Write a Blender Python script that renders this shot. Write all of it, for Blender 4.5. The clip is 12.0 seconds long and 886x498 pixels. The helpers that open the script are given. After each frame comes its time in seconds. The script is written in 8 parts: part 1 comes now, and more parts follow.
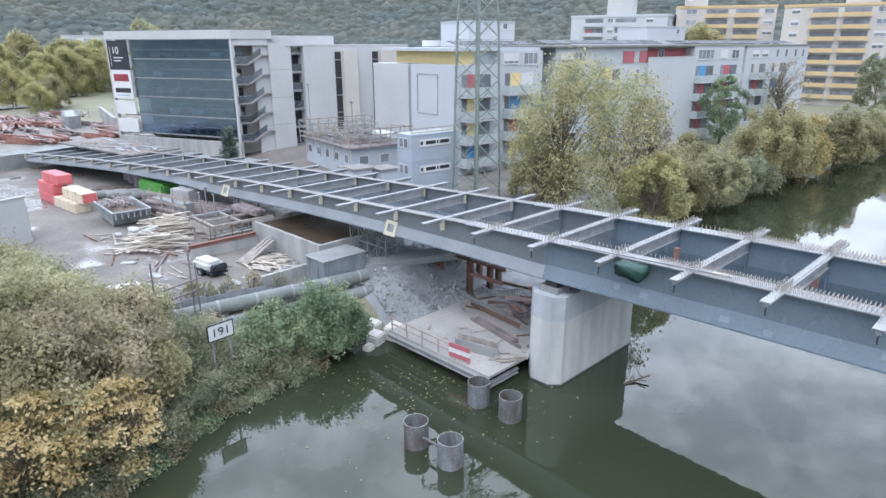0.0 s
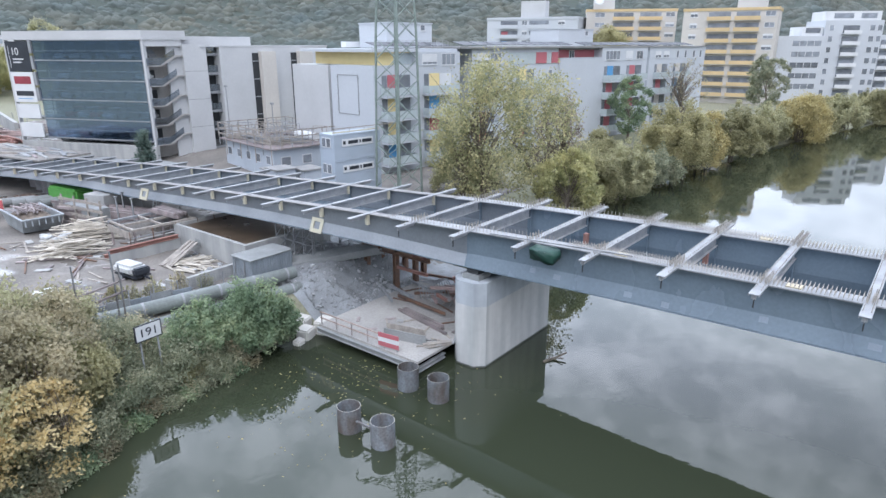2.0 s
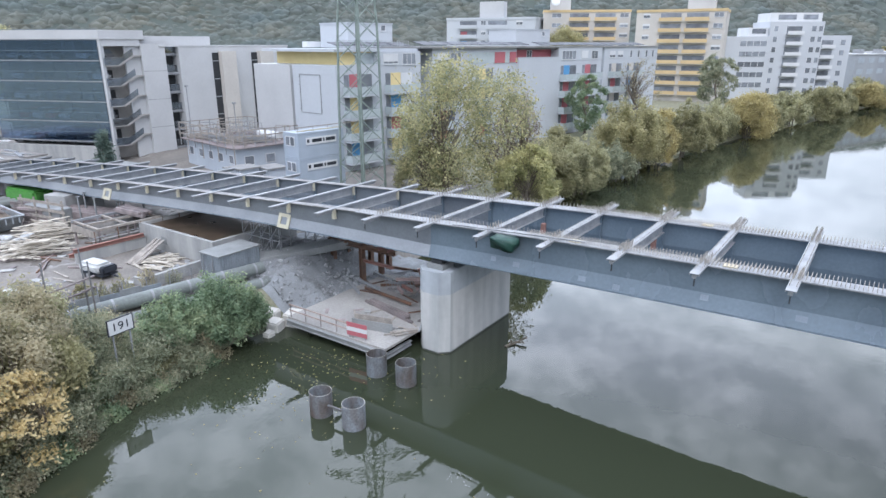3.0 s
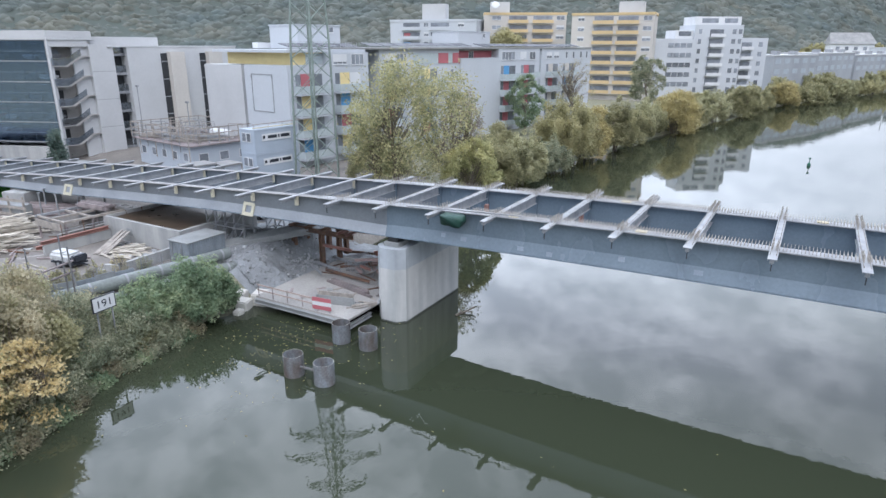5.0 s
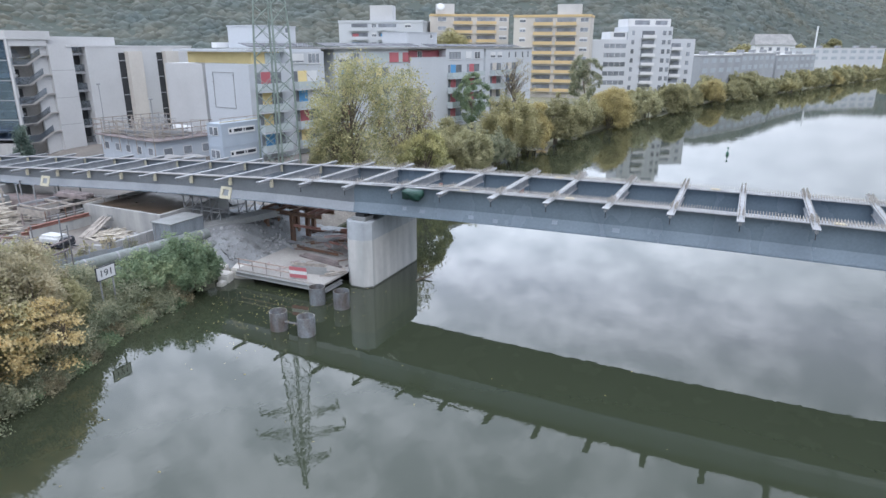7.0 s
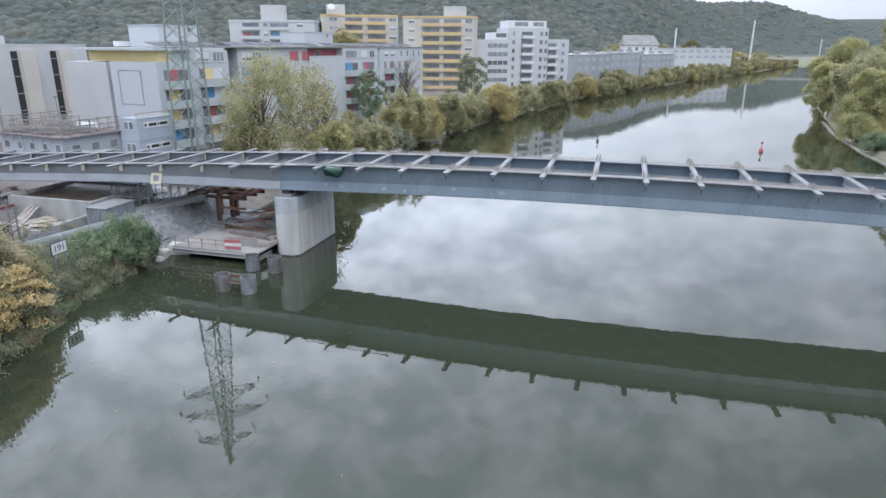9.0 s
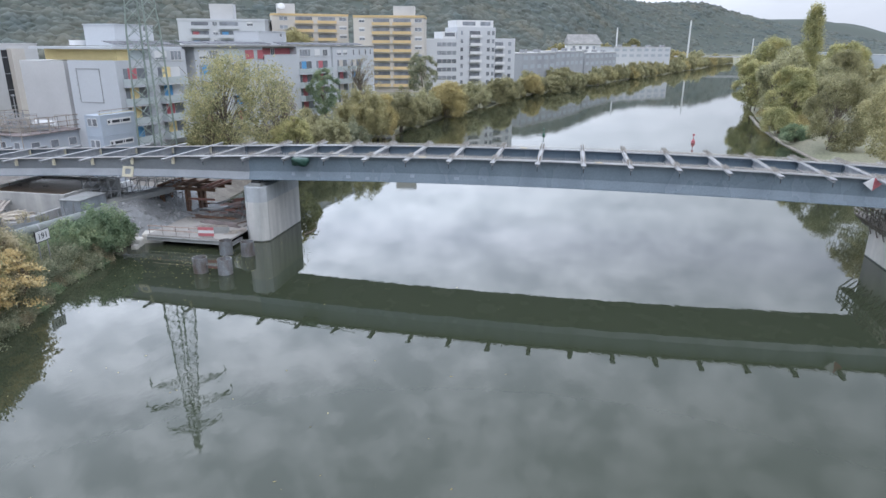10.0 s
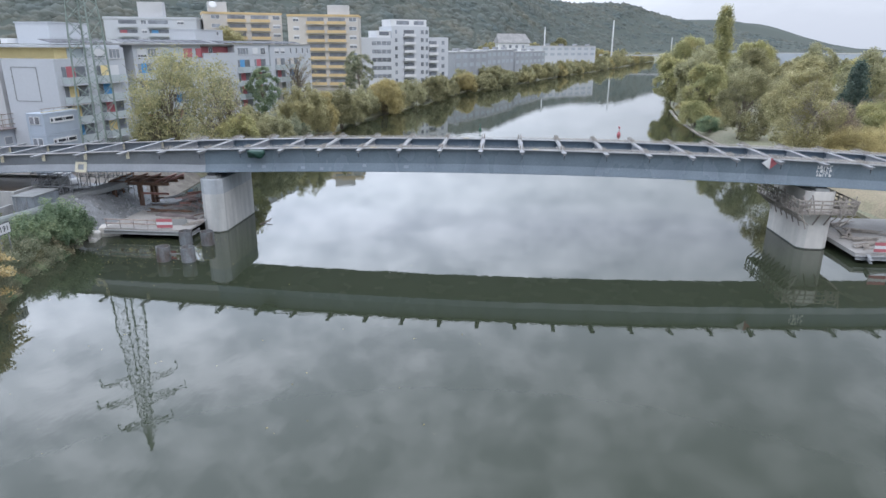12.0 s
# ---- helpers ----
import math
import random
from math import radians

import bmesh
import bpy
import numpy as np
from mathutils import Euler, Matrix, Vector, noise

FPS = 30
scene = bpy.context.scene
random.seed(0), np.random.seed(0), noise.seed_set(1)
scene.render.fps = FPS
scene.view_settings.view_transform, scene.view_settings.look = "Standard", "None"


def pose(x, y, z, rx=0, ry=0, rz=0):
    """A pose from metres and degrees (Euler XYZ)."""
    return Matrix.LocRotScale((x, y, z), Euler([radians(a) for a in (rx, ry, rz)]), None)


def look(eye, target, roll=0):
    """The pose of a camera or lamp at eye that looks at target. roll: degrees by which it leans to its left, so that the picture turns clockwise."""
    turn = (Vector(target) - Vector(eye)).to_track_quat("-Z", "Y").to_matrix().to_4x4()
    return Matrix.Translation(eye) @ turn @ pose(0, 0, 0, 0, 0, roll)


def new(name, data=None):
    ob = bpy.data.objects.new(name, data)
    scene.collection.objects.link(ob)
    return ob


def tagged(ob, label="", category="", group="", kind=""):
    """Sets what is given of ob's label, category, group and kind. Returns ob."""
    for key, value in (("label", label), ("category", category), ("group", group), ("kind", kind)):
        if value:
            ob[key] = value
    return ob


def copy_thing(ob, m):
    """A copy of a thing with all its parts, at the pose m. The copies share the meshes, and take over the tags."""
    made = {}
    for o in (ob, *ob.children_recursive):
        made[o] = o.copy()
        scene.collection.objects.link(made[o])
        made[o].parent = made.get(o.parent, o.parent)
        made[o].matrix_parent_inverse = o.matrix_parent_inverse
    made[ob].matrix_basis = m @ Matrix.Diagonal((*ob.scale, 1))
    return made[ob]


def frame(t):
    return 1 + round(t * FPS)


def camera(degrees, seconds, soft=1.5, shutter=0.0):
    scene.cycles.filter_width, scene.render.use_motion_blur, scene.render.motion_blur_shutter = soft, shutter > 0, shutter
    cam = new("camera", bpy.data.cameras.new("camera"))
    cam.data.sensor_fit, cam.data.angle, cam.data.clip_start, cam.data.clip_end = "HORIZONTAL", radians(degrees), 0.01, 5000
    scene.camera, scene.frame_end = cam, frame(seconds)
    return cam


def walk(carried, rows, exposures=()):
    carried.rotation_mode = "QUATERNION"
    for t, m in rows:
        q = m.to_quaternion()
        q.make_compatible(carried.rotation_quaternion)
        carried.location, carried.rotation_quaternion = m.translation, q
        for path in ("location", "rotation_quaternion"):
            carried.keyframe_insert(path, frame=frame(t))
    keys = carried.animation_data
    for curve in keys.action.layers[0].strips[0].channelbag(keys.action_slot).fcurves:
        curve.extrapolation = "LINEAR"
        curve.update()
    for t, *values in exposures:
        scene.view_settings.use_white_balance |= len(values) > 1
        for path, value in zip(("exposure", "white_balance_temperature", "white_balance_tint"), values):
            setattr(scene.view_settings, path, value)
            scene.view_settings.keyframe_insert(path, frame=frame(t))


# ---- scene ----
# camera: seconds, x, y, z, yaw, pitch, roll
cam = camera(69.9, 12.0)
ROWS = [
    (0.0, 1.20, -0.49, 18.56, 45.34, -18.00, -0.14),
    (0.5, 1.38, -0.58, 18.56, 43.79, -17.99, -0.16),
    (1.0, 1.64, -0.80, 18.54, 42.07, -17.95, -0.18),
    (1.5, 1.97, -1.18, 18.53, 40.17, -17.91, -0.05),
    (2.0, 2.45, -1.71, 18.54, 38.38, -17.90, -0.06),
    (2.5, 2.96, -2.38, 18.57, 36.60, -17.92, -0.05),
    (3.0, 3.48, -3.16, 18.56, 34.92, -17.92, -0.01),
    (3.5, 4.06, -4.05, 18.56, 33.56, -17.89, 0.01),
    (5.5, 6.47, -8.91, 18.58, 29.40, -17.82, 0.12),
    (6.0, 7.15, -10.42, 18.57, 29.05, -17.82, 0.11),
    (6.5, 7.78, -12.06, 18.52, 27.36, -17.79, 0.13),
    (7.0, 8.48, -13.98, 18.50, 25.18, -17.77, 0.17),
    (9.0, 10.64, -23.26, 18.47, 15.45, -17.77, 0.31),
    (9.5, 11.05, -25.94, 18.51, 13.25, -17.79, 0.34),
    (10.0, 11.30, -28.67, 18.51, 10.96, -17.85, 0.33),
    (10.5, 11.38, -31.01, 18.48, 9.16, -17.90, 0.32),
    (11.0, 11.28, -32.65, 18.41, 7.28, -17.95, 0.33),
    (11.5, 11.01, -33.28, 18.38, 5.82, -17.91, 0.38),
    (12.0, 10.66, -33.49, 18.35, 4.99, -17.88, 0.33),
]
walk(cam, [(t, pose(x, y, z, 90 + pitch, 0, yaw) @ pose(0, 0, 0, 0, 0, roll)) for t, x, y, z, yaw, pitch, roll in ROWS],
     exposures=[(0.0, 0.80, 5680, 13), (3.5, 0.72, 5700, 13), (6.5, 0.62, 5760, 13), (9.0, 0.50, 5780, 13), (12.0, 0.42, 5780, 13)])

# ---- sky, sun ----
world = bpy.data.worlds.new("overcast_sky")
scene.world = world
world.use_nodes = True
wn, wl = world.node_tree.nodes, world.node_tree.links
wn.clear()
w_out = wn.new("ShaderNodeOutputWorld")
w_bg = wn.new("ShaderNodeBackground")
w_sky = wn.new("ShaderNodeTexSky")
w_sky.sky_type, w_sky.sun_disc = "NISHITA", False
w_sky.sun_elevation, w_sky.sun_rotation = radians(53), radians(144)
w_sky.dust_density, w_sky.air_density = 3.0, 1.5
w_dim = wn.new("ShaderNodeVectorMath")
w_dim.operation = "SCALE"
w_dim.inputs["Scale"].default_value = 0.10
w_co = wn.new("ShaderNodeTexCoord")
w_sep = wn.new("ShaderNodeSeparateXYZ")
w_div = wn.new("ShaderNodeVectorMath")
w_div.operation = "DIVIDE"
w_max = wn.new("ShaderNodeMath")
w_max.operation = "ADD"
w_max.inputs[1].default_value = 0.32
w_noise = wn.new("ShaderNodeTexNoise")
w_noise.inputs["Scale"].default_value, w_noise.inputs["Detail"].default_value = 8.0, 12.0
w_noise.inputs["Roughness"].default_value = 0.62
w_ramp = wn.new("ShaderNodeValToRGB")
w_ramp.color_ramp.elements[0].position, w_ramp.color_ramp.elements[0].color = 0.41, (0.657, 0.684, 0.72, 1)
w_ramp.color_ramp.elements[1].position, w_ramp.color_ramp.elements[1].color = 0.60, (1.125, 1.14, 1.157, 1)
w_mix = wn.new("ShaderNodeMix")
w_mix.data_type = "RGBA"
w_mix.inputs["Factor"].default_value = 0.85
w_bg.inputs["Strength"].default_value = 1.25
wl.new(w_co.outputs["Generated"], w_sep.inputs[0])
wl.new(w_sep.outputs["Z"], w_max.inputs[0])
wl.new(w_co.outputs["Generated"], w_div.inputs[0])
wl.new(w_max.outputs[0], w_div.inputs[1])
wl.new(w_div.outputs[0], w_noise.inputs["Vector"])
# towards the horizon the clouds merge into an even haze
w_far = wn.new("ShaderNodeMapRange")
w_far.inputs["From Min"].default_value, w_far.inputs["From Max"].default_value = 0.02, 0.50
w_far.inputs["To Min"].default_value, w_far.inputs["To Max"].default_value = 0.0, 1.0
w_even = wn.new("ShaderNodeMix")
w_even.inputs["A"].default_value = 0.475
wl.new(w_sep.outputs["Z"], w_far.inputs["Value"])
wl.new(w_far.outputs[0], w_even.inputs["Factor"])
wl.new(w_noise.outputs["Fac"], w_even.inputs["B"])
wl.new(w_even.outputs["Result"], w_ramp.inputs["Fac"])
wl.new(w_sky.outputs[0], w_dim.inputs[0])
wl.new(w_dim.outputs[0], w_mix.inputs["A"])
wl.new(w_ramp.outputs["Color"], w_mix.inputs["B"])
# the cloud layer is thinner and brighter to one side
w_dot = wn.new("ShaderNodeVectorMath")
w_dot.operation = "DOT_PRODUCT"
w_dot.inputs[1].default_value = (-0.95, -0.10, 0.30)
w_glow = wn.new("ShaderNodeMapRange")
w_glow.inputs["From Min"].default_value, w_glow.inputs["From Max"].default_value = -1.0, 1.0
w_glow.inputs["To Min"].default_value, w_glow.inputs["To Max"].default_value = 0.92, 1.16
w_mul = wn.new("ShaderNodeVectorMath")
w_mul.operation = "SCALE"
wl.new(w_co.outputs["Generated"], w_dot.inputs[0])
wl.new(w_dot.outputs["Value"], w_glow.inputs["Value"])
wl.new(w_mix.outputs["Result"], w_mul.inputs[0])
# and brightest halfway up the sky upriver, dimmer in the haze at the horizon
w_dot2 = wn.new("ShaderNodeVectorMath")
w_dot2.operation = "DOT_PRODUCT"
w_dot2.inputs[1].default_value = (-0.80, 0.50, 0.34)
w_lobe = wn.new("ShaderNodeMapRange")
w_lobe.interpolation_type = "SMOOTHSTEP"
w_lobe.inputs["From Min"].default_value, w_lobe.inputs["From Max"].default_value = 0.20, 0.95
w_lobe.inputs["To Min"].default_value, w_lobe.inputs["To Max"].default_value = 1.0, 2.1
w_low = wn.new("ShaderNodeValToRGB")
w_low.color_ramp.interpolation = "EASE"
for at, v in ((0.0, 0.60), (0.10, 0.66), (0.30, 0.93), (0.62, 0.72), (1.0, 0.80)):
    el = w_low.color_ramp.elements[0] if at == 0 else w_low.color_ramp.elements[-1] if at == 1 else w_low.color_ramp.elements.new(at)
    el.color = (v, v, v, 1)
w_m1, w_m2 = wn.new("ShaderNodeMath"), wn.new("ShaderNodeMath")
w_m1.operation = w_m2.operation = "MULTIPLY"
wl.new(w_co.outputs["Generated"], w_dot2.inputs[0])
wl.new(w_dot2.outputs["Value"], w_lobe.inputs["Value"])
wl.new(w_sep.outputs["Z"], w_low.inputs["Fac"])
wl.new(w_glow.outputs[0], w_m1.inputs[0])
wl.new(w_lobe.outputs[0], w_m1.inputs[1])
wl.new(w_m1.outputs[0], w_m2.inputs[0])
wl.new(w_low.outputs["Color"], w_m2.inputs[1])
wl.new(w_m2.outputs[0], w_mul.inputs["Scale"])
wl.new(w_mul.outputs[0], w_bg.inputs["Color"])
wl.new(w_bg.outputs[0], w_out.inputs[0])

sun_data = bpy.data.lights.new("sun", "SUN")
sun_data.energy, sun_data.angle, sun_data.color = 1.1, radians(45), (1.0, 0.95, 0.88)
sun = new("sun", sun_data)
sun.matrix_world = look((42, -58, 95), (0, 0, 0))

# ---- materials ----
def mat(name, base, other=None, rough=0.75, metal=0.0, scale=0.6, fine=14.0, bump=0.15, grain=0.12, island=0.0,
        random_ob=0.0, streak=0.0, ior=1.45):
    """A surface of two tones in large patches, fine grain, and relief, at real-world size."""
    m = bpy.data.materials.new(name)
    m.use_nodes = True
    n, l = m.node_tree.nodes, m.node_tree.links
    bsdf = n["Principled BSDF"]
    bsdf.inputs["Roughness"].default_value, bsdf.inputs["Metallic"].default_value = rough, metal
    bsdf.inputs["IOR"].default_value = ior
    geo = n.new("ShaderNodeNewGeometry")
    big, small = n.new("ShaderNodeTexNoise"), n.new("ShaderNodeTexNoise")
    big.inputs["Scale"].default_value, big.inputs["Detail"].default_value = scale, 5.0
    small.inputs["Scale"].default_value, small.inputs["Detail"].default_value = fine, 4.0
    if streak:
        mp = n.new("ShaderNodeMapping")
        mp.inputs["Scale"].default_value = (1, 1, streak)
        l.new(geo.outputs["Position"], mp.inputs["Vector"])
        l.new(mp.outputs[0], big.inputs["Vector"])
    else:
        l.new(geo.outputs["Position"], big.inputs["Vector"])
    l.new(geo.outputs["Position"], small.inputs["Vector"])
    ramp = n.new("ShaderNodeValToRGB")
    other = other or tuple(c * 0.72 for c in base)
    ramp.color_ramp.elements[0].position, ramp.color_ramp.elements[0].color = 0.35, (*base, 1)
    ramp.color_ramp.elements[1].position, ramp.color_ramp.elements[1].color = 0.68, (*other, 1)
    l.new(big.outputs["Fac"], ramp.inputs["Fac"])
    val = n.new("ShaderNodeMapRange")
    val.inputs["From Min"].default_value, val.inputs["From Max"].default_value = 0.25, 0.75
    val.inputs["To Min"].default_value, val.inputs["To Max"].default_value = 1 - grain, 1 + grain
    l.new(small.outputs["Fac"], val.inputs["Value"])
    hsv = n.new("ShaderNodeHueSaturation")
    l.new(ramp.outputs["Color"], hsv.inputs["Color"])
    last = val.outputs[0]
    for amount, make, out in ((island, "ShaderNodeNewGeometry", "Random Per Island"), (random_ob, "ShaderNodeObjectInfo", "Random")):
        if amount:
            src = n.new(make)
            rg, mul = n.new("ShaderNodeMapRange"), n.new("ShaderNodeMath")
            rg.inputs["To Min"].default_value, rg.inputs["To Max"].default_value = 1 - amount, 1 + amount
            mul.operation = "MULTIPLY"
            l.new(src.outputs[out], rg.inputs["Value"])
            l.new(last, mul.inputs[0])
            l.new(rg.outputs[0], mul.inputs[1])
            last = mul.outputs[0]
    l.new(last, hsv.inputs["Value"])
    l.new(hsv.outputs[0], bsdf.inputs["Base Color"])
    rr = n.new("ShaderNodeMapRange")
    rr.inputs["To Min"].default_value, rr.inputs["To Max"].default_value = max(0.02, rough - 0.1), min(1, rough + 0.12)
    l.new(big.outputs["Fac"], rr.inputs["Value"])
    l.new(rr.outputs[0], bsdf.inputs["Roughness"])
    if bump:
        bp = n.new("ShaderNodeBump")
        bp.inputs["Strength"].default_value, bp.inputs["Distance"].default_value = bump, 0.03
        l.new(small.outputs["Fac"], bp.inputs["Height"])
        l.new(bp.outputs[0], bsdf.inputs["Normal"])
    return m


def leaf_mat(name, tones, clump=0.45):
    """Leaves: each its own tone of a few, clumps lighter and darker, some light passing through."""
    m = bpy.data.materials.new(name)
    m.use_nodes = True
    n, l = m.node_tree.nodes, m.node_tree.links
    bsdf = n["Principled BSDF"]
    bsdf.inputs["Roughness"].default_value = 0.6
    geo, noi = n.new("ShaderNodeNewGeometry"), n.new("ShaderNodeTexNoise")
    noi.inputs["Scale"].default_value, noi.inputs["Detail"].default_value = clump, 2.0
    l.new(geo.outputs["Position"], noi.inputs["Vector"])
    add, sc = n.new("ShaderNodeMath"), n.new("ShaderNodeMath")
    sc.operation = "MULTIPLY_ADD"
    sc.inputs[1].default_value, sc.inputs[2].default_value = 0.24, -0.12
    l.new(geo.outputs["Random Per Island"], sc.inputs[0])
    l.new(noi.outputs["Fac"], add.inputs[0])
    l.new(sc.outputs[0], add.inputs[1])
    ramp = n.new("ShaderNodeValToRGB")
    els = ramp.color_ramp.elements
    els[0].position, els[1].position = 0.28, 0.72
    els[0].color, els[1].color = (*tones[0], 1), (*tones[-1], 1)
    for i, tone in enumerate(tones[1:-1]):
        e = els.new(0.28 + 0.44 * (i + 1) / (len(tones) - 1))
        e.color = (*tone, 1)
    l.new(add.outputs[0], ramp.inputs["Fac"])
    l.new(ramp.outputs["Color"], bsdf.inputs["Base Color"])
    trans, mix = n.new("ShaderNodeBsdfTranslucent"), n.new("ShaderNodeMixShader")
    mix.inputs[0].default_value = 0.5
    l.new(ramp.outputs["Color"], trans.inputs["Color"])
    l.new(bsdf.outputs[0], mix.inputs[1])
    l.new(trans.outputs[0], mix.inputs[2])
    l.new(mix.outputs[0], n["Material Output"].inputs["Surface"])
    return m


def water_mat():
    m = bpy.data.materials.new("river_water")
    m.use_nodes = True
    n, l = m.node_tree.nodes, m.node_tree.links
    bsdf = n["Principled BSDF"]
    bsdf.inputs["Base Color"].default_value = (0.033, 0.040, 0.024, 1)
    bsdf.inputs["Roughness"].default_value = 0.015
    bsdf.inputs["IOR"].default_value = 1.5
    geo, a, b = n.new("ShaderNodeNewGeometry"), n.new("ShaderNodeTexNoise"), n.new("ShaderNodeTexNoise")
    mp = n.new("ShaderNodeMapping")
    mp.inputs["Scale"].default_value = (1.0, 0.55, 1)
    l.new(geo.outputs["Position"], mp.inputs["Vector"])
    a.inputs["Scale"].default_value, a.inputs["Detail"].default_value = 0.55, 2.0
    b.inputs["Scale"].default_value, b.inputs["Detail"].default_value = 4.2, 1.0
    l.new(mp.outputs[0], a.inputs["Vector"])
    l.new(mp.outputs[0], b.inputs["Vector"])
    mx = n.new("ShaderNodeMath")
    mx.operation = "MULTIPLY_ADD"
    mx.inputs[1].default_value = 0.26
    l.new(b.outputs["Fac"], mx.inputs[0])
    l.new(a.outputs["Fac"], mx.inputs[2])
    bp = n.new("ShaderNodeBump")
    bp.inputs["Strength"].default_value, bp.inputs["Distance"].default_value = 0.05, 0.12
    l.new(mx.outputs[0], bp.inputs["Height"])
    l.new(bp.outputs[0], bsdf.inputs["Normal"])
    return m


def glass_mat(name, tint=(0.24, 0.26, 0.29), rough=0.06, vary=0.35):
    m = mat(name, tint, tuple(c * 0.6 for c in tint), rough=rough, bump=0.0, grain=0.05, random_ob=vary, ior=1.6)
    return m


M = {}
M["water"] = water_mat()
M["steel"] = mat("blue_grey_steel_paint", (0.158, 0.200, 0.240), (0.136, 0.174, 0.212), rough=0.25, scale=0.35, fine=6, bump=0.05, grain=0.08, streak=0.5)
M["steeldust"] = mat("dusty_grey_steel_paint", (0.165, 0.182, 0.200), (0.135, 0.150, 0.168), rough=0.45, scale=0.35, fine=6, bump=0.05, grain=0.1, streak=0.5)
# paler grey stands for sky light caught by the sloping lower plate
M["sky_lit_plate"] = mat("sky_lit_edge_plate_grey", (0.28, 0.30, 0.325), (0.215, 0.235, 0.26), rough=0.45, scale=0.3, fine=6, bump=0.05, grain=0.08)
M["galv"] = mat("galvanised_pale_steel", (0.315, 0.322, 0.33), (0.225, 0.235, 0.248), rough=0.5, metal=0.1, scale=1.4, grain=0.18)
M["stud"] = mat("bare_steel_studs", (0.42, 0.40, 0.36), (0.26, 0.24, 0.22), rough=0.5, metal=0.3, scale=3)
M["concpier"] = mat("pale_weathered_pier_concrete", (0.53, 0.53, 0.515), (0.38, 0.39, 0.385), rough=0.9, scale=1.1, fine=2.2, grain=0.05, streak=0.12, bump=0.08)
M["conc"] = mat("weathered_concrete", (0.40, 0.40, 0.39), (0.29, 0.297, 0.295), rough=0.9, scale=1.1, fine=2.2, grain=0.05, streak=0.12, bump=0.08)
M["conctop"] = mat("darker_damp_concrete_lift", (0.41, 0.44, 0.47), (0.32, 0.345, 0.37), rough=0.9, scale=1.1, fine=2.2, grain=0.06, streak=0.2, bump=0.08)
M["concpale"] = mat("pale_new_concrete", (0.375, 0.362, 0.342), (0.285, 0.277, 0.265), rough=0.9, scale=0.35, fine=8, grain=0.15)
M["concdark"] = mat("dark_grey_concrete", (0.28, 0.29, 0.29), (0.20, 0.21, 0.21), rough=0.85, scale=0.5, fine=8)
M["concwet"] = mat("wet_mossy_concrete", (0.10, 0.105, 0.095), (0.06, 0.065, 0.06), rough=0.5, scale=1.5, fine=8)
M["pile"] = mat("worn_pile_steel", (0.235, 0.26, 0.285), (0.12, 0.098, 0.085), rough=0.6, metal=0.1, scale=1.3, fine=9, grain=0.3, streak=0.4, random_ob=0.3)
M["creamy"] = mat("cream_timber_pack", (0.62, 0.55, 0.40), rough=0.8)
M["concnew"] = mat("pale_cream_concrete", (0.62, 0.60, 0.56), (0.52, 0.51, 0.48), rough=0.9, scale=0.8, fine=2.2, grain=0.05, streak=0.15, bump=0.08)
M["rust"] = mat("rusty_steel", (0.20, 0.115, 0.075), (0.12, 0.085, 0.07), rough=0.8, scale=1.5, fine=18, grain=0.25)
M["pipe"] = mat("weathered_pile_steel", (0.215, 0.232, 0.255), (0.135, 0.115, 0.10), rough=0.6, metal=0.2, scale=1.1, fine=12, grain=0.25, streak=0.35)
M["redpaint"] = mat("red_oxide_paint", (0.30, 0.155, 0.125), (0.22, 0.12, 0.10), rough=0.7, scale=0.9, grain=0.2)
M["timber"] = mat("weathered_timber", (0.41, 0.375, 0.33), (0.27, 0.245, 0.225), rough=0.85, scale=2.2, fine=22, grain=0.25, island=0.35)
M["yellow"] = mat("pale_yellow_paint", (0.54, 0.51, 0.39), (0.47, 0.44, 0.34), rough=0.6, scale=2)
M["pipeclad"] = mat("grey_green_pipe_cladding", (0.205, 0.23, 0.22), (0.15, 0.165, 0.16), rough=0.6, scale=0.8, fine=7, grain=0.15)
M["greybeam"] = mat("grey_brown_formwork_beam", (0.30, 0.255, 0.25), (0.20, 0.175, 0.175), rough=0.8, scale=1.2, grain=0.2, island=0.2, random_ob=0.3)
M["flangedull"] = mat("dusty_top_flange", (0.26, 0.255, 0.25), (0.19, 0.187, 0.185), rough=0.7, scale=1.0, grain=0.2)
M["skipgrey"] = mat("dull_blue_grey_skip_paint", (0.28, 0.30, 0.31), (0.19, 0.20, 0.205), rough=0.7, scale=1.0, grain=0.2)
M["white"] = mat("white_paint", (0.63, 0.64, 0.645), (0.57, 0.58, 0.59), rough=0.6, scale=0.4, grain=0.04)
M["render"] = mat("white_facade_render", (0.49, 0.515, 0.545), (0.45, 0.473, 0.503), rough=0.85, scale=0.12, fine=3, grain=0.03, bump=0.03, streak=0.3)
# cooler copy of the render: cabins and halls, and shade in recessed walls
M["render_cool"] = mat("pale_grey_facade_render", (0.45, 0.49, 0.54), (0.41, 0.45, 0.50), rough=0.85, scale=0.12, fine=3, grain=0.03, bump=0.03, streak=0.3)
M["panel"] = mat("light_grey_facade_panel", (0.49, 0.495, 0.50), (0.44, 0.445, 0.45), rough=0.6, scale=0.2, fine=3, grain=0.03, bump=0.02)
M["cream"] = mat("cream_facade_render", (0.54, 0.51, 0.465), (0.48, 0.455, 0.42), rough=0.85, scale=0.15, fine=3, grain=0.04, bump=0.02)
M["ochre"] = mat("ochre_balcony_panel", (0.58, 0.44, 0.24), (0.52, 0.40, 0.22), rough=0.7, scale=0.4, grain=0.05)
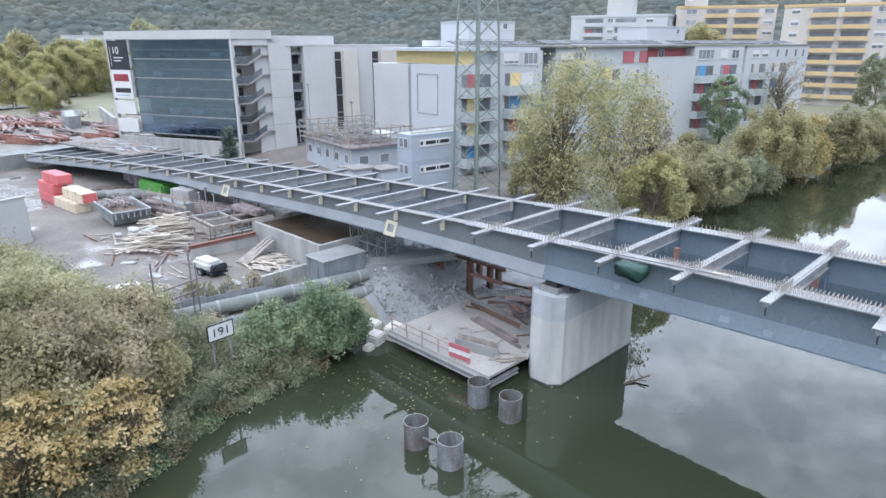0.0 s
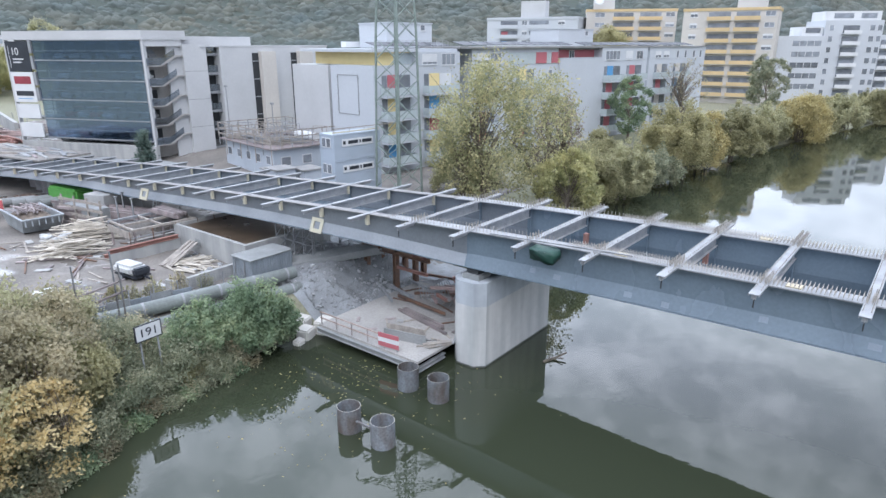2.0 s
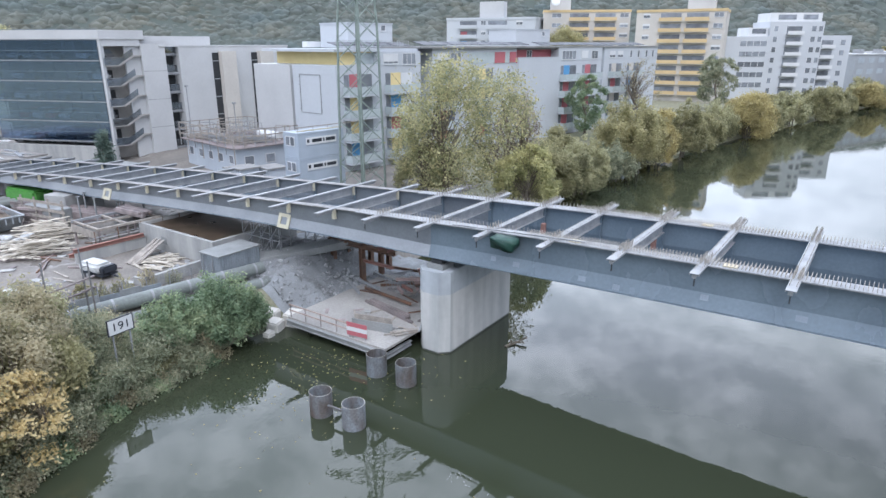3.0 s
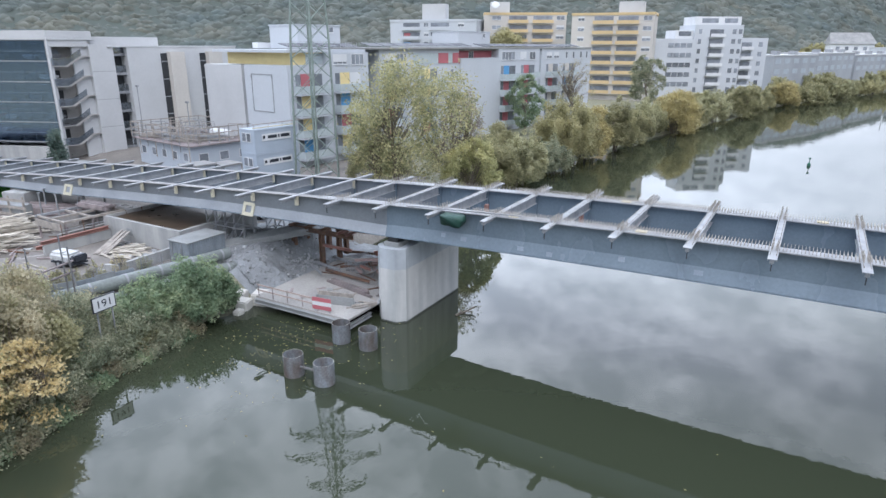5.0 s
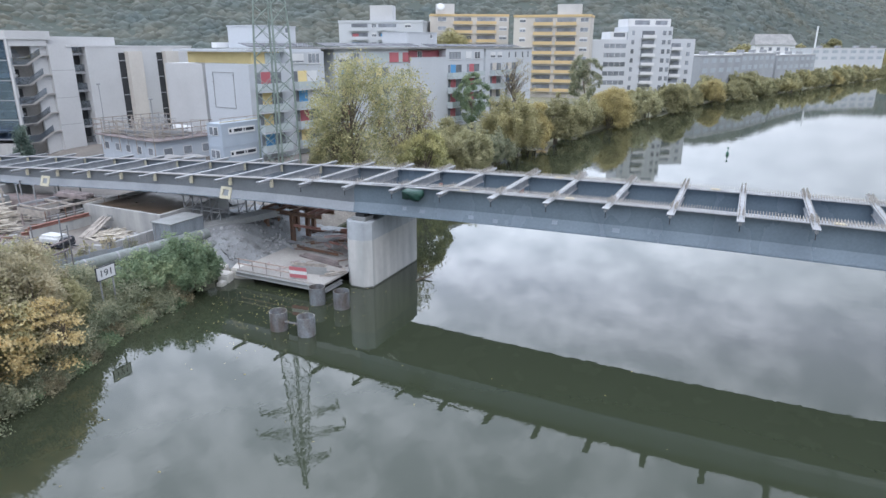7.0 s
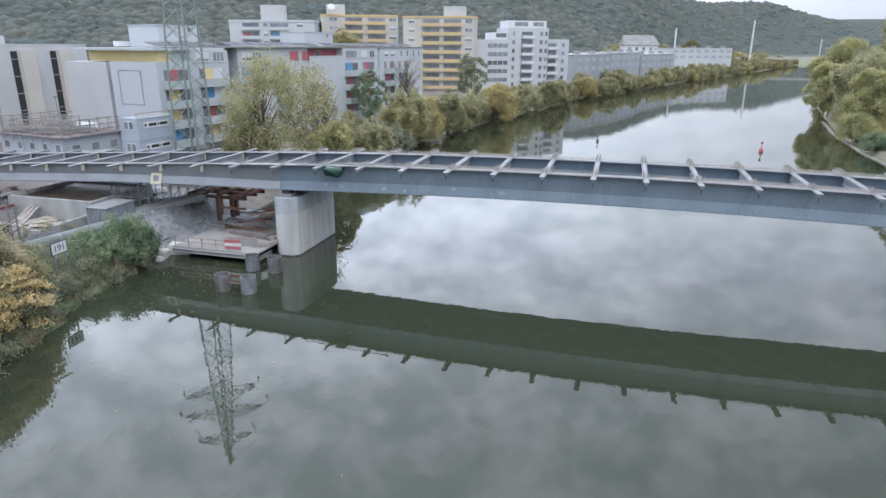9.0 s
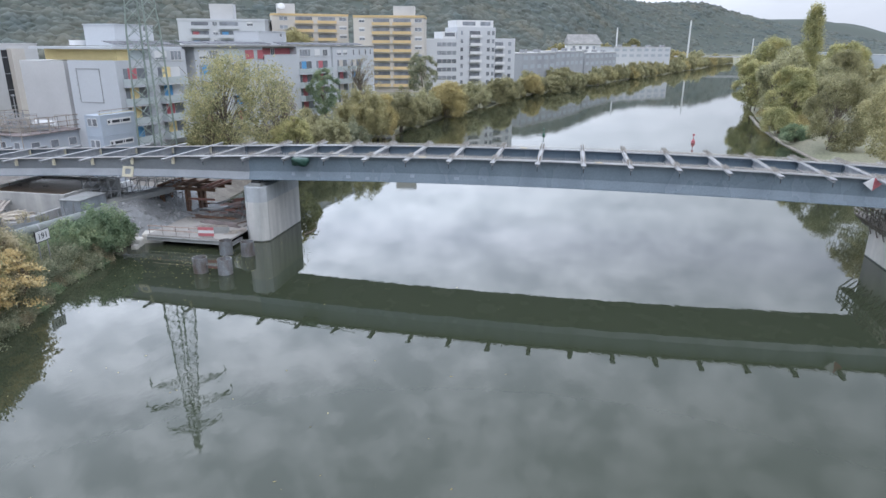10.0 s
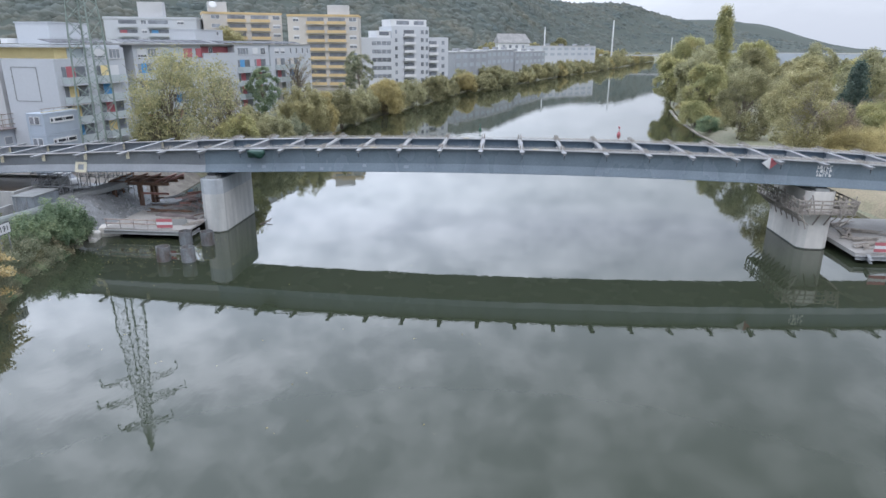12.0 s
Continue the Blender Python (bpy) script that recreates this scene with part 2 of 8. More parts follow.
M["red"] = mat("red_panel", (0.43, 0.13, 0.15), (0.38, 0.12, 0.135), rough=0.6, grain=0.06)
M["blue"] = mat("blue_panel", (0.11, 0.31, 0.56), (0.10, 0.28, 0.50), rough=0.6, grain=0.06)
M["sunny"] = mat("yellow_panel", (0.72, 0.60, 0.30), (0.66, 0.54, 0.27), rough=0.6, grain=0.06)
M["glass"] = glass_mat("window_glass")
M["curtain"] = glass_mat("dark_blue_curtain_wall_glass", (0.115, 0.155, 0.20), rough=0.12, vary=0.06)
M["rail"] = mat("frosted_balcony_glass", (0.46, 0.51, 0.52), (0.40, 0.45, 0.46), rough=0.25, grain=0.04, bump=0)
# near black for dark parts, and for shade inside slots and recesses
M["dark"] = mat("near_black_and_recess_shade", (0.035, 0.038, 0.042), rough=0.7)
M["solar"] = mat("dark_solar_panel", (0.045, 0.05, 0.06), rough=0.55, bump=0)
M["roof"] = mat("grey_gravel_roof", (0.30, 0.30, 0.29), (0.22, 0.22, 0.22), rough=0.95, scale=0.4, fine=20)
M["contblue"] = mat("blue_grey_site_container", (0.37, 0.42, 0.485), (0.33, 0.38, 0.44), rough=0.5, scale=0.4, grain=0.04, bump=0.03)
M["bark"] = mat("grey_bark", (0.21, 0.18, 0.145), (0.13, 0.11, 0.09), rough=0.95, scale=3, fine=25, bump=0.5, grain=0.3)
M["lattice"] = mat("green_grey_lattice_steel", (0.25, 0.30, 0.27), (0.19, 0.23, 0.21), rough=0.6, metal=0.2, scale=2)
M["leaf_olive"] = leaf_mat("olive_leaves", [(0.190, 0.187, 0.100), (0.325, 0.312, 0.168), (0.475, 0.450, 0.262)])
M["leaf_poplar"] = leaf_mat("yellow_green_leaves", [(0.240, 0.250, 0.115), (0.420, 0.415, 0.200), (0.620, 0.570, 0.290)], 0.3)
M["leaf_ash"] = leaf_mat("turning_ash_leaves", [(0.20, 0.215, 0.115), (0.400, 0.395, 0.210), (0.640, 0.575, 0.320)], 0.8)
M["leaf_amber"] = leaf_mat("pale_amber_leaves", [(0.440, 0.350, 0.170), (0.640, 0.515, 0.260), (0.800, 0.680, 0.400)], 0.9)
M["leaf_gold"] = leaf_mat("golden_autumn_leaves", [(0.275, 0.245, 0.120), (0.470, 0.405, 0.190), (0.630, 0.560, 0.290)])
M["leaf_willow"] = leaf_mat("grey_green_willow_leaves", [(0.225, 0.228, 0.130), (0.395, 0.388, 0.225), (0.560, 0.540, 0.340)])
M["leaf_green"] = leaf_mat("fresh_green_leaves", [(0.118, 0.178, 0.105), (0.240, 0.318, 0.190), (0.415, 0.472, 0.285)])
M["leaf_brown"] = leaf_mat("beige_dry_leaves", [(0.225, 0.205, 0.135), (0.385, 0.350, 0.225), (0.600, 0.535, 0.370)])
M["leaf_bank"] = leaf_mat("grey_green_undergrowth", [(0.160, 0.185, 0.120), (0.290, 0.310, 0.205), (0.460, 0.450, 0.310)], 0.9)
M["patch"] = mat("slightly_paler_web_grey", (0.20, 0.24, 0.285), (0.18, 0.215, 0.255), rough=0.35, scale=1.0)
M["leaf_tan"] = leaf_mat("tan_green_birch_leaves", [(0.235, 0.222, 0.115), (0.415, 0.392, 0.205), (0.610, 0.560, 0.330)])
M["leaf_rust"] = leaf_mat("russet_bare_twigs", [(0.16, 0.125, 0.095), (0.27, 0.215, 0.165), (0.40, 0.34, 0.27)])
M["leaf_fir"] = leaf_mat("dark_conifer_needles", [(0.055, 0.090, 0.078), (0.120, 0.170, 0.140), (0.210, 0.260, 0.205)])


# ---- helpers for shapes ----
def thing(name, m=None, label="", category="", group="", kind=""):
    """An empty at the base of a thing; its parts are built in its own axes."""
    ob = new(name)
    ob.empty_display_size = 0.2
    ob.matrix_world = m or Matrix.Identity(4)
    return tagged(ob, label, category, group, kind)


def mesh_of(bm, material, smooth=False):
    me = bpy.data.meshes.new("mesh")
    bm.normal_update()
    bm.to_mesh(me)
    bm.free()
    if material:
        me.materials.append(material)
    if smooth:
        me.polygons.foreach_set("use_smooth", [True] * len(me.polygons))
    return me


def part(name, bm, material, parent=None, label="", smooth=False, m=None):
    me = bm if isinstance(bm, bpy.types.Mesh) else mesh_of(bm, material, smooth)
    ob = new(name, me)
    if parent:
        ob.parent = parent
    if m is not None:
        ob.matrix_basis = m
    return tagged(ob, label)


def solo(name, bm, material, label, category, group="", kind="", smooth=False, m=None):
    """A top-level thing of one mesh."""
    ob = part(name, bm, material, None, "", smooth, m)
    return tagged(ob, label, category, group, kind)


def raw_mesh(verts, faces, material, smooth=False):
    """A mesh from arrays of places and of quads or triangles."""
    me = bpy.data.meshes.new("mesh")
    v, f = np.asarray(verts, np.float32), np.asarray(faces, np.int32)
    k = f.shape[1]
    me.vertices.add(len(v))
    me.vertices.foreach_set("co", v.ravel())
    me.loops.add(f.size)
    me.loops.foreach_set("vertex_index", f.ravel())
    me.polygons.add(len(f))
    me.polygons.foreach_set("loop_start", np.arange(0, f.size, k, dtype=np.int32))
    me.polygons.foreach_set("loop_total", np.full(len(f), k, np.int32))
    if smooth:
        me.polygons.foreach_set("use_smooth", np.ones(len(f), bool))
    me.update(calc_edges=True)
    me.materials.append(material)
    return me


def box(bm, x0, y0, z0, x1, y1, z1, m=None):
    vs = [bm.verts.new((x, y, z)) for z in (z0, z1) for x, y in ((x0, y0), (x1, y0), (x1, y1), (x0, y1))]
    for f in ((3, 2, 1, 0), (4, 5, 6, 7), (0, 1, 5, 4), (1, 2, 6, 5), (2, 3, 7, 6), (3, 0, 4, 7)):
        bm.faces.new([vs[i] for i in f])
    if m is not None:
        bmesh.ops.transform(bm, matrix=m, verts=vs)
    return vs


def boxes(*sizes):
    bm = bmesh.new()
    for s in sizes:
        box(bm, *s)
    return bm


def bar(bm, a, b, w, h=None):
    """A straight bar of section w by h from a to b."""
    a, b, h = Vector(a), Vector(b), h or w
    d = b - a
    q = d.to_track_quat("Z", "Y").to_matrix().to_4x4()
    return box(bm, -w / 2, -h / 2, 0, w / 2, h / 2, d.length, Matrix.Translation(a) @ q)


def tube(bm, a, b, r0, r1=None, sides=10, caps=True):
    a, b, r1 = Vector(a), Vector(b), r0 if r1 is None else r1
    d = b - a
    m = Matrix.Translation((a + b) / 2) @ d.to_track_quat("Z", "Y").to_matrix().to_4x4()
    bmesh.ops.create_cone(bm, cap_ends=caps, segments=sides, radius1=r0, radius2=r1, depth=d.length, matrix=m)


def prism(bm, pts, z0, z1):
    lo = [bm.verts.new((x, y, z0)) for x, y in pts]
    hi = [bm.verts.new((x, y, z1)) for x, y in pts]
    n = len(pts)
    bm.faces.new(lo[::-1])
    bm.faces.new(hi)
    for i in range(n):
        bm.faces.new((lo[i], lo[(i + 1) % n], hi[(i + 1) % n], hi[i]))


def ibeam(bm, length, w=0.3, h=0.3, t=0.03, m=None):
    """A rolled beam along x, standing on z = 0."""
    vs = box(bm, 0, -w / 2, 0, length, w / 2, t) + box(bm, 0, -w / 2, h - t, length, w / 2, h) + box(bm, 0, -t / 2, t, length, t / 2, h - t)
    if m is not None:
        bmesh.ops.transform(bm, matrix=m, verts=vs)


def lerp_table(table, v):
    xs, ys = zip(*table)
    return float(np.interp(v, xs, ys))


def frame_at(x, y, z, towards_x, towards_y):
    """A frame at a place whose x axis points, level, towards another place."""
    return pose(x, y, z, 0, 0, math.degrees(math.atan2(towards_y - y, towards_x - x)))

# ---- ground and river ----
LEFT_SHORE = [(-700, -75), (-60, -20), (5.8, -24.8), (11, -27.2), (22, -28.6), (25, -28.2), (40, -29), (60, -31), (90, -31),
              (120, -24), (150, -19), (190, -12), (243, -2), (366, 44), (537, 106), (800, 194), (880, 420), (1500, 900)]
RIGHT_SHORE = [(-700, 10), (-60, 47), (20, 51), (60, 53), (108, 54), (137, 57), (160, 61), (238, 76), (357, 105), (562, 156), (800, 228), (880, 300), (1500, 500)]


def smooth01(v):
    v = min(1.0, max(0.0, v))
    return v * v * (3 - 2 * v)


RIDGE = [(-27, 6), (-22, 27), (-18, 50), (-14, 78), (-10.5, 101), (-6, 103), (-2.5, 107), (2, 116), (7.5, 124), (14, 150), (30, 175), (90, 185), (180, 185)]
FOOT = [(-27, 1100), (-12, 1000), (-6, 800), (0, 560), (10, 420), (90, 400)]


def hill(x, y):
    """Height of the wooded hills beyond the town."""
    yaw = math.degrees(math.atan2(-(x - 5), y + 20))
    dist = math.hypot(x - 5, y + 20)
    near = lerp_table(FOOT, yaw)
    top = lerp_table(RIDGE, yaw) * (1 + 0.05 * math.sin(yaw * 0.21) + 0.04 * math.sin(yaw * 0.57 + 1))
    back = 95 * smooth01((dist - 1700) / 600) * smooth01((yaw + 27) / 8)
    return max(top * smooth01((dist - near) / 600), back)


def ground_z(x, y):
    inside = min(x - lerp_table(LEFT_SHORE, y), lerp_table(RIGHT_SHORE, y) - x)
    if inside > 0:
        return -0.25 - 1.5 * smooth01(inside / 6)
    d = -inside
    left = x < 10 + lerp_table(LEFT_SHORE, y)
    high = 2.0 if left else 1.5
    z = -0.25 + (high + 0.25) * smooth01((d + 0.3) / (4.5 if left else 3.0))
    if left:
        z += 1.2 * smooth01((y - 43) / 9) * smooth01((d - 3) / 10)
    return z + hill(x, y)


def grid_axis(spans):
    out = []
    for a, b, step in spans:
        out += list(np.arange(a, b, step))
    return out + [spans[-1][1]]


GX = grid_axis([(-2600, -600, 100), (-600, -140, 23), (-140, -60, 4), (-60, -20, 0.8), (-20, 40, 5), (40, 75, 1.2), (75, 200, 12), (200, 700, 40), (700, 2600, 190)])
GY = grid_axis([(-700, -60, 64), (-60, 0, 3), (0, 46, 1.0), (46, 160, 3), (160, 400, 8), (400, 900, 20), (900, 2600, 85)])
gv = [(x, y, ground_z(x, y)) for y in GY for x in GX]
nx = len(GX)
gf = [(j * nx + i, j * nx + i + 1, (j + 1) * nx + i + 1, (j + 1) * nx + i) for j in range(len(GY) - 1) for i in range(nx - 1)]


def ground_mat():
    """Dusty yard near the works, grass and scrub elsewhere, woods on the hills."""
    m = mat("ground_soil_and_grass", (0.215, 0.22, 0.145), (0.20, 0.19, 0.135), rough=0.95, scale=0.12, fine=2.5, grain=0.35, bump=0.4)
    n, l = m.node_tree.nodes, m.node_tree.links
    hsv = [k for k in n if k.bl_idname == "ShaderNodeHueSaturation"][0]
    geo, sep, rg, mix = n.new("ShaderNodeNewGeometry"), n.new("ShaderNodeSeparateXYZ"), n.new("ShaderNodeMapRange"), n.new("ShaderNodeMix")
    mix.data_type = "RGBA"
    l.new(geo.outputs["Position"], sep.inputs[0])
    l.new(sep.outputs["Z"], rg.inputs["Value"])
    rg.inputs["From Min"].default_value, rg.inputs["From Max"].default_value = 5.0, 9.0
    l.new(rg.outputs[0], mix.inputs["Factor"])
    l.new(hsv.outputs[0], mix.inputs["A"])
    mix.inputs["B"].default_value = (0.060, 0.074, 0.062, 1)
    l.new(mix.outputs["Result"], n["Principled BSDF"].inputs["Base Color"])
    return m


M["ground"] = ground_mat()
ground = solo("ground", raw_mesh(gv, gf, M["ground"], True), None, "river banks and valley floor of grass and soil", "ground", kind="structure")
wm = bmesh.new()
for a, b in (((-400, -700), (700, 1600)),):
    wm.faces.new([wm.verts.new(p) for p in ((a[0], a[1], 0.06), (b[0], a[1], 0.06), (b[0], b[1], 0.06), (a[0], b[1], 0.06))])
water = solo("water", wm, M["water"], "calm dark green river water reflecting an overcast sky", "water", kind="structure")

# the dusty yard of the works
yv, yf = [], []
YX, YY = np.arange(-150, -29.9, 1.5), np.arange(8, 62.1, 1.0)
for y in YY:
    for x in YX:
        yv.append((x, y, max(ground_z(x, y), -0.3) + 0.04))
for j in range(len(YY) - 1):
    for i in range(len(YX) - 1):
        if YX[i + 1] < lerp_table(LEFT_SHORE, YY[j]) - 4.5 and not (YY[j] < 13 and YX[i] > -36) and not (YY[j] > 41 and YX[i] > -36):
            yf.append((j * len(YX) + i, j * len(YX) + i + 1, (j + 1) * len(YX) + i + 1, (j + 1) * len(YX) + i))


def yard_mat():
    """Pale dusty concrete with wet, shiny patches."""
    m = mat("dusty_yard", (0.215, 0.197, 0.177), (0.135, 0.126, 0.116), rough=0.9, scale=0.25, fine=5, grain=0.2, bump=0.3)
    n, l = m.node_tree.nodes, m.node_tree.links
    bsdf = n["Principled BSDF"]
    geo, noi, rg = n.new("ShaderNodeNewGeometry"), n.new("ShaderNodeTexNoise"), n.new("ShaderNodeMapRange")
    noi.inputs["Scale"].default_value, noi.inputs["Detail"].default_value = 0.16, 4
    l.new(geo.outputs["Position"], noi.inputs["Vector"])
    l.new(noi.outputs["Fac"], rg.inputs["Value"])
    rg.inputs["From Min"].default_value, rg.inputs["From Max"].default_value = 0.52, 0.60
    rg.inputs["To Min"].default_value, rg.inputs["To Max"].default_value = 0.9, 0.12
    l.new(rg.outputs[0], bsdf.inputs["Roughness"])
    return m


M["yard"] = yard_mat()
solo("yard", raw_mesh(yv, yf, M["yard"], True), None, "pale dusty concrete yard with wet patches", "pavement", kind="structure")

# bare trodden earth on the bank behind the far pier
ev, ef = [], []
EX, EY = np.arange(50.2, 82.3, 0.8), np.arange(12, 66.1, 0.8)
for y in EY:
    for x in EX:
        ev.append((x, y, ground_z(x, y) + 0.05))
for j in range(len(EY) - 1):
    for i in range(len(EX) - 1):
        if EX[i] > lerp_table(RIGHT_SHORE, EY[j]) - 0.4:
            ef.append((j * len(EX) + i, j * len(EX) + i + 1, (j + 1) * len(EX) + i + 1, (j + 1) * len(EX) + i))
M["earth"] = mat("trodden_brown_earth", (0.285, 0.24, 0.165), (0.225, 0.205, 0.135), rough=0.95, scale=0.4, fine=5, grain=0.3, bump=0.4)
solo("earth_bank", raw_mesh(ev, ef, M["earth"], True), None, "bare brown earth with dry grass on the bank", "ground", kind="structure")

dv, df = [], []
DX, DY = np.arange(-40, -21.9, 0.6), np.arange(33, 52.1, 0.6)
for y in DY:
    for x in DX:
        dv.append((x, y, ground_z(x, y) + 0.07))
for j in range(len(DY) - 1):
    for i in range(len(DX) - 1):
        if DX[i + 1] < lerp_table(LEFT_SHORE, DY[j]) + 0.4:
            df.append((j * len(DX) + i, j * len(DX) + i + 1, (j + 1) * len(DX) + i + 1, (j + 1) * len(DX) + i))
M["dirt"] = mat("grey_brown_site_dirt", (0.23, 0.215, 0.195), (0.16, 0.15, 0.135), rough=0.95, scale=0.6, fine=5, grain=0.3, bump=0.5)
solo("dirt_bank", raw_mesh(dv, df, M["dirt"], True), None, "grey-brown trampled dirt on the bank behind the bridge", "ground", kind="structure")

# ---- bridge ----
def bridge_line():
    """Places along the bridge: station, x, y of the middle, height of the top flange, heading in radians."""
    pts = []
    s = 90.0
    while s > -26.25:
        pts.append((s, s, 30.5, 8.95 - 0.00066 * (s - 11) ** 2, 0.0))
        s -= 0.75
    x, y, z, th = -26.25, 30.5, 8.95 - 0.00066 * 37.25 ** 2, 0.0
    s = -26.25
    while s > -104:
        pts.append((s, x, y, z, th))
        h = 0.75
        if x < -40:
            th += 0.0035 * h
        x, y, z, s = x - h * math.cos(th), y - h * math.sin(th), z - 0.05 * h, s - h
    return pts[::-1]


LINE = bridge_line()


def on_bridge(s, across=0.0, up=0.0):
    """World place at a station, metres across (to the far side) and up from the flange top."""
    ss = [p[0] for p in LINE]
    x, y, z, th = (float(np.interp(s, ss, [p[k] for p in LINE])) for k in (1, 2, 3, 4))
    return Vector((x - across * math.sin(th), y + across * math.cos(th), z + up))


def bridge_frame(s, across=0.0, up=0.0):
    th = float(np.interp(s, [p[0] for p in LINE], [p[4] for p in LINE]))
    return Matrix.Translation(on_bridge(s, across, up)) @ pose(0, 0, 0, 0, 0, math.degrees(th))


DEPTH = [(-104, 1.05), (-78, 1.08), (-66, 1.35), (-58, 1.68), (-36, 1.75), (-26, 1.98), (-18.4, 2.25), (90, 2.25)]


def sweep(bm, section, s0, s1, step=3.0):
    """A closed section of (across, up) pairs drawn along the bridge; the section may be a function of the girder's depth."""
    n = max(1, round((s1 - s0) / step))
    rings = []
    for i in range(n + 1):
        s = s0 + (s1 - s0) * i / n
        rings.append([bm.verts.new(on_bridge(s, a, u)) for a, u in (section(lerp_table(DEPTH, s)) if callable(section) else section)])
    k = len(rings[0])
    for r, q in zip(rings, rings[1:]):
        for i in range(k):
            bm.faces.new((r[i], q[i], q[(i + 1) % k], r[(i + 1) % k]))
    bm.faces.new(rings[0][::-1])
    bm.faces.new(rings[-1])


bridge = thing("bridge", Matrix.Identity(4), "unfinished blue-grey steel girder bridge with bare cross beams over the river", "bridge")
S0, S1 = -103.0, 88.0
WEBS = ((-3.6, -0.26), (3.2, 0.2))
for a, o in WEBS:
    bm = bmesh.new()
    sweep(bm, lambda d: [(a - 0.02, -0.05), (a - 0.02, 0.68 - d), (a + 0.02, 0.68 - d), (a + 0.02, -0.05)], S0, -18.4)
    part("girder_web", bm, M["steeldust"], bridge)
    # the brightness of this slope is put into its paler colour
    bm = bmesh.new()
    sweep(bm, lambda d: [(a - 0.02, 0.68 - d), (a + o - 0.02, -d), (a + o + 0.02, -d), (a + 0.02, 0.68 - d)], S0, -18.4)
    part("lower_web", bm, M["sky_lit_plate"], bridge, "lower edge plate, greyed paler for sky light on its slope")
    bm = bmesh.new()
    sweep(bm, [(a - 0.02, -0.05), (a - 0.02, -1.5), (a + 0.02, -1.5), (a + 0.02, -0.05)], -18.4, S1)
    part("girder_web", bm, M["steel"], bridge)
    bm = bmesh.new()
    sweep(bm, [(a - 0.02, -1.5), (a + o - 0.02, -2.25), (a + o + 0.02, -2.25), (a + 0.02, -1.5)], -18.4, S1)
    part("lower_web", bm, M["steel"], bridge)
    for s0, s1, half, paint in ((S0, -24.2, 0.30, "flangedull"), (-24.2, S1, 0.44, "galv")):
        bm = bmesh.new()
        sweep(bm, [(a - half, 0.0), (a - half, -0.06), (a + half, -0.06), (a + half, 0.0)], s0, s1)
        part("top_flange", bm, M[paint], bridge, "pale shot-blasted top flange" if paint == "galv" else "dusty grey top flange")
bm = bmesh.new()
sweep(bm, lambda d: [(-3.92, -d - 0.01), (-3.92, -d - 0.06), (3.46, -d - 0.06), (3.46, -d - 0.01)], S0, S1)
part("bottom_plate", bm, M["steel"], bridge)

STATIONS = [-26.25 - 4.5 * k for k in range(17, 0, -1)] + [-26.25, -22.13, -18.05] + [-14 + 3.83 * k for k in range(27)]


def beam_mesh(half, lo, hi):
    """A cross beam: top plate on the flanges, deep web between the girders, thinner cantilever ends."""
    bm = bmesh.new()
    box(bm, -half, lo, 0.004, half, hi, 0.04)
    for x in (-half, half - 0.03):
        box(bm, x, lo, -0.05, x + 0.03, -4.06, 0.003)
        box(bm, x, 3.66, -0.05, x + 0.03, hi, 0.003)
        box(bm, x, -3.14, -0.07, x + 0.03, 2.74, 0.003)
    box(bm, -0.012, -3.14, -0.6, 0.012, 2.74, 0.003)
    box(bm, -0.14, -3.14, -0.63, 0.14, 2.74, -0.6)
    box(bm, -0.012, lo + 0.06, -0.24, 0.012, -4.06, 0.003)
    if half > 0.16:
        box(bm, -0.10, lo + 0.10, -0.20, 0.10, lo + 0.13, -0.055)
    box(bm, -0.012, 3.66, -0.24, 0.012, hi - 0.06, 0.003)
    return mesh_of(bm, M["galv"])


def stud_mesh(half):
    """Shear studs on a cross beam: two rows, thickest where it meets the girders."""
    bm = bmesh.new()
    rnd = random.Random(4)
    for k in range(36):
        y = -5.0 + 0.3 * k
        near = min(abs(y + 3.6), abs(y - 3.2), abs(y - 4.4))
        high = 0.30 if near < 0.75 else 0.10
        for x in ((-half + 0.07, -0.09, 0.09, half - 0.07) if near < 0.75 else (-half + 0.07, half - 0.07)):
            d = rnd.uniform(-0.02, 0.02)
            box(bm, x - 0.015, y + d - 0.015, 0.041, x + 0.015, y + d + 0.015, high + 0.04)
    return mesh_of(bm, M["stud"])


BEAMS = {"narrow": beam_mesh(0.15, -5.6, 5.55), "middle": beam_mesh(0.18, -5.6, 5.55), "wide": beam_mesh(0.21, -5.65, 5.45)}
STUDS = {"middle": stud_mesh(0.18), "wide": stud_mesh(0.21)}
prop_me = mesh_of(boxes((-0.12, -0.1, -0.72, 0.12, 0.1, -0.07)), M["yellow"])
stiff_me = mesh_of(boxes((-0.012, 0, -2.2, 0.012, 0.24, -0.07)), M["steel"])
pin_me = mesh_of(boxes((-0.025, -5.45, -0.62, 0.025, -5.4, -0.24)), M["dark"])
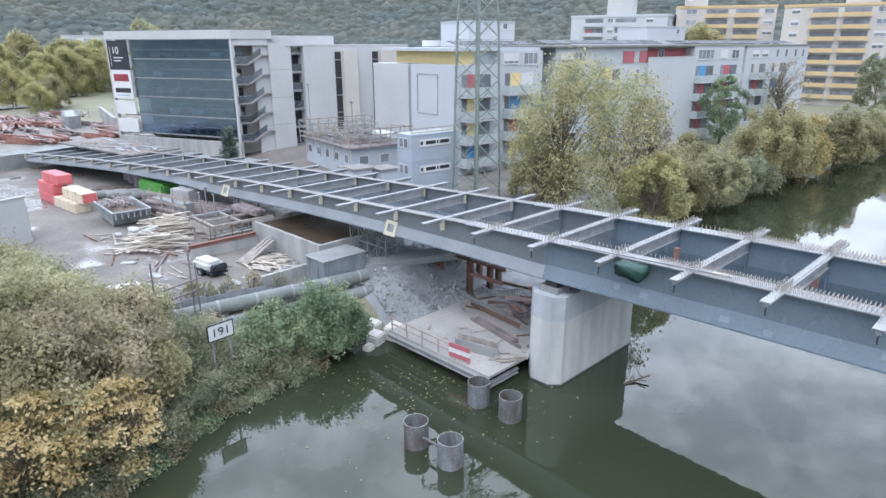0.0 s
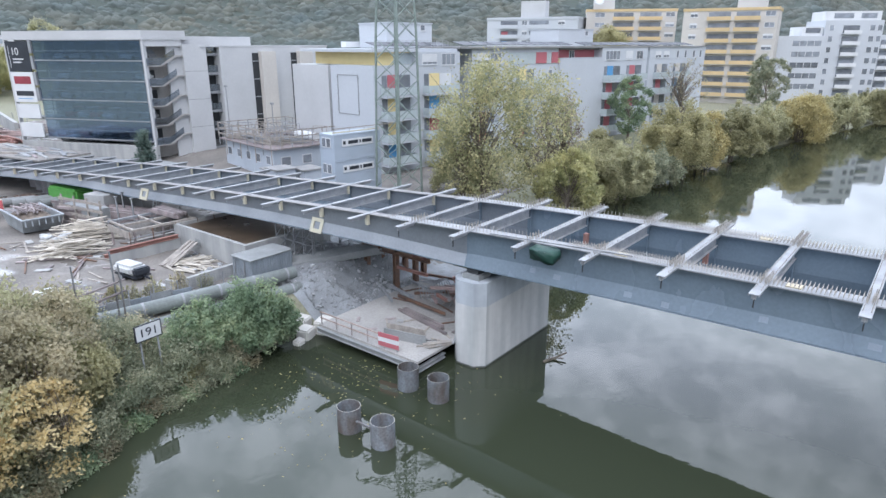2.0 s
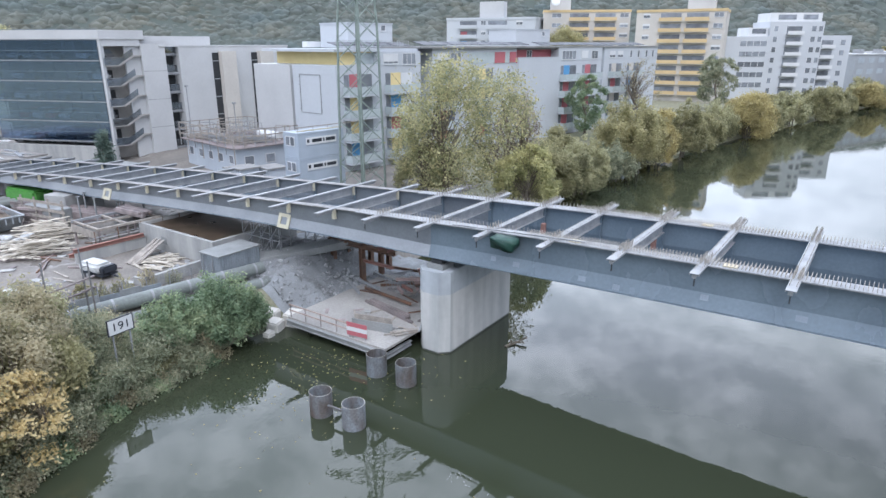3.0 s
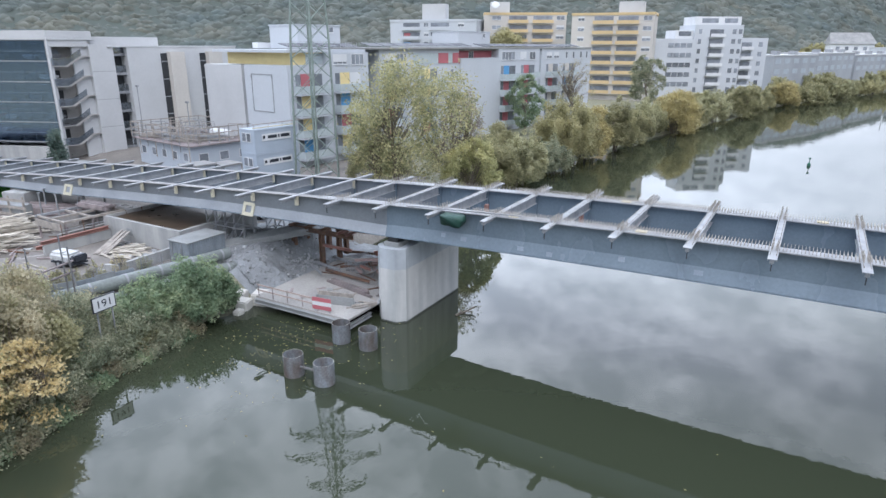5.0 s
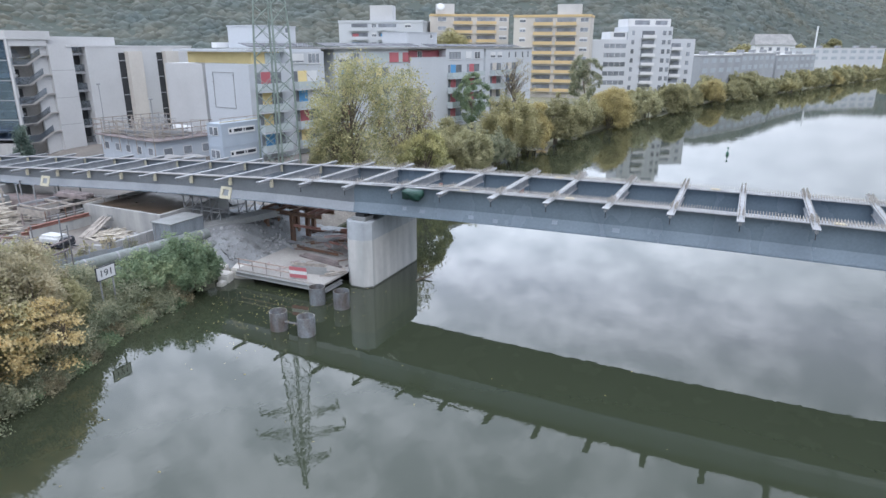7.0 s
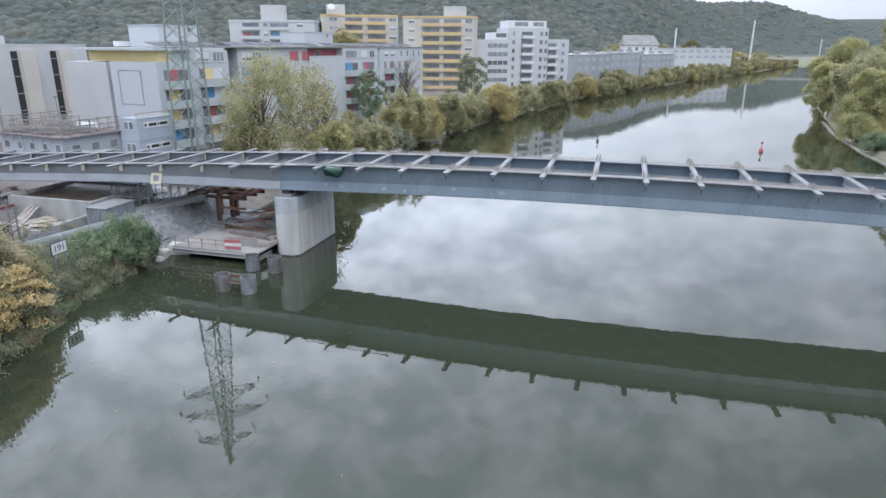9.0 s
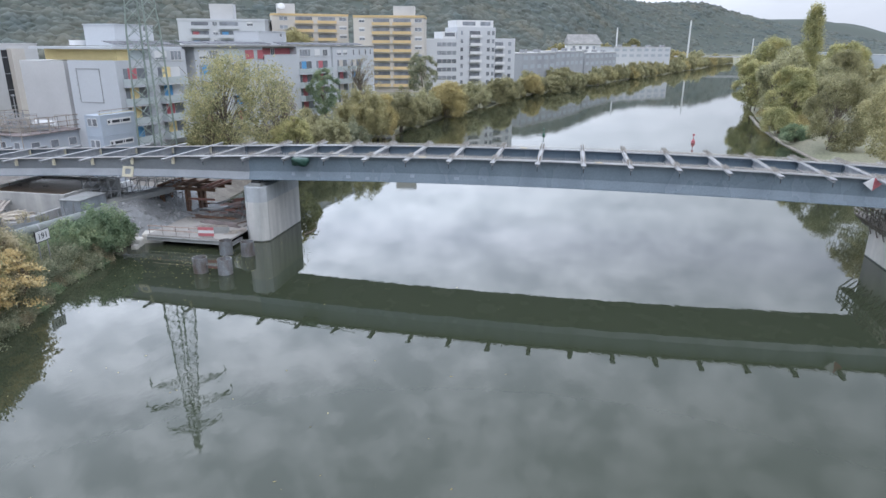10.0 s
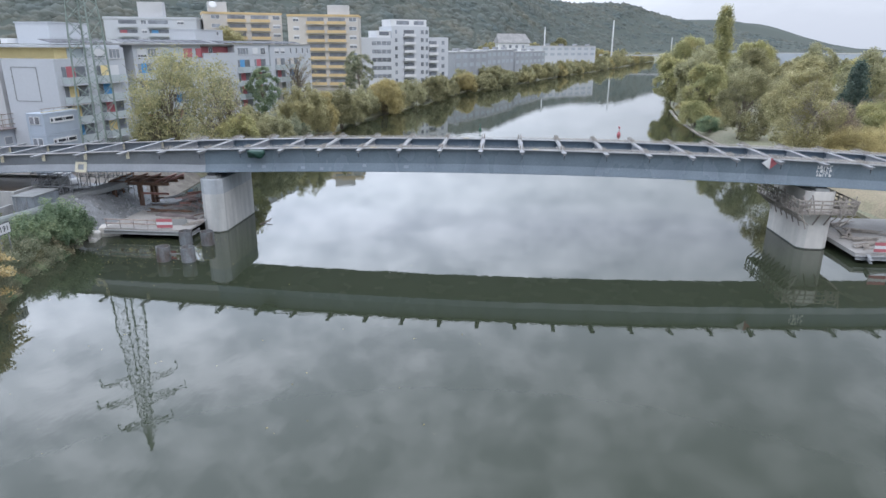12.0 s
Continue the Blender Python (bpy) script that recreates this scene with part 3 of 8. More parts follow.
for s in STATIONS:
    size = "narrow" if s < -24 else "middle" if s < -10 else "wide"
    part("cross_beam", BEAMS[size], None, bridge, m=bridge_frame(s))
    if size != "narrow":
        tagged(part("beam_studs", STUDS[size], None, bridge, m=bridge_frame(s)), kind="stuff")
        part("anchor_pin", pin_me, None, bridge, m=bridge_frame(s))
    else:
        for a in (-3.92, 2.85):
            part("yellow_prop", prop_me, None, bridge, "pale yellow temporary prop", m=bridge_frame(s, a))
    tall = Matrix.Diagonal((1, 1, (lerp_table(DEPTH, s) - 0.05) / 2.2, 1))
    part("web_stiffener", stiff_me, None, bridge, m=bridge_frame(s, 2.93) @ tall)
    part("web_stiffener", stiff_me, None, bridge, m=bridge_frame(s, -3.57) @ tall)
for a, o in WEBS:
    v, f = [], []
    s = -24.0
    while s < 80:
        for da in (-0.33, -0.12, 0.12, 0.33):
            p = on_bridge(s, a + da)
            if s < -12 and da in (-0.12, 0.12):
                continue
            n = len(v)
            for dz in (0, 0.25):
                v += [(p.x - 0.012, p.y - 0.012, p.z + dz), (p.x + 0.012, p.y - 0.012, p.z + dz), (p.x + 0.012, p.y + 0.012, p.z + dz), (p.x - 0.012, p.y + 0.012, p.z + dz)]
            f += [(n + i, n + (i + 1) % 4, n + 4 + (i + 1) % 4, n + 4 + i) for i in range(4)] + [(n + 4, n + 5, n + 6, n + 7)]
        s += 0.16 if s > -12 else 0.24
    tagged(part("flange_studs", raw_mesh(v, f, M["stud"]), None, bridge), kind="stuff")
for k, s in enumerate((-13.9, -12.4, -8.4, -6.6, -2.3, 1.8)):
    up = -1.72 - 0.1 * (k % 4)
    part("paler_patch", boxes((-0.16 - 0.05 * (k % 3), -0.004, -0.14, 0.16 + 0.05 * (k % 2), 0.0, 0.14)), M["patch"], bridge, "slightly paler patch on the lower web",
         m=bridge_frame(s, -3.626 + 0.3467 * (up + 1.5), up) @ pose(0, 0, 0, -19.1, 0, 0))
for s, a in ((-22.4, -2.2), (-18.4, -0.6), (-13.2, 1.2), (-6.4, 1.4)):
    part("red_clamp", boxes((-0.12, -0.15, -1.3, 0.12, 0.15, -0.66)), M["redpaint"], bridge, m=bridge_frame(s, a))
for s, a in ((-9.0, -3.6), (-1.4, -3.6), (7.2, 3.2), (-4.0, 3.2), (14.1, -3.6)):
    part("shim_plate", boxes((-0.3, -0.24, 0.004, 0.3, 0.24, 0.05)), M["creamy"], bridge, "small cream timber pack", m=bridge_frame(s, a))


# ---- piers ----
def pier(name, x, y0, y1, half, top, label, shaft="concpier", cap="conctop"):
    ob = thing(name, pose(x, (y0 + y1) / 2, 0), label, "bridge pier", "bridge piers")
    L = (y1 - y0) / 2
    bm = bmesh.new()
    c = 0.55
    pts = [(-half + c, -L), (half - c, -L), (half, -L + c), (half, L - c), (half - c, L), (-half + c, L), (-half, L - c), (-half, -L + c)]
    prism(bm, pts, -2.0, top - 1.45)
    part("shaft", bm, M[shaft], ob)
    bm = bmesh.new()
    prism(bm, [(px * 0.997, py * 0.999) for px, py in pts], top - 1.45, top)
    part("upper_lift", bm, M[cap], ob, "darker upper lift of concrete" if cap == "conctop" else "")
    bm = bmesh.new()
    prism(bm, [(px * 1.006, py * 1.0015) for px, py in pts], -0.3, 0.17)
    part("waterline_stain", bm, M["concwet"], ob, "dark wet band at the waterline")
    for y in (-3.2, 3.0):
        part("bearing_block", boxes((-0.6, y - 0.6, top, 0.6, y + 0.6, top + 0.3)), M["concdark"], ob)
        part("bearing", boxes((-0.4, y - 0.4, top + 0.3, 0.4, y + 0.4, top + 0.55)), M["dark"], ob)
    return ob


pier("bridge_pier", -17.85, 26.0, 34.6, 1.15, 5.45, "pale weathered concrete pier standing in the water under the girder")
pier("bridge_pier", 40.55, 26.5, 34.5, 1.35, 5.6, "pale concrete pier with a timber working platform round it", "concnew", "concnew")

# ---- buildings ----
class House:
    """A building: an empty at its base, and parts set in frames along its walls (x along the wall, y into the house, z up)."""

    def __init__(self, name, x, y, z, label, category="building", group=""):
        self.base = Matrix.Translation((x, y, z))
        self.ob = thing(name, self.base, label, category, group)

    def put(self, name, bm, material, frame_m, label="", parent=None):
        if parent is not None:
            return part(name, bm, material, parent, label)
        return part(name, bm, material, self.ob, label, m=self.base.inverted() @ frame_m)


WINDOWS = {}


def ring(bm, w, h, t, y0, y1):
    """A closed rectangular frame, one piece."""
    v = [[bm.verts.new((x, y, z)) for x, z in ((e, e), (w - e, e), (w - e, h - e), (e, h - e))] for y, e in ((y0, 0), (y0, t), (y1, t), (y1, 0))]
    for a, b in zip(v, v[1:] + v[:1]):
        for k in range(4):
            bm.faces.new((a[k], a[(k + 1) % 4], b[(k + 1) % 4], b[k]))


def window(house, fr, x, z, w, h, bars=1, shutter=0.0, material=None):
    """A framed window standing a little proud of its wall, with its pane, sill and, if drawn, a shutter."""
    key = (round(w, 2), round(h, 2), shutter, material)
    t = 0.07
    if key not in WINDOWS:
        bm = bmesh.new()
        ring(bm, w, h, t, -0.05, 0.02)
        WINDOWS[key] = (mesh_of(bm, M["white"]), mesh_of(boxes((t, -0.02, t, w - t, 0.015, h - t)), material or M["glass"]),
                        mesh_of(boxes((t, -0.042, h * (1 - shutter), w - t, -0.021, h - t)), M["white"]) if shutter else None,
                        mesh_of(boxes((-0.05, -0.12, -0.06, w + 0.05, 0.02, -0.005)), M["white"]), mesh_of(boxes((-0.035, -0.04, t, 0.035, -0.021, h * (1 - shutter) - (0 if shutter else t))), M["white"]))
    fm, pm, sm, lm, bm_ = WINDOWS[key]
    ob = house.put("window", fm, None, fr @ Matrix.Translation((x, 0, z)))
    part("pane", pm, None, ob)
    part("sill", lm, None, ob)
    for k in range(1, bars + 1):
        part("mullion", bm_, None, ob, m=pose(w * k / (bars + 1), 0, 0))
    if sm:
        part("shutter", sm, None, ob)


def balcony(house, fr, x, z, w, colour, deep=1.3, side_right=True, door=1.0, rail=None):
    """A balcony: slab, frosted rail, coloured wall panel and glazed door behind."""
    slab = house.put("balcony", boxes((0, -deep, -0.2, w, 0, 0)), M["render"], fr @ Matrix.Translation((x, 0, z)))
    part("railing", boxes((0.02, -deep + 0.01, 0.06, w - 0.02, -deep + 0.06, 1.0), (0.02, -deep + 0.06, 0.06, 0.07, -0.05, 1.0), (w - 0.07, -deep + 0.06, 0.06, w - 0.02, -0.05, 1.0)),
         rail or M["rail"], slab, "frosted glass balcony railing")
    if colour:
        part("wall_panel", boxes((w * 0.22, -0.06, 0.02, w * 0.55, -0.02, 2.45)), M[colour], slab, "coloured wall panel")
    part("pane", boxes((w * 0.57, -0.05, 0.05, w * 0.95, -0.02, 2.4)), M["glass"] if door else M["white"], slab)
    part("pane", boxes((w * 0.05, -0.05, 0.05, w * 0.2, -0.02, 2.4)), M["glass"], slab)
    return slab


# the long white apartment block
apt = House("apartment_block", -51.8, 53.7, 2.8, "long white apartment block with frosted glass balconies and coloured panels", "apartment block")
FA = frame_at(-51.8, 53.7, 0, -51.8 + 14.8, 53.7 + 98.9)
GA = frame_at(-70.7, 56.53, 0, -51.8, 53.7)
apt.put("wall", boxes((0, 0, 2.6, 14.2, 9.0, 16.1)), M["render"], FA)
# set-back slot: darker, cooler render so that it reads as shaded
apt.put("wall", boxes((1.6, 9.0, 2.6, 14.2, 10.2, 16.1)), M["render_cool"], FA)
apt.put("wall", boxes((0.4, 10.2, 2.6, 12, 19.0, 16.0)), M["panel"], FA)
# the notch likewise has its shade in the wall colour
apt.put("wall", boxes((14.2, 4.0, 2.6, 17.0, 16, 18.0)), M["render_cool"], FA)
apt.put("wall", boxes((17.0, 0.5, 2.6, 36.0, 14, 18.0)), M["render"], FA)
apt.put("wall", boxes((36.0, 0.0, 2.6, 47.2, 12, 15.6), (47.2, 0.0, 2.6, 61.5, 12, 18.0)), M["render"], FA)
# narrow setback, shaded by the same darker render
apt.put("wall", boxes((61.5, 0.6, 2.6, 62.6, 12, 18.0)), M["render_cool"], FA)
apt.put("wall", boxes((62.6, 0.15, 2.6, 84.3, 12, 18.0)), M["render"], FA)
apt.put("top_storey", boxes((2.0, 1.6, 16.1, 7.2, 15.5, 17.65)), M["sunny"], FA, "set-back top storey clad in pale yellow")
apt.put("top_storey", boxes((7.2, 0.0, 16.1, 14.2, 13.5, 17.65)), M["render"], FA)
apt.put("top_storey", boxes((37.5, 1.6, 15.6, 47.2, 11.5, 17.7)), M["red"], FA, "set-back top storey clad in red panels")
apt.put("parapet", boxes((36.0, 0.003, 15.6, 47.2, 0.25, 16.45), (36.0, -0.03, 16.45, 47.2, 0.28, 16.53)), M["render"], FA)
window(apt, FA @ pose(0, 1.6, 0), 40.2, 15.9, 1.4, 1.7, 1)
apt.put("roof", boxes((0.4, 0.6, 17.65, 14.3, 16.6, 18.0)), M["render"], FA)
apt.put("roof", boxes((14.3, -0.1, 18.0, 61.6, 14, 18.25), (36.4, 0.6, 17.7, 47.2, 12, 18.0)), M["roof"], FA)
apt.put("roof", boxes((61.6, -0.05, 18.0, 84.5, 12, 18.2)), M["roof"], FA)
for a, b, c in ((1.5, 15.2, 18.3), (16.0, 42.0, 18.4), (44.0, 84.0, 18.35)):
    n = int((b - a) / 3.1)
    for k in range(n):
        apt.put("solar_panel", boxes((0, 0, 0, 2.9, 2.2, 0.06)), M["solar"], FA @ pose(a + k * 3.1, 1.3, c, 12, 0, 0))
for k, (x, y) in enumerate(((5.0, 12.5), (8.0, 15.0))):
    apt.put("roof_vent", boxes((x, y, 18.15, x + 1.3, y + 1.2, 18.9)), M["white"], FA)
apt.put("penthouse", boxes((8.5, 8.0, 18.1, 16.5, 14.2, 21.2), (8.4, 7.9, 21.2, 16.6, 14.3, 21.35)), M["render"], FA)
window(apt, FA @ pose(0, 8.0, 0), 14.3, 20.3, 0.9, 0.8, 0)
apt.put("penthouse", boxes((43.0, 6.0, 18.1, 53.0, 12.0, 20.9), (42.9, 5.9, 20.9, 53.1, 12.1, 21.05)), M["render"], FA)
window(apt, FA @ pose(0, 6.0, 0), 50.5, 19.9, 0.9, 0.8, 0)
FLOORS = (4.35, 7.1, 9.85, 12.6)
for z, c1, c2 in zip(FLOORS, ("blue", "sunny", "blue", "red"), ("sunny", "red", "sunny", "sunny")):
    balcony(apt, FA, 0.9, z, 4.9, "sunny" if z == 9.85 else c1)
    balcony(apt, FA, 7.6, z, 5.2, "blue" if z == 9.85 else c2, door=0 if z > 9 else 1)
window(apt, FA, 7.6, 16.1, 2.5, 1.3, 2, 0.75)
window(apt, FA, 10.9, 16.0, 2.4, 1.45, 2)
apt.put("glazing", boxes((4.3, 1.52, 16.12, 7.2, 1.58, 17.5)), M["rail"], FA)
for k in range(5):
    window(apt, FA @ pose(0, 4.0, 0), 15.0, 4.6 + 2.75 * k, 0.8, 1.2, 0)
# gable towards the bridge
for k in range(8):
    window(apt, GA @ pose(0, 1.62, 0), 9.35, 4.0 + 1.42 * k, 0.5, 1.05, 0)
frame_bm = bmesh.new()
for a in ((11.6, -0.06, 10.2, 11.68, 0, 15.0), (15.9, -0.06, 10.2, 15.98, 0, 15.0), (11.68, -0.06, 10.2, 15.9, 0, 10.28), (11.68, -0.06, 14.92, 15.9, 0, 15.0)):
    box(frame_bm, *a)
for k in range(5):
    for x in (11.5, 15.9):
        box(frame_bm, x, -0.1, 10.6 + k, x + 0.18, 0, 10.72 + k)
apt.put("banner_frame", frame_bm, M["galv"], GA, "empty steel frame for a banner")
bm = bmesh.new()
for k in range(13):
    bar(bm, (1 + k, 1.0, 18.2), (1 + k, 1.0, 18.95), 0.04)
bar(bm, (1, 1.0, 18.95), (13, 1.0, 18.95), 0.04)
apt.put("roof_railing", bm, M["galv"], FA)
# second part, partly behind the trees
for z, c in zip(FLOORS, ("red", "red", "sunny", "blue")):
    balcony(apt, FA @ pose(0, 0.5, 0), 17.6, z, 4.2, c)
    balcony(apt, FA @ pose(0, 0.5, 0), 26.0, z, 4.4, ("red", "blue", "sunny", "sunny")[FLOORS.index(z)])
    window(apt, FA @ pose(0, 0.5, 0), 33.6, z + 0.3, 1.0, 2.0, 0)
for x, s in ((18.0, 0.7), (20.6, 0.0)):
    window(apt, FA @ pose(0, 0.5, 0), x, 16.0, 2.3, 1.4, 2, s)
apt.put("terrace_wall", boxes((24.5, 0.44, 15.75, 35.8, 0.5, 17.4)), M["rail"], FA)
apt.put("wall_panel", boxes((30.5, 0.38, 15.8, 33.0, 0.44, 17.4), (34.2, 0.38, 15.8, 35.8, 0.44, 17.4)), M["red"], FA)
# third part
for z, c in zip(FLOORS[1:], ("red", "red", "blue")):
    balcony(apt, FA, 47.7, z, 5.4, c)
    balcony(apt, FA, 54.6, z, 5.4, "red")
balcony(apt, FA, 47.7, FLOORS[0], 5.4, "red")
window(apt, FA, 48.2, 16.0, 4.4, 1.5, 3)
window(apt, FA, 54.4, 16.0, 2.2, 1.45, 1, 0.9)
window(apt, FA, 57.8, 16.0, 2.2, 1.45, 1)
# fourth part
for z in FLOORS:
    balcony(apt, FA @ pose(0, 0.15, 0), 64.4, z, 5.2, "red" if z == 9.85 else "cream")
    balcony(apt, FA @ pose(0, 0.15, 0), 71.4, z, 5.2, "blue" if z == 9.85 else "cream")
for x in (64.6, 67.6):
    window(apt, FA @ pose(0, 0.15, 0), x, 16.1, 2.1, 1.2, 1, 0.6)
for x in (72.5, 75.6, 79.0, 81.8):
    window(apt, FA @ pose(0, 0.15, 0), x, 16.0, 0.9, 1.4, 0)

# the parking garage
def see_through(name, tint, gloss, sheen=(0.44, 0.60, 0.92)):
    """Tinted glass that shows what stands behind it."""
    m = bpy.data.materials.new(name)
    m.use_nodes = True
    n, l = m.node_tree.nodes, m.node_tree.links
    tr, gl, mx = n.new("ShaderNodeBsdfTransparent"), n.new("ShaderNodeBsdfGlossy"), n.new("ShaderNodeMixShader")
    tr.inputs["Color"].default_value = (*tint, 1)
    gl.inputs["Color"].default_value, gl.inputs["Roughness"].default_value = (*sheen, 1), 0.12
    mx.inputs[0].default_value = gloss
    l.new(tr.outputs[0], mx.inputs[1])
    l.new(gl.outputs[0], mx.inputs[2])
    l.new(mx.outputs[0], n["Material Output"].inputs["Surface"])
    return m


M["see_glass"] = see_through("tinted_garage_glass", (0.62, 0.70, 0.80), 0.40, (0.44, 0.56, 0.76))
M["stair_mesh"] = see_through("fine_steel_mesh_railing", (0.66, 0.69, 0.72), 0.25, (0.6, 0.64, 0.68))


def parked_car(m, paint, label):
    """A small car seen through the garage front: body, cabin, wheels; along x, standing on z = 0."""
    ob = thing("parked_car", m, label, "car", "cars in the parking garage")
    bm = boxes((0, 0, 0.25, 4.2, 1.75, 0.9))
    bmesh.ops.bevel(bm, geom=bm.edges[:], offset=0.16, segments=2, affect="EDGES")
    part("body", bm, M[paint], ob)
    bm = bmesh.new()
    lo = [bm.verts.new(p) for p in ((0.7, 0.1, 0.88), (3.6, 0.1, 0.88), (3.6, 1.65, 0.88), (0.7, 1.65, 0.88))]
    hi = [bm.verts.new(p) for p in ((1.3, 0.25, 1.45), (3.0, 0.25, 1.45), (3.0, 1.5, 1.45), (1.3, 1.5, 1.45))]
    bm.faces.new(hi)
    for k in range(4):
        bm.faces.new((lo[k], lo[(k + 1) % 4], hi[(k + 1) % 4], hi[k]))
    part("cabin", bm, M["glass"], ob)
    part("roof", boxes((1.3, 0.25, 1.451, 3.0, 1.5, 1.49)), M[paint], ob)
    for x in (0.8, 3.4):
        for y in (-0.01, 1.56):
            bm = bmesh.new()
            tube(bm, (x, y, 0.31), (x, y + 0.2, 0.31), 0.31, 0.31, 12)
            part("wheel", bm, M["dark"], ob)
    return ob


gar = House("parking_garage", -86.7, 44.4, 2.8, "grey parking garage with a dark glass front and open stair tower", "parking garage")
GG = frame_at(-108.45, 35.3, 0, -86.7, 44.4)
GS = frame_at(-86.7, 44.4, 0, -86.7 + 0.095, 44.4 + 0.995)
# one solid block in dark grey stands for the unlit decks inside
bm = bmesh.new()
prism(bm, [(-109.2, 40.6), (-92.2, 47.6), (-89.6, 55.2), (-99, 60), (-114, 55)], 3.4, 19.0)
gar.put("core", bm, M["concdark"], Matrix.Identity(4), "solid grey block standing in for the dim garage interior")
bm = bmesh.new()
prism(bm, [(-108.9, 34.9), (-86.4, 44.2), (-85.9, 50.4), (-99, 58), (-115, 55)], 19.2, 20.4)
gar.put("roof_parapet", bm, M["panel"], Matrix.Identity(4))
gar.put("plinth", boxes((-0.3, -0.5, 1.8, 23.9, 0.2, 4.6)), M["conc"], GG)
Z = [5.35 + 2.78 * k for k in range(6)]
for zi, z in enumerate(Z):
    top = min(z + 2.6, 19.15)
    for k in range(10):
        x0 = 4.6 + k * 1.86
        gar.put("glass_pane", boxes((x0 + 0.02, -0.1, z, x0 + 1.84, -0.05, top)), M["see_glass"], GG)
    gar.put("floor_band", boxes((4.5, -0.16, z - 0.16, 23.4, -0.02, z - 0.02)), M["galv"], GG)
    gar.put("floor_band", boxes((4.5, -0.13, z + 1.2, 23.4, -0.1, z + 1.26)), M["steel"], GG)
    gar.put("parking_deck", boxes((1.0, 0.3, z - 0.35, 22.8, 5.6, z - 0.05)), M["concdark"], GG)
rnd = random.Random(14)
for zi, z in enumerate([2.75] + Z[:5]):
    for k in range(8):
        if rnd.random() < 0.62:
            c = rnd.choice(("white", "white", "galv", "steel", "dark", "red"))
            parked_car(GG @ pose(4.9 + 2.3 * k + rnd.uniform(-0.2, 0.2), 0.7 if zi else 0.9, z - 0.04 if zi else 4.62, 0, 0, 90) @ Matrix.Translation((0, -1.75, 0)), c,
                       {"white": "white", "galv": "silver", "steel": "blue-grey", "dark": "black", "red": "dark red"}[c] + " car parked on a deck of the garage")
    for k in range(5):
        gar.put("ceiling_lamp", boxes((5.6 + 3.6 * k, 1.4, z + 2.2, 6.8 + 3.6 * k, 1.55, z + 2.28)) if zi else boxes((5.6 + 3.6 * k, 1.4, 5.0, 6.8 + 3.6 * k, 1.5, 5.05)), M["white"], GG)
for k in range(11):
    gar.put("mullion", boxes((4.57 + k * 1.86, -0.12, 5.1, 4.61 + k * 1.86, -0.1, 19.1)), M["curtain"], GG)
for z in (5.2, 8.0):
    gar.put("facade_panel", boxes((-0.2, -0.25, z, 3.9, -0.05, z + 2.1)), M["white"], GG)
for k in range(4):
    gar.put("facade_panel", boxes((4.03, -0.35, 10.6 + k * 2.25, 4.5, -0.05, 12.5 + k * 2.25)), M["galv"], GG)
gar.put("corner_post", boxes((-0.45, -0.3, 2.6, -0.2, 0.3, 19.2)), M["panel"], GG)
gar.put("corner_post", boxes((23.4, -0.2, 2.6, 23.75, 0.4, 19.2)), M["panel"], GG)


def lettering(text, size, material, m, parent=None, name="lettering", align="CENTER"):
    cu = bpy.data.curves.new("text", "FONT")
    cu.body, cu.size, cu.extrude, cu.align_x = text, size, 0.01, align
    tmp = new("tmp", cu)
    me = bpy.data.meshes.new_from_object(tmp.evaluated_get(bpy.context.evaluated_depsgraph_get()))
    bpy.data.objects.remove(tmp)
    me.materials.clear()
    me.materials.append(material)
    return part(name, me, None, parent, m=m)


M["ink"] = mat("dark_sign_ink", (0.03, 0.035, 0.045), rough=0.5, bump=0)
M["wine"] = mat("wine_red_sign_ink", (0.30, 0.05, 0.07), rough=0.5, bump=0)
UP = pose(0, 0, 0, 90, 0, 0)
sgn = gar.put("advertising_board", boxes((-0.05, -0.42, 14.75, 4.0, -0.3, 19.0)), M["ink"], GG, "dark advertising board with white writing")
for a in ((0.35, 15.3, 0.42, 18.3), (0.95, 16.45, 2.9, 16.62), (0.95, 16.0, 2.4, 16.17)):
    part("writing_bar", boxes((a[0], -0.435, a[1], a[2], -0.42, a[3])), M["white"], sgn)
lettering("10", 1.5, M["white"], pose(1.5, -0.43, 17.1) @ UP, sgn)
sgn = gar.put("advertising_board", boxes((-0.05, -0.42, 10.4, 4.0, -0.3, 14.7)), M["white"], GG, "white advertising board with red and dark bars of writing")
for a, c in (((0.45, 13.0, 3.5, 14.1), "wine"), ((0.4, 11.3, 3.6, 12.0), "ink"), ((0.6, 10.85, 3.2, 10.95), "blue")):
    part("writing_bar", boxes((a[0], -0.435, a[1], a[2], -0.42, a[3])), M[c], sgn)
M["railgrey"] = mat("grey_mesh_railing", (0.36, 0.40, 0.44), (0.31, 0.35, 0.39), rough=0.5, bump=0)
# stair tower and the side towards the river
W1, W2, W3 = 5.4, 8.9, 10.9
gar.put("stair_wall", boxes((3.3, 0.3, 2.6, W1, 0.7, 18.3)), M["panel"], GS)
gar.put("stair_wall", boxes((W1, -0.35, 2.6, W2, 0.7, 18.6)), M["panel"], GS)
gar.put("stair_wall", boxes((0.1, 2.2, 2.6, W1, 2.5, 19.2)), M["concpale"], GS)
gar.put("stair_wall", boxes((0.0, -0.1, 18.3, W1, 2.2, 19.2)), M["panel"], GS)
for z in (6.8, 10.8, 14.8):
    gar.put("panel_joint", boxes((W1 + 0.01, -0.358, z, W2 - 0.01, -0.35, z + 0.06)), M["concdark"], GS)
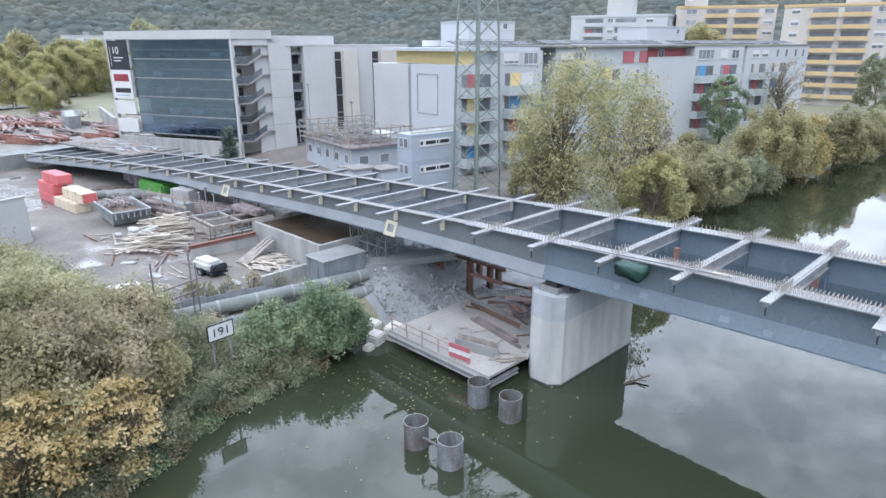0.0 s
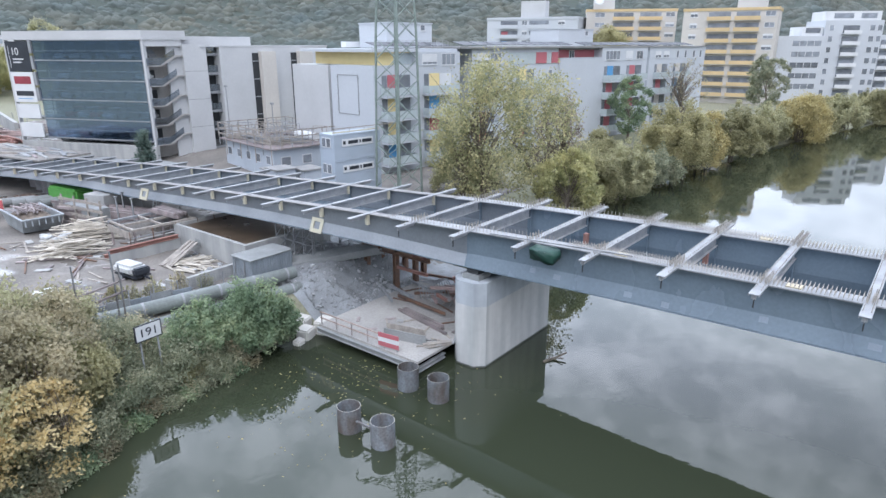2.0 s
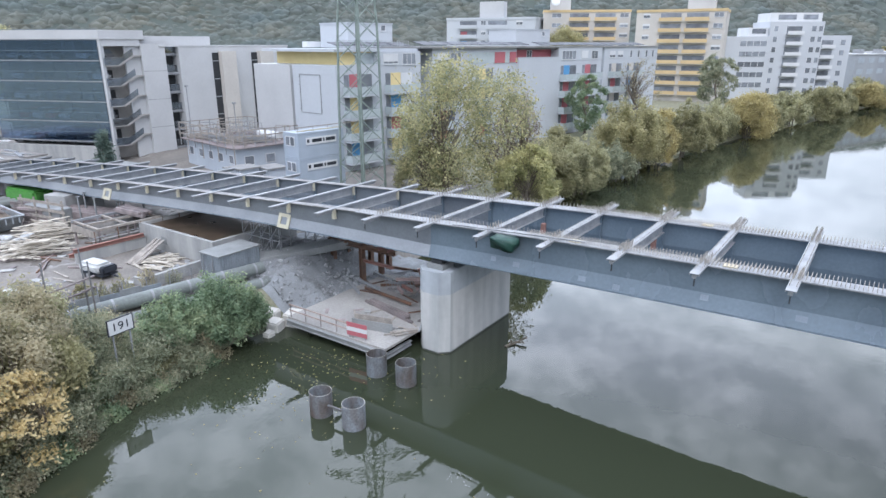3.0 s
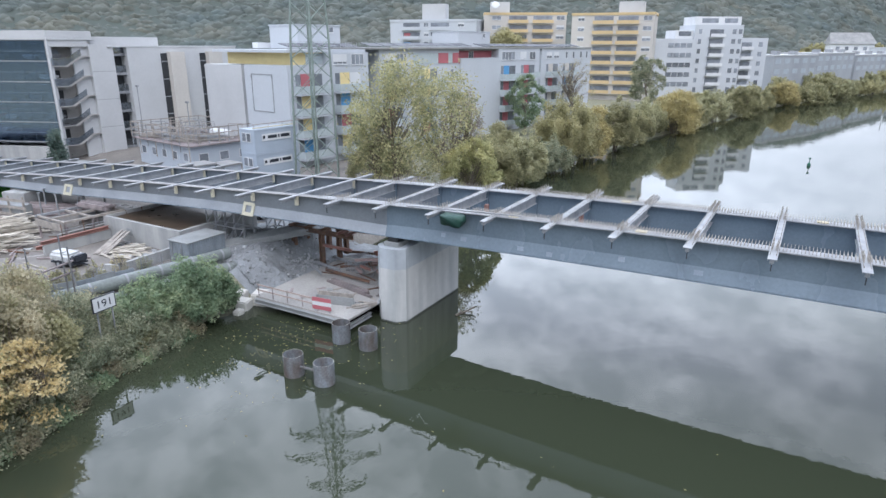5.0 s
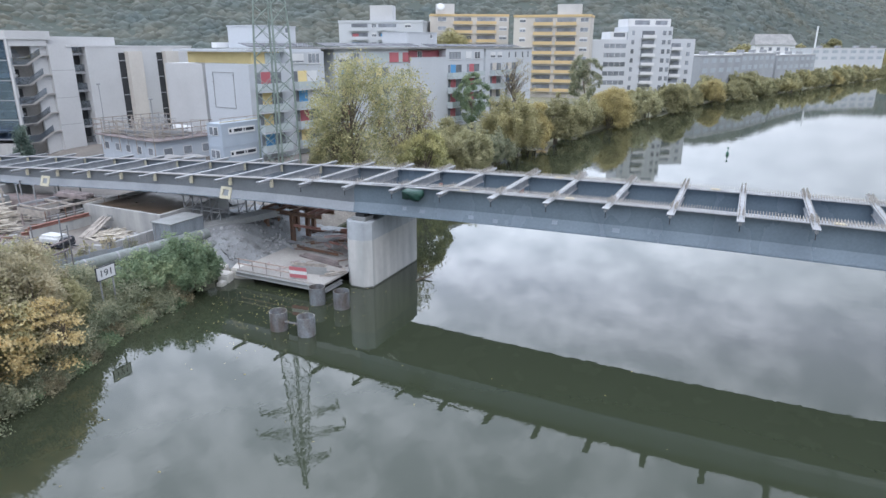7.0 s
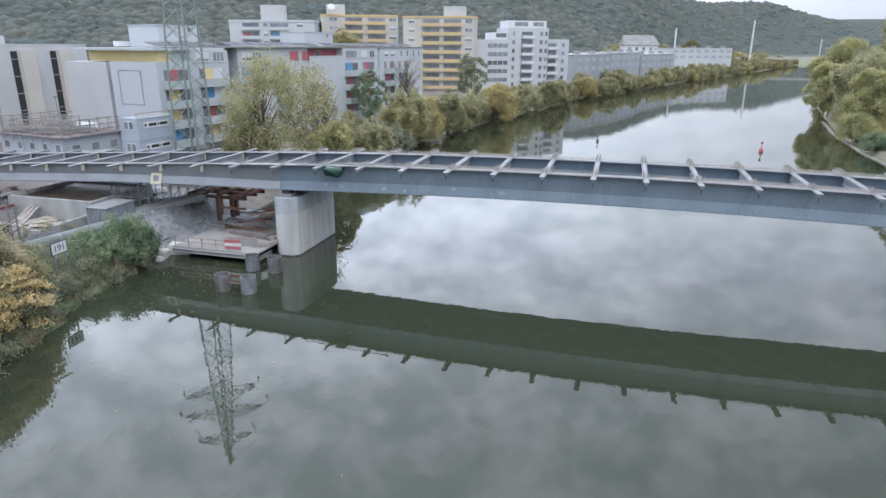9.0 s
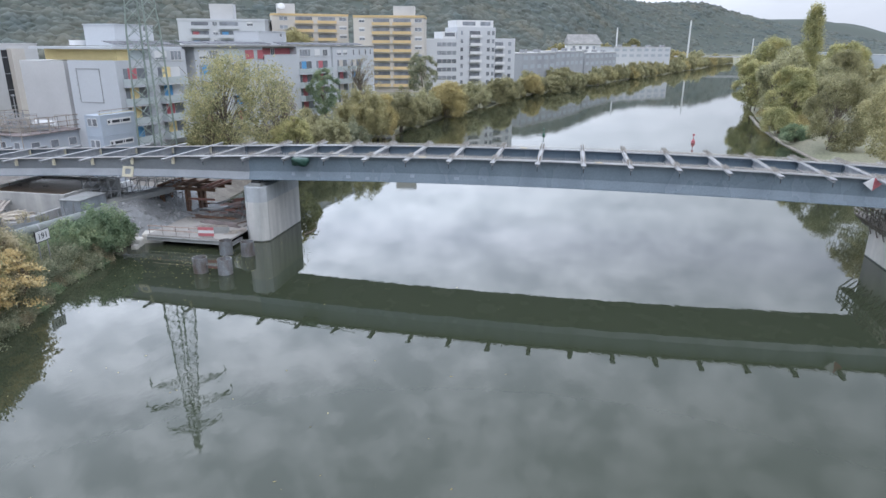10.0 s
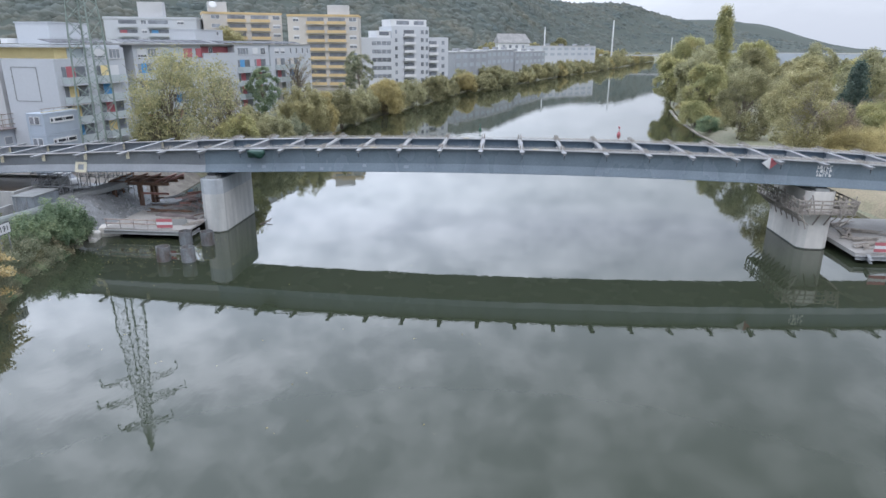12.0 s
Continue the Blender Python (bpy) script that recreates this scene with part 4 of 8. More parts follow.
for k in range(5):
    z = 4.6 + 2.75 * k
    gar.put("landing", boxes((0.15, -0.2, z, 2.1, 2.2, z + 0.16)), M["concpale"], GS)
    gar.put("landing", boxes((4.1, -0.25, z + 1.3, W1, 0.3, z + 1.46)), M["concpale"], GS)
    bm = bmesh.new()
    for y in (-0.25, 0.22):
        bar(bm, (2.0, y, z + 0.06), (4.2, y, z + 1.38), 0.05, 0.26)
    for q in range(8):
        box(bm, 2.05 + 0.27 * q, -0.24, z + 0.12 + 0.162 * q, 2.35 + 0.27 * q, 0.22, z + 0.16 + 0.162 * q)
    gar.put("stair_flight", bm, M["concpale"], GS)
    gar.put("stair_railing", boxes((0.15, -0.23, z + 0.16, 2.1, -0.2, z + 1.15)), M["stair_mesh"], GS)
    gar.put("handrail", boxes((0.15, -0.25, z + 1.15, 2.1, -0.19, z + 1.2)), M["galv"], GS)
    bm = bmesh.new()
    side = [[bm.verts.new((x, y, zz)) for x, zz in ((2.1, z + 0.3), (4.2, z + 1.55), (4.2, z + 2.4), (2.1, z + 1.15))] for y in (-0.27, -0.25)]
    bm.faces.new(side[0])
    bm.faces.new(side[1][::-1])
    for q in range(4):
        bm.faces.new((side[0][(q + 1) % 4], side[0][q], side[1][q], side[1][(q + 1) % 4]))
    gar.put("stair_railing", bm, M["stair_mesh"], GS)
    gar.put("door", boxes((1.1, 2.1, z + 0.18, 2.0, 2.2, z + 2.2)), M["dark"], GS)
for k in range(6):
    gar.put("parking_deck_edge", boxes((W2 + 0.05, 0.3, 3.2 + 2.75 * k, W3, 0.7, 3.55 + 2.75 * k)), M["galv"], GS)
    gar.put("deck_railing", boxes((W2 + 0.05, 0.4, 3.6 + 2.75 * k, W3, 0.44, 4.6 + 2.75 * k)), M["stair_mesh"], GS)
gar.put("side_wall", boxes((W3, -0.5, 2.6, 30.5, 9, 18.2)), M["panel"], GS)
# back of the recess coloured near black to stand for its shade
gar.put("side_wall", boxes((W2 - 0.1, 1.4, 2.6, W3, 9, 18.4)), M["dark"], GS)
for x in (16.6, 23.6):
    # slots are near-black strips on the wall, shade put in as colour
    gar.put("facade_slot", boxes((x - 0.35, -0.56, 4.0, x + 0.75, -0.5, 17.3)), M["dark"], GS)
    for k in range(5):
        gar.put("floor_band", boxes((x - 0.35, -0.62, 5.2 + 2.7 * k, x + 0.75, -0.56, 5.35 + 2.7 * k)), M["galv"], GS)
    gar.put("facade_fin", boxes((x + 0.75, -1.5, 3.0, x + 3.3, -0.5, 17.5)), M["cream"], GS)
gar.put("roof", boxes((8.0, -0.55, 18.2, 30.6, 9, 18.4)), M["panel"], GS)
gar.put("roof_parapet", boxes((6.2, 2.6, 18.4, 18.0, 9, 19.7)), M["panel"], GS)

# ---- far buildings ----
def tower(name, x0, y0, x1, y1, deep, top, label, wall, storeys, cols, panel, windows_at, head=None, ground=3.0):
    """A slab block with columns of balconies on its front: cols (x, width), and small windows between."""
    h = House(name, x0, y0, ground, label, "apartment block", "tower blocks beyond the trees")
    fr = frame_at(x0, y0, 0, x1, y1)
    L = math.hypot(x1 - x0, y1 - y0)
    h.put("wall", boxes((0, 0, ground - 0.5, L, deep, top - 0.7)), wall, fr)
    h.put("roof", boxes((-0.15, -0.15, top - 0.7, L + 0.15, deep + 0.15, top)), panel, fr)
    for k in range(storeys):
        z = top - 3.1 - 2.78 * k
        for x, w in cols:
            b = h.put("balcony", boxes((x, -1.1, z - 0.15, x + w, -0.003, z)), wall, fr)
            part("railing", boxes((x, -1.15, z, x + w, -1.08, z + 0.95)), panel, b)
            part("pane", boxes((x + 0.3, -0.06, z + 0.1, x + w - 0.3, -0.003, z + 2.1)), M["glass"], b)
        for x, w in windows_at:
            window(h, fr, x, z + 0.9, w, 1.25, 1, random.choice((0, 0, 0.4)))
    if head:
        a, b, zz = head
        h.put("lift_house", boxes((a, 2, top, b, 6, top + zz)), M["panel"], fr)
    return h, fr, L


random.seed(5)
tw, fr, L = tower("tower_block", -60.2, 183.0, -37.2, 186.3, 12, 27.6, "cream tower block with ochre balcony fronts", M["cream"], 8, ((6.2, 6.0), (13.0, 6.2)), M["ochre"], ((1.8, 1.9), (20.2, 2.4)), (13, 20, 3.0))
sd = frame_at(-61.8, 194.5, 0, -60.2, 183.0)
for k in range(6):
    window(tw, sd, 5, 22 - 2.78 * k, 1.6, 1.4, 1)
    window(tw, sd, 8, 22 - 2.78 * k, 1.0, 1.4, 0)
tower("tower_block", -88.2, 181.3, -65.5, 193.1, 11, 28.3, "cream tower block with ochre balcony fronts", M["cream"], 8, ((7.5, 6.2), (15.0, 6.5)), M["ochre"], ((2.5, 2.8), (22.5, 2.5)), (2, 8, 3.2))
dish = bmesh.new()
bmesh.ops.create_uvsphere(dish, u_segments=14, v_segments=8, radius=1.3, matrix=pose(-84.5, 181.5, 30.4, 60, 0, 30) @ Matrix.Diagonal((1, 1, 0.25, 1)))
solo("satellite_dish", dish, M["white"], "white satellite dish on the roof of a tower block", "satellite dish", smooth=True)
wt, fr, L = tower("tower_block", -114.7, 168.2, -87.8, 175.3, 11, 26.2, "white apartment block with coloured balcony panels", M["render"], 7, ((4.0, 6.0), (13.0, 6.5)), M["render"], ((11.0, 1.6), (22.0, 2.0)), (10, 17.5, 4.6))
for z, c, x in ((21.0, "red", 4.6), (21.0, "blue", 14.0), (18.2, "blue", 4.6)):
    wt.put("wall_panel", boxes((x, -0.12, z - 0.7, x + 2.0, -0.061, z + 1.2)), M[c], fr)

M["facade"] = mat("clean_white_render", (0.51, 0.53, 0.555), (0.47, 0.49, 0.515), rough=0.85, scale=0.12, fine=3, grain=0.03, bump=0.02)
# stepped white apartment house
wh = House("terraced_apartment_house", -40, 198, 3, "stepped white apartment house with banded windows and balconies", "apartment block", "tower blocks beyond the trees")
FW = frame_at(-40.2, 198.1, 0, -8.1, 218.6)


def wing(x0, x1, y0, deep, top, spans, balc):
    wh.put("wall", boxes((x0, y0, 2.5, x1, y0 + deep, top)), M["facade"], FW)
    k = 0
    z = top - 2.6
    while z > 4:
        for a, b in spans:
            w = wh.put("window", boxes((a, y0 - 0.05, z, b, y0 + 0.01, z + 1.35)), M["glass"], FW)
            n = max(1, int((b - a) / 1.6))
            for i in range(n + 1):
                part("mullion", boxes((a + (b - a) * i / n - 0.06, y0 - 0.09, z, a + (b - a) * i / n + 0.06, y0 - 0.051, z + 1.35)), M["white"], w)
        for a, b in balc:
            bl = wh.put("balcony", boxes((a, y0 - 1.3, z - 1.0, b, y0 - 0.004, z - 0.85)), M["white"], FW)
            part("railing", boxes((a, y0 - 1.35, z - 0.85, b, y0 - 1.28, z + 0.05)), M["white"], bl)
            part("pane", boxes((a + 0.2, y0 - 0.06, z - 0.8, b - 0.2, y0 - 0.004, z + 1.3)), M["glass"], bl)
        z -= 2.85


wing(0, 13.5, 0, 11, 20.6, ((5.2, 12.8),), ())
wing(13.5, 28.5, 1.0, 12, 24.6, ((14.6, 15.8), (25.0, 26.4), (27.0, 28.2)), ((18.0, 22.6),))
wing(28.5, 38.0, 3.5, 10, 20.9, ((35.0, 36.5),), ((29.3, 33.2),))
wh.put("top_storey", boxes((8.0, 2.0, 20.6, 27.0, 10.0, 23.0), (13.8, 2.4, 24.6, 28.2, 11.0, 27.0)), M["white"], FW)
for a, b, z in ((9.0, 12.8, 21.4), (16.0, 21.0, 25.2), (23.0, 27.0, 25.2)):
    wh.put("window", boxes((a, 1.9 if z < 23 else 2.3, z, b, 2.05 if z < 23 else 2.45, z + 1.3)), M["glass"], FW)

# low works buildings along the river, a gabled house, chimneys
M["works_grey"] = mat("grey_works_render", (0.34, 0.36, 0.385), (0.28, 0.295, 0.315), rough=0.85, scale=0.1, fine=2, grain=0.06, streak=0.4)


def low_house(x0, y0, x1, y1, deep, top, n, label, wall):
    h = House("works_building", x0, y0, 3, label, "commercial building", "low buildings along the river")
    fr = frame_at(x0, y0, 0, x1, y1)
    L = math.hypot(x1 - x0, y1 - y0)
    h.put("wall", boxes((0, 0, 2.5, L, deep, top - 0.4)), wall, fr)
    h.put("roof", boxes((-0.2, -0.2, top - 0.4, L + 0.2, deep + 0.2, top)), M["panel"], fr)
    for k in range(n):
        x = L * (k + 0.2) / n
        h.put("window", boxes((x, -0.05, top - 3.0, x + L / n * 0.6, 0.01, top - 1.3)), M["railgrey"], fr)
        h.put("window", boxes((x, -0.05, top - 6.6, x + L / n * 0.6, 0.01, top - 4.9)), M["railgrey"], fr)
        if k % 2:
            h.put("roof_unit", boxes((x, 3, top, x + 2.4, 5.5, top + 1.3)), M["galv"], fr)
    return h


low_house(-9.5, 252, 3.5, 285, 14, 15.5, 5, "grey two-storey works building with rooftop units", M["works_grey"])
low_house(3.5, 287, 17, 330, 14, 16.0, 6, "pale grey works building with ribbon windows", M["works_grey"])
low_house(18, 335, 38, 395, 16, 15.0, 7, "long pale works building with ribbon windows", M["works_grey"])
low_house(38, 430, 80, 470, 16, 18.0, 8, "long white flat-roofed office building", M["facade"])
gh = House("gabled_house", 10, 480, 3, "white gabled house with a grey tiled roof", "house")
fr = frame_at(8, 470, 0, 40, 478)
gh.put("wall", boxes((0, 0, 2.5, 24, 12, 20)), M["white"], fr)
bm = bmesh.new()
for a in ((0, -1), ):
    v = [bm.verts.new(p) for p in ((-1, -1, 19.8), (25, -1, 19.8), (25, 13, 19.8), (-1, 13, 19.8), (0, 6, 26.5), (22, 6, 26.5))]
    for f in ((0, 1, 5, 4), (2, 3, 4, 5), (1, 2, 5), (3, 0, 4), (3, 2, 1, 0)):
        bm.faces.new([v[i] for i in f])
gh.put("roof", bm, M["roof"], fr)
for k in range(4):
    gh.put("window", boxes((3 + 5 * k, -0.08, 16, 5 + 5 * k, 0, 18.2)), M["glass"], fr)
for x, y, h, r in ((42.1, 471.4, 28, 0.55), (111.4, 591, 37, 0.75), (189.2, 690.7, 23.5, 0.5)):
    bm = bmesh.new()
    tube(bm, (0, 0, 0), (0, 0, h), r, r * 0.8, 12)
    tube(bm, (0, 0, h), (0, 0, h + 0.6), r * 0.9, r * 0.9, 12)
    solo("chimney", bm, M["white"], "tall slender white chimney beyond the river bend", "chimney", "chimneys", m=pose(x, y, 2.5))
for x0, y0, x1, y1, top in ((245, 560, 300, 520, 18), (310, 520, 380, 470, 19.5), (205, 640, 240, 610, 19), (395, 470, 470, 420, 21)):
    low_house(x0, y0, x1, y1, 25, top - 5.0, 0, "large pale industrial hall in the distance", M["render_cool"])
# distant weir bridge across the river
wb = boxes((0, 0, 8.6, 150, 2.5, 9.8))
solo("footbridge", wb, M["panel"], "slender grey bridge far up the river", "bridge", m=pose(108, 640, 0, 0, 0, 4))

# ---- trees and shrubs ----
def leaf_quads(rng, pts, size, droop=0.0, out=None, corners=4):
    """A small leaf at every point; where an outward direction is given the leaf faces roughly that way."""
    n = len(pts)
    if out is None:
        a = rng.normal(size=(n, 3))
        a[:, 2] -= droop
    else:
        face = out * 0.75 + rng.normal(size=(n, 3)) * 0.6
        a = np.cross(face, rng.normal(size=(n, 3)))
    a /= np.linalg.norm(a, axis=1, keepdims=True) + 1e-9
    b = np.cross(a, rng.normal(size=(n, 3)) if out is None else face)
    b /= np.linalg.norm(b, axis=1, keepdims=True) + 1e-9
    c = np.cross(a, b)
    s = (size * rng.uniform(0.6, 1.4, n))[:, None]
    if corners == 3:
        v = np.stack([pts - a * s, pts + b * s * 0.75 + a * s * 0.3, pts - b * s * 0.75 + a * s * 0.7], 1).reshape(-1, 3)
    else:
        v = np.stack([pts - a * s, pts + b * s * 0.55 + c * s * 0.12, pts + a * s, pts - b * s * 0.55 + c * s * 0.12], 1).reshape(-1, 3)
    return v, np.arange(corners * n).reshape(-1, corners)


def crown_shape(rng, kind, h, r, clumps):
    """Leaf clumps of a crown that stands on z = 0: middle, outward direction, radius. Clumps cover the tops of a few large lobes."""
    out = []
    if kind in ("column", "cone"):
        while len(out) < clumps:
            q = rng.uniform(0, 6.283)
            z = rng.uniform(0.04, 1.0)
            if kind == "column":
                rr = r * (math.sin(math.pi * min(1, z * 0.88 + 0.12)) ** 0.6) * rng.uniform(0.5, 1.0)
                e, w = np.array([math.cos(q), math.sin(q), 1.2]), 0.42 * r
            else:
                rr = r * (1 - z) ** 0.9 * (0.75 + 0.25 * math.sin(z * 44)) * rng.uniform(0.4, 1.0)
                e, w = np.array([math.cos(q), math.sin(q), 0.5]), 0.16 * r + 0.12
            out.append((np.array([math.cos(q) * rr, math.sin(q) * rr, z * h]), e / np.linalg.norm(e), w * rng.uniform(0.6, 1.35)))
        return out
    mid, radii, reach, lobe, n = {"dome": (0.06, (r, r, h * 0.90), 0.66, 0.36, 20), "round": (0.58, (r, r, h * 0.42), 0.66, 0.37, 20),
                                  "loose": (0.53, (r, r, h * 0.47), 0.76, 0.30, 30)}.get(kind, (0.53, (r, r, h * 0.46), 0.72, 0.31, 26))
    radii = np.array(radii)
    lobes = [(np.array([0, 0, h * (mid + 0.12)]), np.array([0, 0, 1.0]), lobe * 1.15)]
    for k in range(n):
        z = 1 - 2 * (k + 0.5) / n
        if kind == "dome":
            z = 0.96 - 0.98 * (k + 0.5) / n
        q = 2.39996 * k + rng.normal() * 0.35
        d = np.array([math.cos(q) * math.sqrt(1 - z * z), math.sin(q) * math.sqrt(1 - z * z), z])
        taper = 1.0 - 0.22 * max(0, z) if kind == "loose" else 1.0
        lobes.append((np.array([0, 0, h * mid]) + d * radii * reach * rng.uniform(0.8, 1.18) * (taper, taper, 1), d, lobe * rng.uniform(0.7, 1.3)))
    squash = min(1.0, 0.55 * h / r) if kind == "dome" else 0.85
    for k in range(clumps):
        c, d, f = lobes[k % len(lobes)]
        e = rng.normal(size=3) * 0.8 + d * 0.9 + (0, 0, 0.45)
        e /= np.linalg.norm(e)
        R = f * r
        at = c + e * R * (1, 1, squash) * rng.uniform(0.72, 1.06)
        if kind == "sprays":
            e = e * 0.3 + (0, 0, 1.0)
            e /= np.linalg.norm(e)
        out.append((at, e, R * (0.50 if kind == "sprays" else 0.42) * rng.uniform(0.6, 1.35)))
    return out


def shoot_shape(rng, h, r, clumps):
    """Leaf clumps strung along upright shoots that rise from the ground and fan out."""
    out = []
    for k in range(clumps // 5):
        q, f = rng.uniform(0, 6.283), math.sqrt(rng.uniform(0.02, 1.0))
        foot = np.array([math.cos(q) * f * r * 0.55, math.sin(q) * f * r * 0.55, 0.05 * h])
        tall = h * (1 - 0.62 * f ** 2.2) * rng.uniform(0.82, 1.06)
        tip = np.array([math.cos(q) * f * r * 1.0, math.sin(q) * f * r * 1.0, tall])
        for i in range(5):
            t = 0.28 + 0.72 * (i + rng.uniform(0, 0.9)) / 5
            c = foot + (tip - foot) * (t ** 1.1, t ** 1.1, t)
            e = np.array([math.cos(q) * f, math.sin(q) * f, 0.7]) + rng.normal(size=3) * 0.25
            out.append((c, e / np.linalg.norm(e), 0.12 * r * (1.25 - 0.75 * t) * rng.uniform(0.8, 1.25)))
    return out


def tube_rings(path, radii, sides=6):
    """Rings of a bent, tapering limb."""
    v, f = [], []
    for (p, r) in zip(path, radii):
        for k in range(sides):
            q = 2 * math.pi * k / sides
            v.append((p[0] + r * math.cos(q), p[1] + r * math.sin(q), p[2]))
    for i in range(len(path) - 1):
        for k in range(sides):
            f.append((i * sides + k, i * sides + (k + 1) % sides, (i + 1) * sides + (k + 1) % sides, (i + 1) * sides + k))
    return v, f


def make_tree(name, x, y, z, h, r, leaf, kind="round", seed=1, n=7000, clumps=70, size=0.2, stems=1, label="", category="tree", group="", twigs=14, scatter=0.12, turn=0, fine=False, bark="bark"):
    rng = np.random.default_rng(seed)
    ob = thing(name, pose(x, y, z, 0, 0, turn), label, category, group)
    cl = shoot_shape(rng, h, r, clumps) if kind == "shoots" else crown_shape(rng, kind, h, r, clumps)
    tv, tf = [], []

    def limb(path, radii):
        v, f = tube_rings(path, radii)
        o = len(tv)
        tv.extend(v)
        tf.extend([tuple(i + o for i in q) for q in f])

    for s in range(stems):
        lean = rng.normal(size=2) * (0.06 if stems == 1 else 0.22) * h
        top = 0.85 if kind not in ("dome", "shoots") else 0.6
        base = rng.normal(size=2) * (0.0 if stems == 1 else 0.12 * r)
        pts = [np.array([base[0] + lean[0] * t * t + rng.normal() * 0.01 * h, base[1] + lean[1] * t * t + rng.normal() * 0.01 * h, h * top * t - 0.25 * (t == 0)]) for t in (0, 0.2, 0.45, 0.7, 1.0)]
        r0 = (0.019 * h + 0.03) / (1 if stems == 1 else 1.8)
        limb(pts, [r0 * q for q in (1.15, 0.85, 0.62, 0.36, 0.1)])
        for c, e, w in [cl[i] for i in rng.choice(len(cl), min(twigs, len(cl)), replace=False)]:
            t = min(0.9, max(0.12, (c[2] / (h * top)) * 0.62))
            k = min(3, int(t * 4))
            a = pts[k] + (pts[k + 1] - pts[k]) * (t * 4 - k)
            m = (a + c) / 2 + (0, 0, 0.06 * h)
            limb([a, m, c], [r0 * 0.36, r0 * 0.22, r0 * 0.07])
    part("trunk", raw_mesh(tv, tf, M[bark], True), None, ob)
    vol = np.array([w for _, _, w in cl]) ** 2
    cnt = rng.multinomial(n, vol / vol.sum())
    pts, outs = [], []
    for (c, e, w), k in zip(cl, cnt):
        d = rng.normal(size=(k, 3))
        lift = d @ e
        d = d - np.outer(lift * {"sprays": 0.85, "shoots": -0.5}.get(kind, 0.55), e)
        away = np.minimum(1.0, 1.7 / (np.linalg.norm(d, axis=1, keepdims=True) + 1e-6)) if scatter < 0.6 else 1.0
        pts.append(c + d * away * w * (1.35 if scatter >= 0.6 and kind != "sprays" else 0.95))
        outs.append((np.tile(e * 0.55 + (0, 0, 0.4), (k, 1)) + d * 0.3) * (0.6 if scatter >= 0.6 else 1.0))
    pts, outs = np.concatenate(pts), np.concatenate(outs)
    keep = pts[:, 2] > 0.05
    v, f = leaf_quads(rng, pts[keep], size, 0.0, outs[keep], 3 if fine else 4)
    part("crown", raw_mesh(v, f, M[leaf]), None, ob)
    return ob


BANK = "shrubs on the near bank"
for k in range(16):
    y = 2.0 + 1.2 * k + 0.4 * math.sin(k * 2.1)
    x = lerp_table(LEFT_SHORE, y) - 1.1 - 2.6 * ((k * 0.618) % 1)
    make_tree("shrub", x, y, ground_z(x, y) - 0.05, 0.75 + 0.4 * ((k * 0.37) % 1), 1.4, ("leaf_bank", "leaf_bank", "leaf_olive", "leaf_green")[k % 4], "shoots", 300 + k, 5600, 130, 0.06, 3,
              "low rough undergrowth on the river bank", "shrub", BANK, 4, 1.0)
for k in range(15):
    y = 3.0 + 1.05 * k
    x = lerp_table(LEFT_SHORE, y) - 0.35 - 0.5 * ((k * 0.618) % 1)
    make_tree("shrub", x, y, ground_z(x, y), 0.5 + 0.25 * ((k * 0.37) % 1), 1.0, ("leaf_bank", "leaf_green", "leaf_brown")[k % 3], "dome", 340 + k, 2600, 60, 0.07, 3,
              "low weeds trailing over the water's edge", "shrub", BANK, 3, 1.0)
make_tree("shrub", -29.3, 19.5, 0.5, 4.6, 2.75, "leaf_green", "shoots", 11, 30000, 620, 0.095, 5, "dense fresh green leafy shrub of upright shoots at the water's edge", "shrub", BANK)
make_tree("shrub", -30.6, 16.6, 1.0, 3.3, 2.3, "leaf_green", "shoots", 12, 15000, 340, 0.095, 4, "fresh green leafy shrub behind the kilometre sign", "shrub", BANK)
for k, (x, y, h, r, leaf, n) in enumerate((
        (-29.3, 14.6, 1.3, 1.5, "leaf_bank", 3500), (-28.6, 12.6, 1.5, 1.6, "leaf_bank", 4000), (-28.4, 10.6, 1.8, 1.8, "leaf_bank", 4500),
        (-30.9, 11.6, 2.2, 1.8, "leaf_bank", 4500), (-27.4, 8.6, 1.9, 1.7, "leaf_bank", 4500), (-29.6, 8.6, 2.6, 2.0, "leaf_brown", 5500),
        (-28.2, 16.2, 1.0, 1.2, "leaf_bank", 2500), (-32.4, 13.2, 1.7, 1.5, "leaf_brown", 3500), (-26.0, 6.2, 1.5, 1.5, "leaf_bank", 4000),
        (-27.6, 5.4, 2.4, 1.9, "leaf_brown", 5000), (-25.4, 3.4, 1.8, 1.7, "leaf_bank", 4500), (-24.6, 0.5, 2.0, 1.9, "leaf_bank", 4500),
        (-29.3, 17.8, 1.2, 1.3, "leaf_brown", 2500), (-24.0, -3.0, 2.2, 2.0, "leaf_bank", 4500), (-27.5, 14.2, 0.8, 1.0, "leaf_bank", 1800))):
    x -= 0.55 if y > 6 else 0
    make_tree("shrub", x, y, ground_z(x, y), h * 0.8, r * 1.1, leaf, "shoots" if k % 3 else "open", 30 + k, int(n * 2.0), 150, 0.068, 4, "low tangled riverside shrub with dull grey-green and brown leaves", "shrub", BANK, 8, 1.0)
